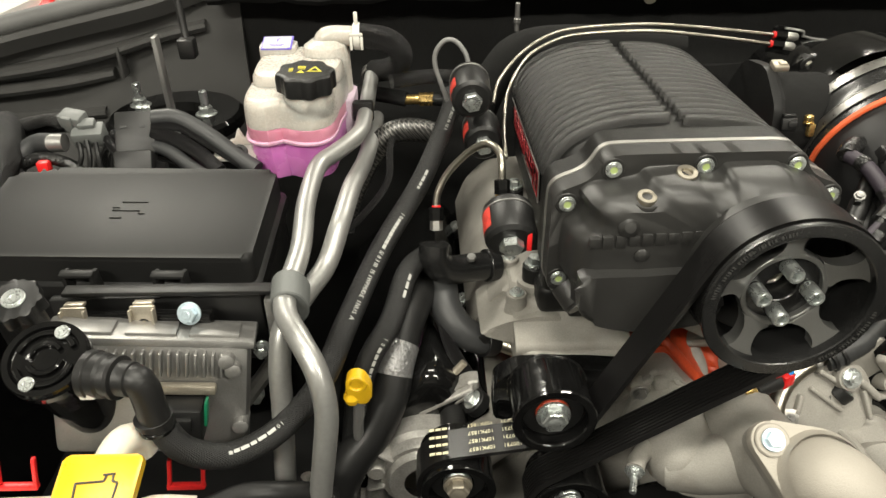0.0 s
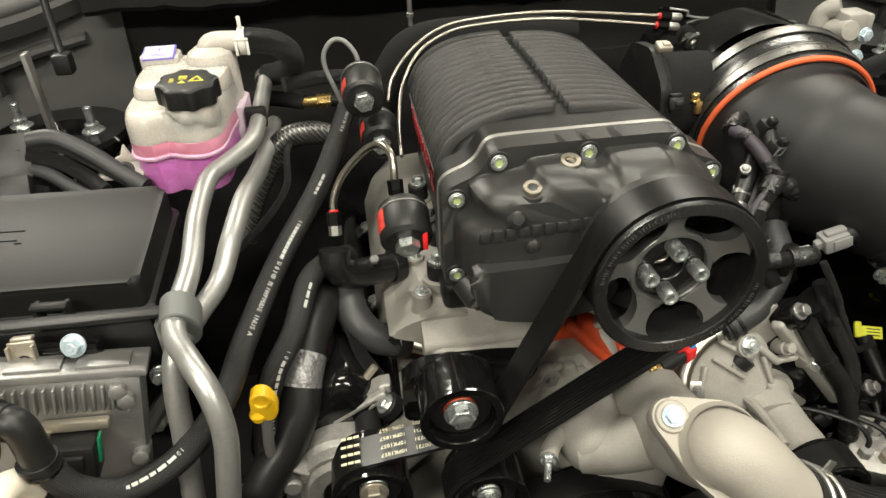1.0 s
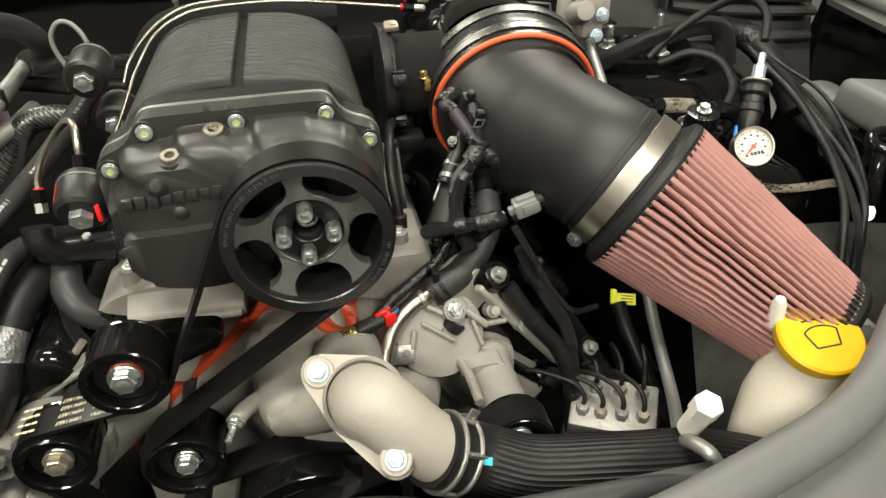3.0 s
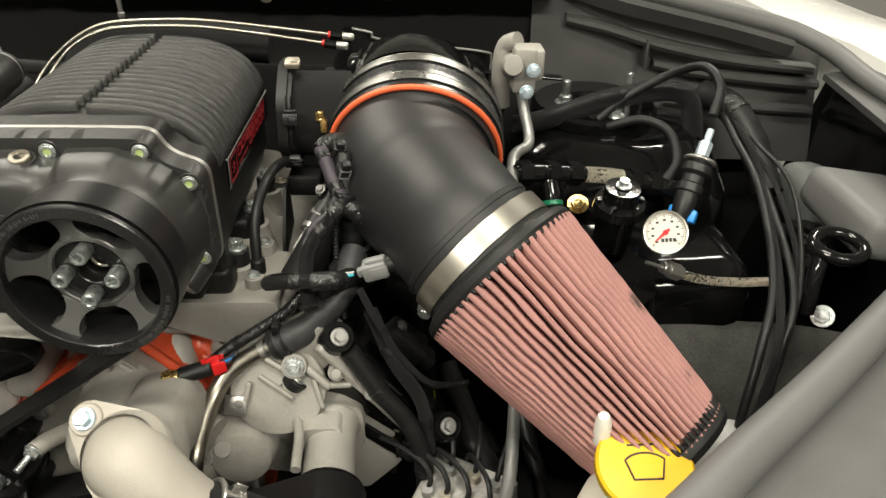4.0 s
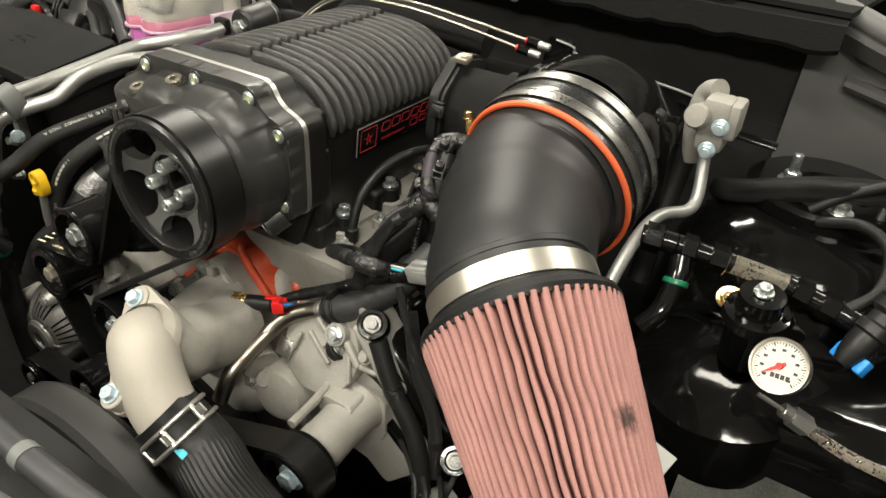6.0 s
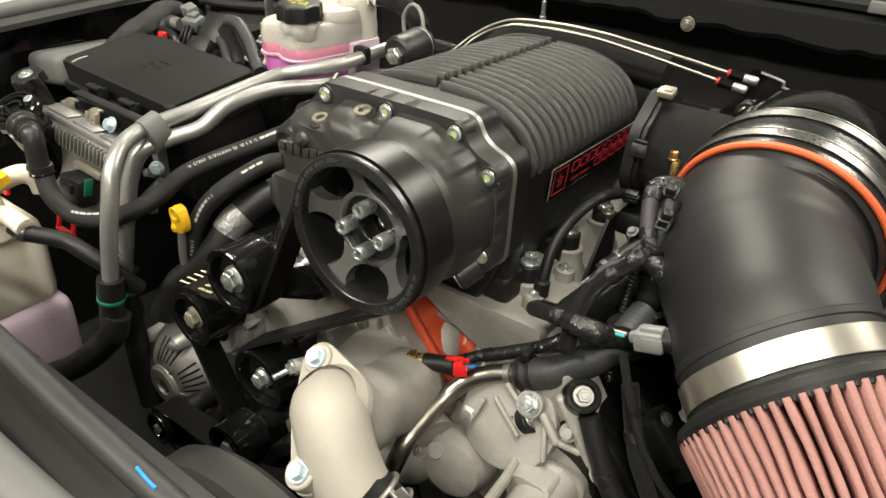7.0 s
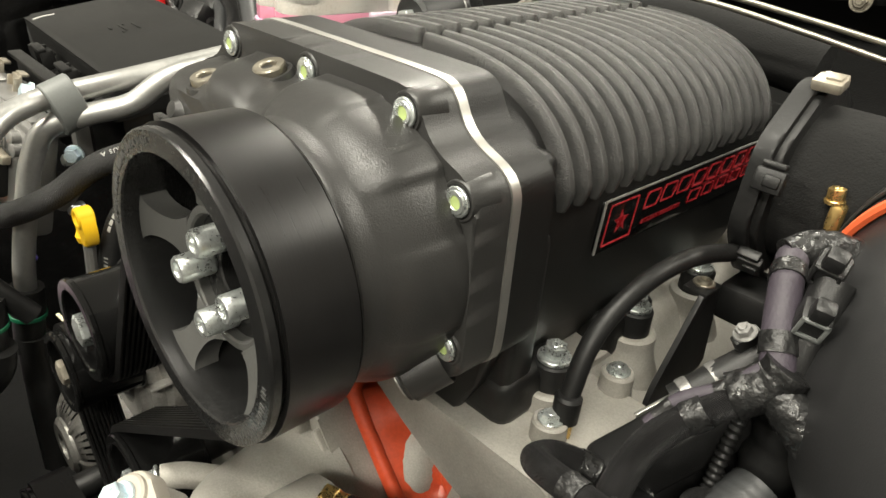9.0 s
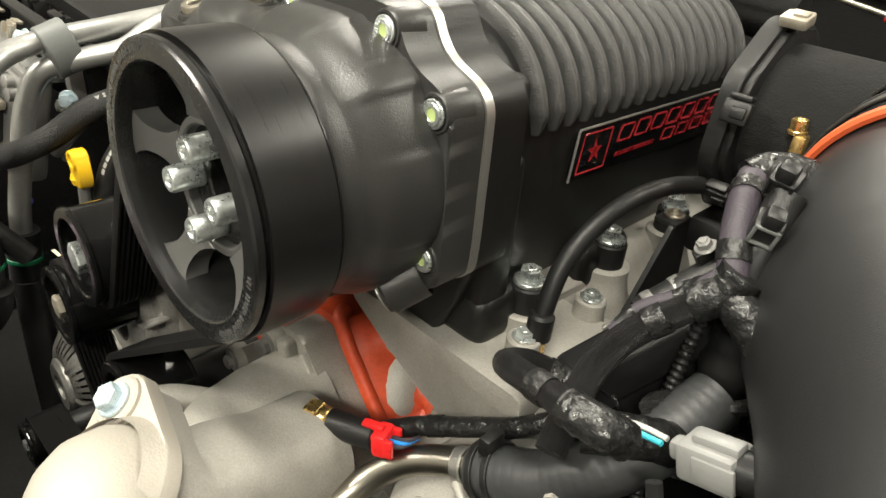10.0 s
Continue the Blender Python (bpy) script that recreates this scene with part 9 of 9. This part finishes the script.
taped([(0.194, 0.062, 1.012), (0.204, 0.068, 1.021), (0.207, 0.071, 1.029)], 0.0092, "crinkled taped fork of the engine loom")
taped([(0.206, 0.068, 1.019), (0.216, 0.066, 1.014), (0.226, 0.066, 1.006), (0.238, 0.068, 0.996)], 0.0086, "taped loom branch running under the intake tube")
taped([(0.184, -0.002, 0.985), (0.194, -0.003, 0.986), (0.202, -0.002, 0.986), (0.207, 0.004, 0.981)], 0.0078, "crinkled tape joint by the sensor plug")
taped([(0.186, 0.010, 0.966), (0.198, 0.018, 0.968), (0.210, 0.030, 0.966), (0.214, 0.05, 0.95)], 0.0088, "taped loom bundle below the sensor plug")
taped([(0.198, 0.048, 0.968), (0.206, 0.052, 0.952), (0.214, 0.06, 0.935)], 0.0080, "taped loom stub beside the coil boot")
loom_run([(0.088, -0.010, 0.903), (0.105, 0.001, 0.912), (0.128, 0.012, 0.922), (0.155, 0.026, 0.935), (0.18, 0.05, 0.955)], 0.0052, "tape", "taped loom above the steel coolant pipe")
loom_run([(0.222, 0.004, 0.972), (0.236, -0.004, 0.945), (0.256, -0.006, 0.905), (0.285, 0.002, 0.865), (0.32, 0.02, 0.85)], 0.0032, "loom", "thin corrugated cable beside the filter")
loom_run([(0.212, -0.012, 0.918), (0.235, -0.020, 0.880), (0.262, -0.024, 0.842), (0.276, -0.03, 0.80), (0.28, -0.04, 0.74)], 0.0085, "rubber", "black hose running down the rocker cover")
loom_run([(0.230, 0.01, 0.945), (0.250, -0.005, 0.90), (0.275, -0.012, 0.855), (0.283, -0.02, 0.80)], 0.0065, "loom", "black sleeved cable down the rocker cover")
hose("conduit", [(0.197, 0.075, 1.005), (0.1965, 0.066, 0.982), (0.197, 0.058, 0.955), (0.200, 0.05, 0.925), (0.205, 0.045, 0.89)], 0.0030, "plastic", "thin corrugated black conduit", "conduit", 12, 0.0008, shape=lambda s, a: 1.0 + 0.16 * math.sin(s * 2 * math.pi / 0.0032))
fr = thing("injector_rail", "black injector cover with a thin pale line along the edge and clamp", "fuel rail", (0.17, 0.07, 0.95))
RA, RB = Vector((0.152, 0.040, 0.960)), Vector((0.196, 0.104, 1.013))
rw = (RB - RA).normalized()
rs = rw.cross(UP).normalized()
ru = rs.cross(rw)
MR = Matrix((rs, rw, ru)).transposed().to_4x4()
MR.translation = (RA + RB) / 2
b = bm()
box(b, Vector((0.006, 0.0, -0.008)), (0.024, (RB - RA).length, 0.026), MR, 0.005, 3)
box(b, Vector((0.004, -0.012, -0.030)), (0.018, 0.060, 0.030), MR, 0.006, 3)
part("cover", b, "plastic", fr)
# worn strip whose highlight is put into the bright metal colour
b = bm()
box(b, Vector((-0.0060, 0.004, 0.0010)), (0.0020, 0.048, 0.007), MR, 0.0006)
part("worn_edge", b, "machined", fr, "bright worn metal edge with its highlight in the colour")
b = bm()
tube(b, [MR @ Vector((0.0, -0.002, 0.006)), MR @ Vector((0.002, 0.020, 0.008)), MR @ Vector((0.004, 0.050, 0.010)), MR @ Vector((0.004, 0.075, 0.012))], 0.0078, 20, 0.004)
part("rail_tube", b, "plastic", fr)
# pale rings stand for the bright reflection along the rail tube
for k in (0.004, 0.018):
    b = bm()
    ring_solid(b, 0.0076, 0.0086, -0.0025, 0.0025, MR @ Vector((0.0015, k, 0.0070)), rw, 24, 0.0004)
    part("worn_band", b, "gunmetal", fr)
b = bm()
box(b, Vector((0.0, 0.036, 0.016)), (0.006, 0.012, 0.012), MR, 0.001)
part("latch", b, "plastic", fr)
bolt_part(fr, MR @ Vector((0.0, 0.036, 0.022)), ru, 0.0035, 0.004, 0.005, "gunmetal")
st = thing("manifold_stay", "black folded sheet stay bolted to the manifold", "bracket", (0.14, 0.13, 0.94))
b = bm()
YZs = Matrix(((0, 0, 1, 0), (1, 0, 0, 0), (0, 1, 0, 0), (0, 0, 0, 1)))
prism(b, rounded([(0.150, 0.996), (0.168, 0.997), (0.176, 0.940), (0.112, 0.932), (0.118, 0.950)], 0.003), YZs, 0.137, 0.140, 0.0008)
box(b, Vector((0.134, 0.159, 0.9955)), (0.014, 0.018, 0.003), bev=0.001)
part("sheet", b, "plastic", st)
bolt_part(st, (0.134, 0.160, 0.997), UP, 0.0042, 0.003, 0.006, "bronze", "socket")
ct = thing("coil_boot", "black ribbed rubber coil boot", "boot", (0.211, 0.082, 0.93))
b = bm()
lathe(b, [(0.0115, 0.080), (0.0120, 0.072), (0.0135, 0.070), (0.0138, 0.064), (0.0125, 0.061), (0.0122, 0.056), (0.0140, 0.052), (0.0142, 0.046), (0.0128, 0.043), (0.0126, 0.030), (0.0145, 0.026), (0.0150, 0.018), (0.0175, 0.012), (0.0190, 0.0), (0, 0)], Vector((0.211, 0.080, 0.930)), (0.02, 0.04, 1), 32)
part("boot", b, "rubber", ct)
b = bm()
tube(b, [Vector((0.211 + 0.0195 * math.cos(a * 0.5), 0.081 + 0.0195 * math.sin(a * 0.5), 0.935 + 0.0016 * a)) for a in range(0, 26)], 0.0035, 8, 0.004)
part("tape_wrap", b, "tape", ct)
sl = thing("shrink_sleeve", "black shrink sleeve with white printed bars", "sleeve", (0.219, 0.085, 1.03))
b = bm()
tube(b, [(0.206, 0.078, 1.016), (0.206, 0.086, 1.036), (0.205, 0.098, 1.056)], 0.0075, 20, 0.004)
part("sleeve", b, "plastic", sl)
for k in range(6):
    b = bm()
    box(b, Vector((0, 0, 0)), (0.0062 if k % 2 else 0.0045, 0.0004, 0.0012), Matrix.Translation(Vector((0.2045 + 0.0002 * k, 0.0760 + 0.0012 * k, 1.028 + 0.0026 * k))) @ Matrix.Rotation(radians(-20), 4, "Z"), 0)
    part("print_bar", b, "white", sl)
for x, y, z, rz in ((0.2060, 0.083, 1.046, 20), (0.2020, 0.098, 1.060, 8)):
    kp = thing("loom_plug", "dark grey loom plug with an open latch frame", "plug", (x, y, z - 0.01), "loom plugs")
    mk = pose(x, y, z, 20, 10, rz)
    b = bm()
    box(b, Vector((0, 0, 0)), (0.012, 0.012, 0.010), mk, 0.002)
    box(b, Vector((0, -0.003, 0.008)), (0.008, 0.008, 0.008), mk, 0.002)
    part("plug_body", b, "plastic", kp)
    b = bm()
    for dx in (-0.0045, 0.0045):
        box(b, Vector((dx, -0.0064, 0.0)), (0.0016, 0.0016, 0.010), mk, 0.0005)
    for dz in (-0.0042, 0.0042):
        box(b, Vector((0, -0.0064, dz)), (0.0106, 0.0016, 0.0016), mk, 0.0005)
    part("latch", b, "clampgrey" if z < 1.05 else "plastic", kp)
for y in (0.03, 0.115, 0.20):
    cp = thing("ignition_coil", "black ignition coil on the rocker cover", "ignition coil", (0.235, y, 0.86), "ignition coils")
    m = pose(0.252, y, 0.885, 0, 42, 0)
    b = bm()
    box(b, Vector((0, 0, 0.012)), (0.042, 0.030, 0.022), m, 0.004)
    box(b, Vector((0.026, 0, 0.010)), (0.020, 0.020, 0.014), m, 0.003)
    part("coil_body", b, "plastic", cp)
    bolt_part(cp, m @ Vector((-0.014, 0.0, 0.023)), m.to_3x3() @ UP, 0.0045, 0.004, 0.006, "gunmetal")

cs_ = thing("coolant_sensor", "brass coolant sensor with a black body and red plug", "sensor", (0.065, -0.012, 0.885))
SA, SB = Vector((0.056, -0.034, 0.905)), Vector((0.096, -0.018, 0.908))
w = (SB - SA).normalized()
b = bm()
hexhead(b, 0.0085, 0.008, SA, w)
disc_solid(b, 0.007, 0.006, 0.013, SA, w, 20)
part("brass_end", b, "brass", cs_)
b = bm()
disc_solid(b, 0.0075, 0.013, 0.040, SA, w, 24, 0.001)
part("sensor_body", b, "plastic", cs_)
b = bm()
box(b, Vector((0, 0, 0.044)), (0.0135, 0.0135, 0.008), axis_pose(SA, w), 0.002)
box(b, Vector((0, 0.0075, 0.039)), (0.005, 0.003, 0.012), axis_pose(SA, w), 0.001)
box(b, Vector((0.005, 0.0, 0.049)), (0.003, 0.011, 0.006), axis_pose(SA, w), 0.001)
box(b, Vector((-0.005, 0.0, 0.049)), (0.003, 0.011, 0.006), axis_pose(SA, w), 0.001)
part("plug", b, "red", cs_, "red plug")
for k, col in enumerate(("purplewire", "blue", "purplewire")):
    b = bm()
    p = SA + w * 0.048 + Vector((0, 0.002 * (k - 1), 0.001 * k))
    tube(b, [p, p + w * 0.008 + Vector((0, 0, 0.001)), (0.108, -0.004, 0.908 + 0.001 * k)], 0.0011, 8)
    part("wire", b, col, cs_)
cpipe = thing("steel_coolant_pipe", "bent bare steel coolant pipe across the engine front", "pipe", (0.1, -0.03, 0.82))
b = bm()
tube(b, [(0.158, 0.007, 0.917), (0.140, 0.004, 0.910), (0.120, -0.003, 0.903), (0.104, -0.013, 0.894), (0.093, -0.028, 0.880), (0.087, -0.052, 0.866), (0.084, -0.072, 0.853), (0.080, -0.085, 0.828)], 0.0078, 20, 0.003)
part("pipe", b, "stainless", cpipe)
b = bm()
ring_solid(b, 0.0078, 0.0092, -0.003, 0.003, Vector((0.134, 0.002, 0.908)), (0.9, 0.2, 0.35), 24)
part("bead", b, "machined", cpipe)
hose("heater_return_hose", [(0.142, 0.0045, 0.911), (0.158, 0.0065, 0.918), (0.176, 0.012, 0.927), (0.194, 0.024, 0.942), (0.207, 0.042, 0.956), (0.213, 0.07, 0.968)], 0.0135, "greyrubber", "grey-black rubber hose clamped on the steel pipe", n=22, step=0.0015, shape=lambda s, a: 1 + 0.012 * math.sin(s * 1400))
hk = thing("spring_clip_clamp", "black spring clamp on the rubber hose", "clamp", (0.150, 0.005, 0.90))
b = bm()
for o in (-0.004, 0.004):
    ring_solid(b, 0.0136, 0.0152, -0.0018, 0.0018, Vector((0.150 + o, 0.0052 + o * 0.2, 0.9145 + o * 0.45)), (0.88, 0.15, 0.45), 28, 0.0004)
box(b, Vector((0.147, 0.004, 0.932)), (0.006, 0.012, 0.010), bev=0.001)
part("band", b, "plastic", hk)
# accessory stem behind the outer pulley
acs = thing("drive_bracket", "cast aluminium accessory drive stem with its mounting plate", "bracket", (0.19, -0.04, 0.80))
b = bm()
lathe(b, [(0, 0.0840), (0.0215, 0.0840), (0.0230, 0.0825), (0.0232, 0.070), (0.0225, 0.050), (0.0235, 0.020), (0.030, 0.004), (0.034, -0.01)], Vector((0.191, 0.0, 0.828)), (0.03, -1, -0.03), 40)
prism(b, rounded([(0.160, 0.846), (0.176, 0.852), (0.200, 0.852), (0.208, 0.840), (0.17, 0.82)], 0.004), XZ, 0.0, 0.040, 0.003, 3)
prism(b, rounded([(0.136, 0.822), (0.146, 0.848), (0.160, 0.856), (0.200, 0.856), (0.220, 0.846), (0.222, 0.80), (0.19, 0.770), (0.165, 0.775)], 0.008), XZ, -0.012, 0.012, 0.003)
tube(b, [(0.158, -0.010, 0.846), (0.166, -0.040, 0.848), (0.168, -0.080, 0.846)], 0.0045, 10, 0.006)
lathe(b, [(0.0115, -0.01), (0.0108, 0.006), (0.0100, 0.008), (0, 0.008)], Vector((0.157, -0.010, 0.835)), (0.0, -0.85, 0.5), 24)
part("casting", b, "cast", acs)
bolt_part(acs, (0.157, -0.0168, 0.839), (0.0, -0.85, 0.5), 0.0068, 0.008, 0.0090, "zinc")
b = bm()
tube(b, [(0.215, 0.0, 0.80), (0.24, 0.0, 0.79), (0.262, -0.005, 0.785)], 0.008, 14)
part("side_tube", b, "stainless", acs)

# ---- brake modulator and tag below the filter ----
ab = thing("brake_modulator", "cast aluminium brake modulator with black pipe ends", "brake unit", (0.31, -0.05, 0.74))
MA = pose(0.316, -0.052, 0.762, 12, 0, -28)
b = bm()
box(b, Vector((0, 0, 0)), (0.085, 0.062, 0.045), MA, 0.003)
part("block", b, "oldcast", ab)
b = bm()
box(b, Vector((0.0, -0.005, -0.045)), (0.10, 0.08, 0.05), MA, 0.006)
part("base", b, "plastic", ab)
for k, (u, v) in enumerate(((-0.030, -0.014), (-0.012, -0.014), (0.008, -0.012), (0.028, -0.010), (-0.02, 0.014), (0.004, 0.016), (0.026, 0.016))):
    b = bm()
    p = MA @ Vector((u, v, 0.022))
    hexhead(b, 0.0065, 0.010, p, MA.to_3x3() @ UP)
    nut = part("pipe_nut", b, "bronze" if k % 2 else "gunmetal", ab)
    b = bm()
    tube(b, [p + Vector((0, 0, 0.008)), p + Vector((0.002, 0.004, 0.018)), p + Vector((-0.010 + 0.003 * k, 0.018, 0.028)), p + Vector((-0.05 + 0.012 * k, 0.05, 0.020)), p + Vector((-0.07 + 0.02 * k, 0.06, -0.03))], 0.0026, 8)
    part("pipe", b, "rubber", nut)
tg = thing("yellow_tag", "neon yellow printed cable tag", "tag", (0.392, 0.10, 0.77))
b = bm()
MT = pose(0.392, 0.100, 0.787, 40, 0, -20)
box(b, Vector((0.004, 0, 0)), (0.024, 0.014, 0.003), MT, 0.001)
box(b, Vector((-0.010, 0.002, 0)), (0.008, 0.019, 0.006), MT, 0.002)
part("flag", b, "neon", tg)
b = bm()
for k in range(3):
    box(b, Vector((0.006, -0.0036 + 0.0036 * k, 0.0017)), (0.014, 0.0012, 0.0004), MT, 0)
part("tag_print", b, "blackprint", tg)
hose("tag_cable", [(0.385, 0.095, 0.785), (0.388, 0.06, 0.76), (0.40, 0.02, 0.72), (0.41, -0.02, 0.68)], 0.009, "rubber", "black cable that carries the yellow tag", "cable")
hose("underbay_hose", [(0.30, 0.10, 0.80), (0.34, 0.02, 0.74), (0.38, -0.06, 0.70), (0.45, -0.12, 0.68)], 0.016, "rubber", "black hose low under the filter")
b = bm()
prism(b, rounded([(0.505, 0.66), (0.60, 0.64), (0.66, 0.70), (0.64, 0.80), (0.56, 0.82)], 0.02), XZ, 0.0, 0.03, 0.006)
solo("wheel_arch_liner", b, "floor", "dusty grey wheel arch liner", "liner", kind="structure")
# stamped paper label on the frame
b = bm()
box(b, Vector((0, 0, 0)), (0.030, 0.020, 0.0006), pose(0.452, 0.032, 0.892, 35, 0, -20), 0)
solo("paper_label", b, "white", "small torn white paper label on the frame", "label")
# tow loop and outer bolt on the inner wing
tl = thing("hood_catch", "gloss black ring bracket on the inner wing", "bracket", (0.70, 0.16, 0.88))
b = bm()
ring_solid(b, 0.020, 0.034, -0.006, 0.006, Vector((0.705, 0.165, 0.915)), (-0.2, -0.35, 0.9), 36, 0.002)
box(b, Vector((0.735, 0.18, 0.90)), (0.05, 0.06, 0.012), bev=0.003)
part("ring", b, "gloss", tl)
bolt_part(tl, (0.745, 0.145, 0.830), (-0.6, -0.6, 0.5), 0.009, 0.008, 0.013, "zinc")
b = bm()
box(b, Vector((0.79, 0.31, 0.90)), (0.06, 0.10, 0.07), pose(0, 0, 0), 0.02, 3)
solo("headlamp_housing", b, "clampgrey", "grey plastic headlamp housing", "housing")
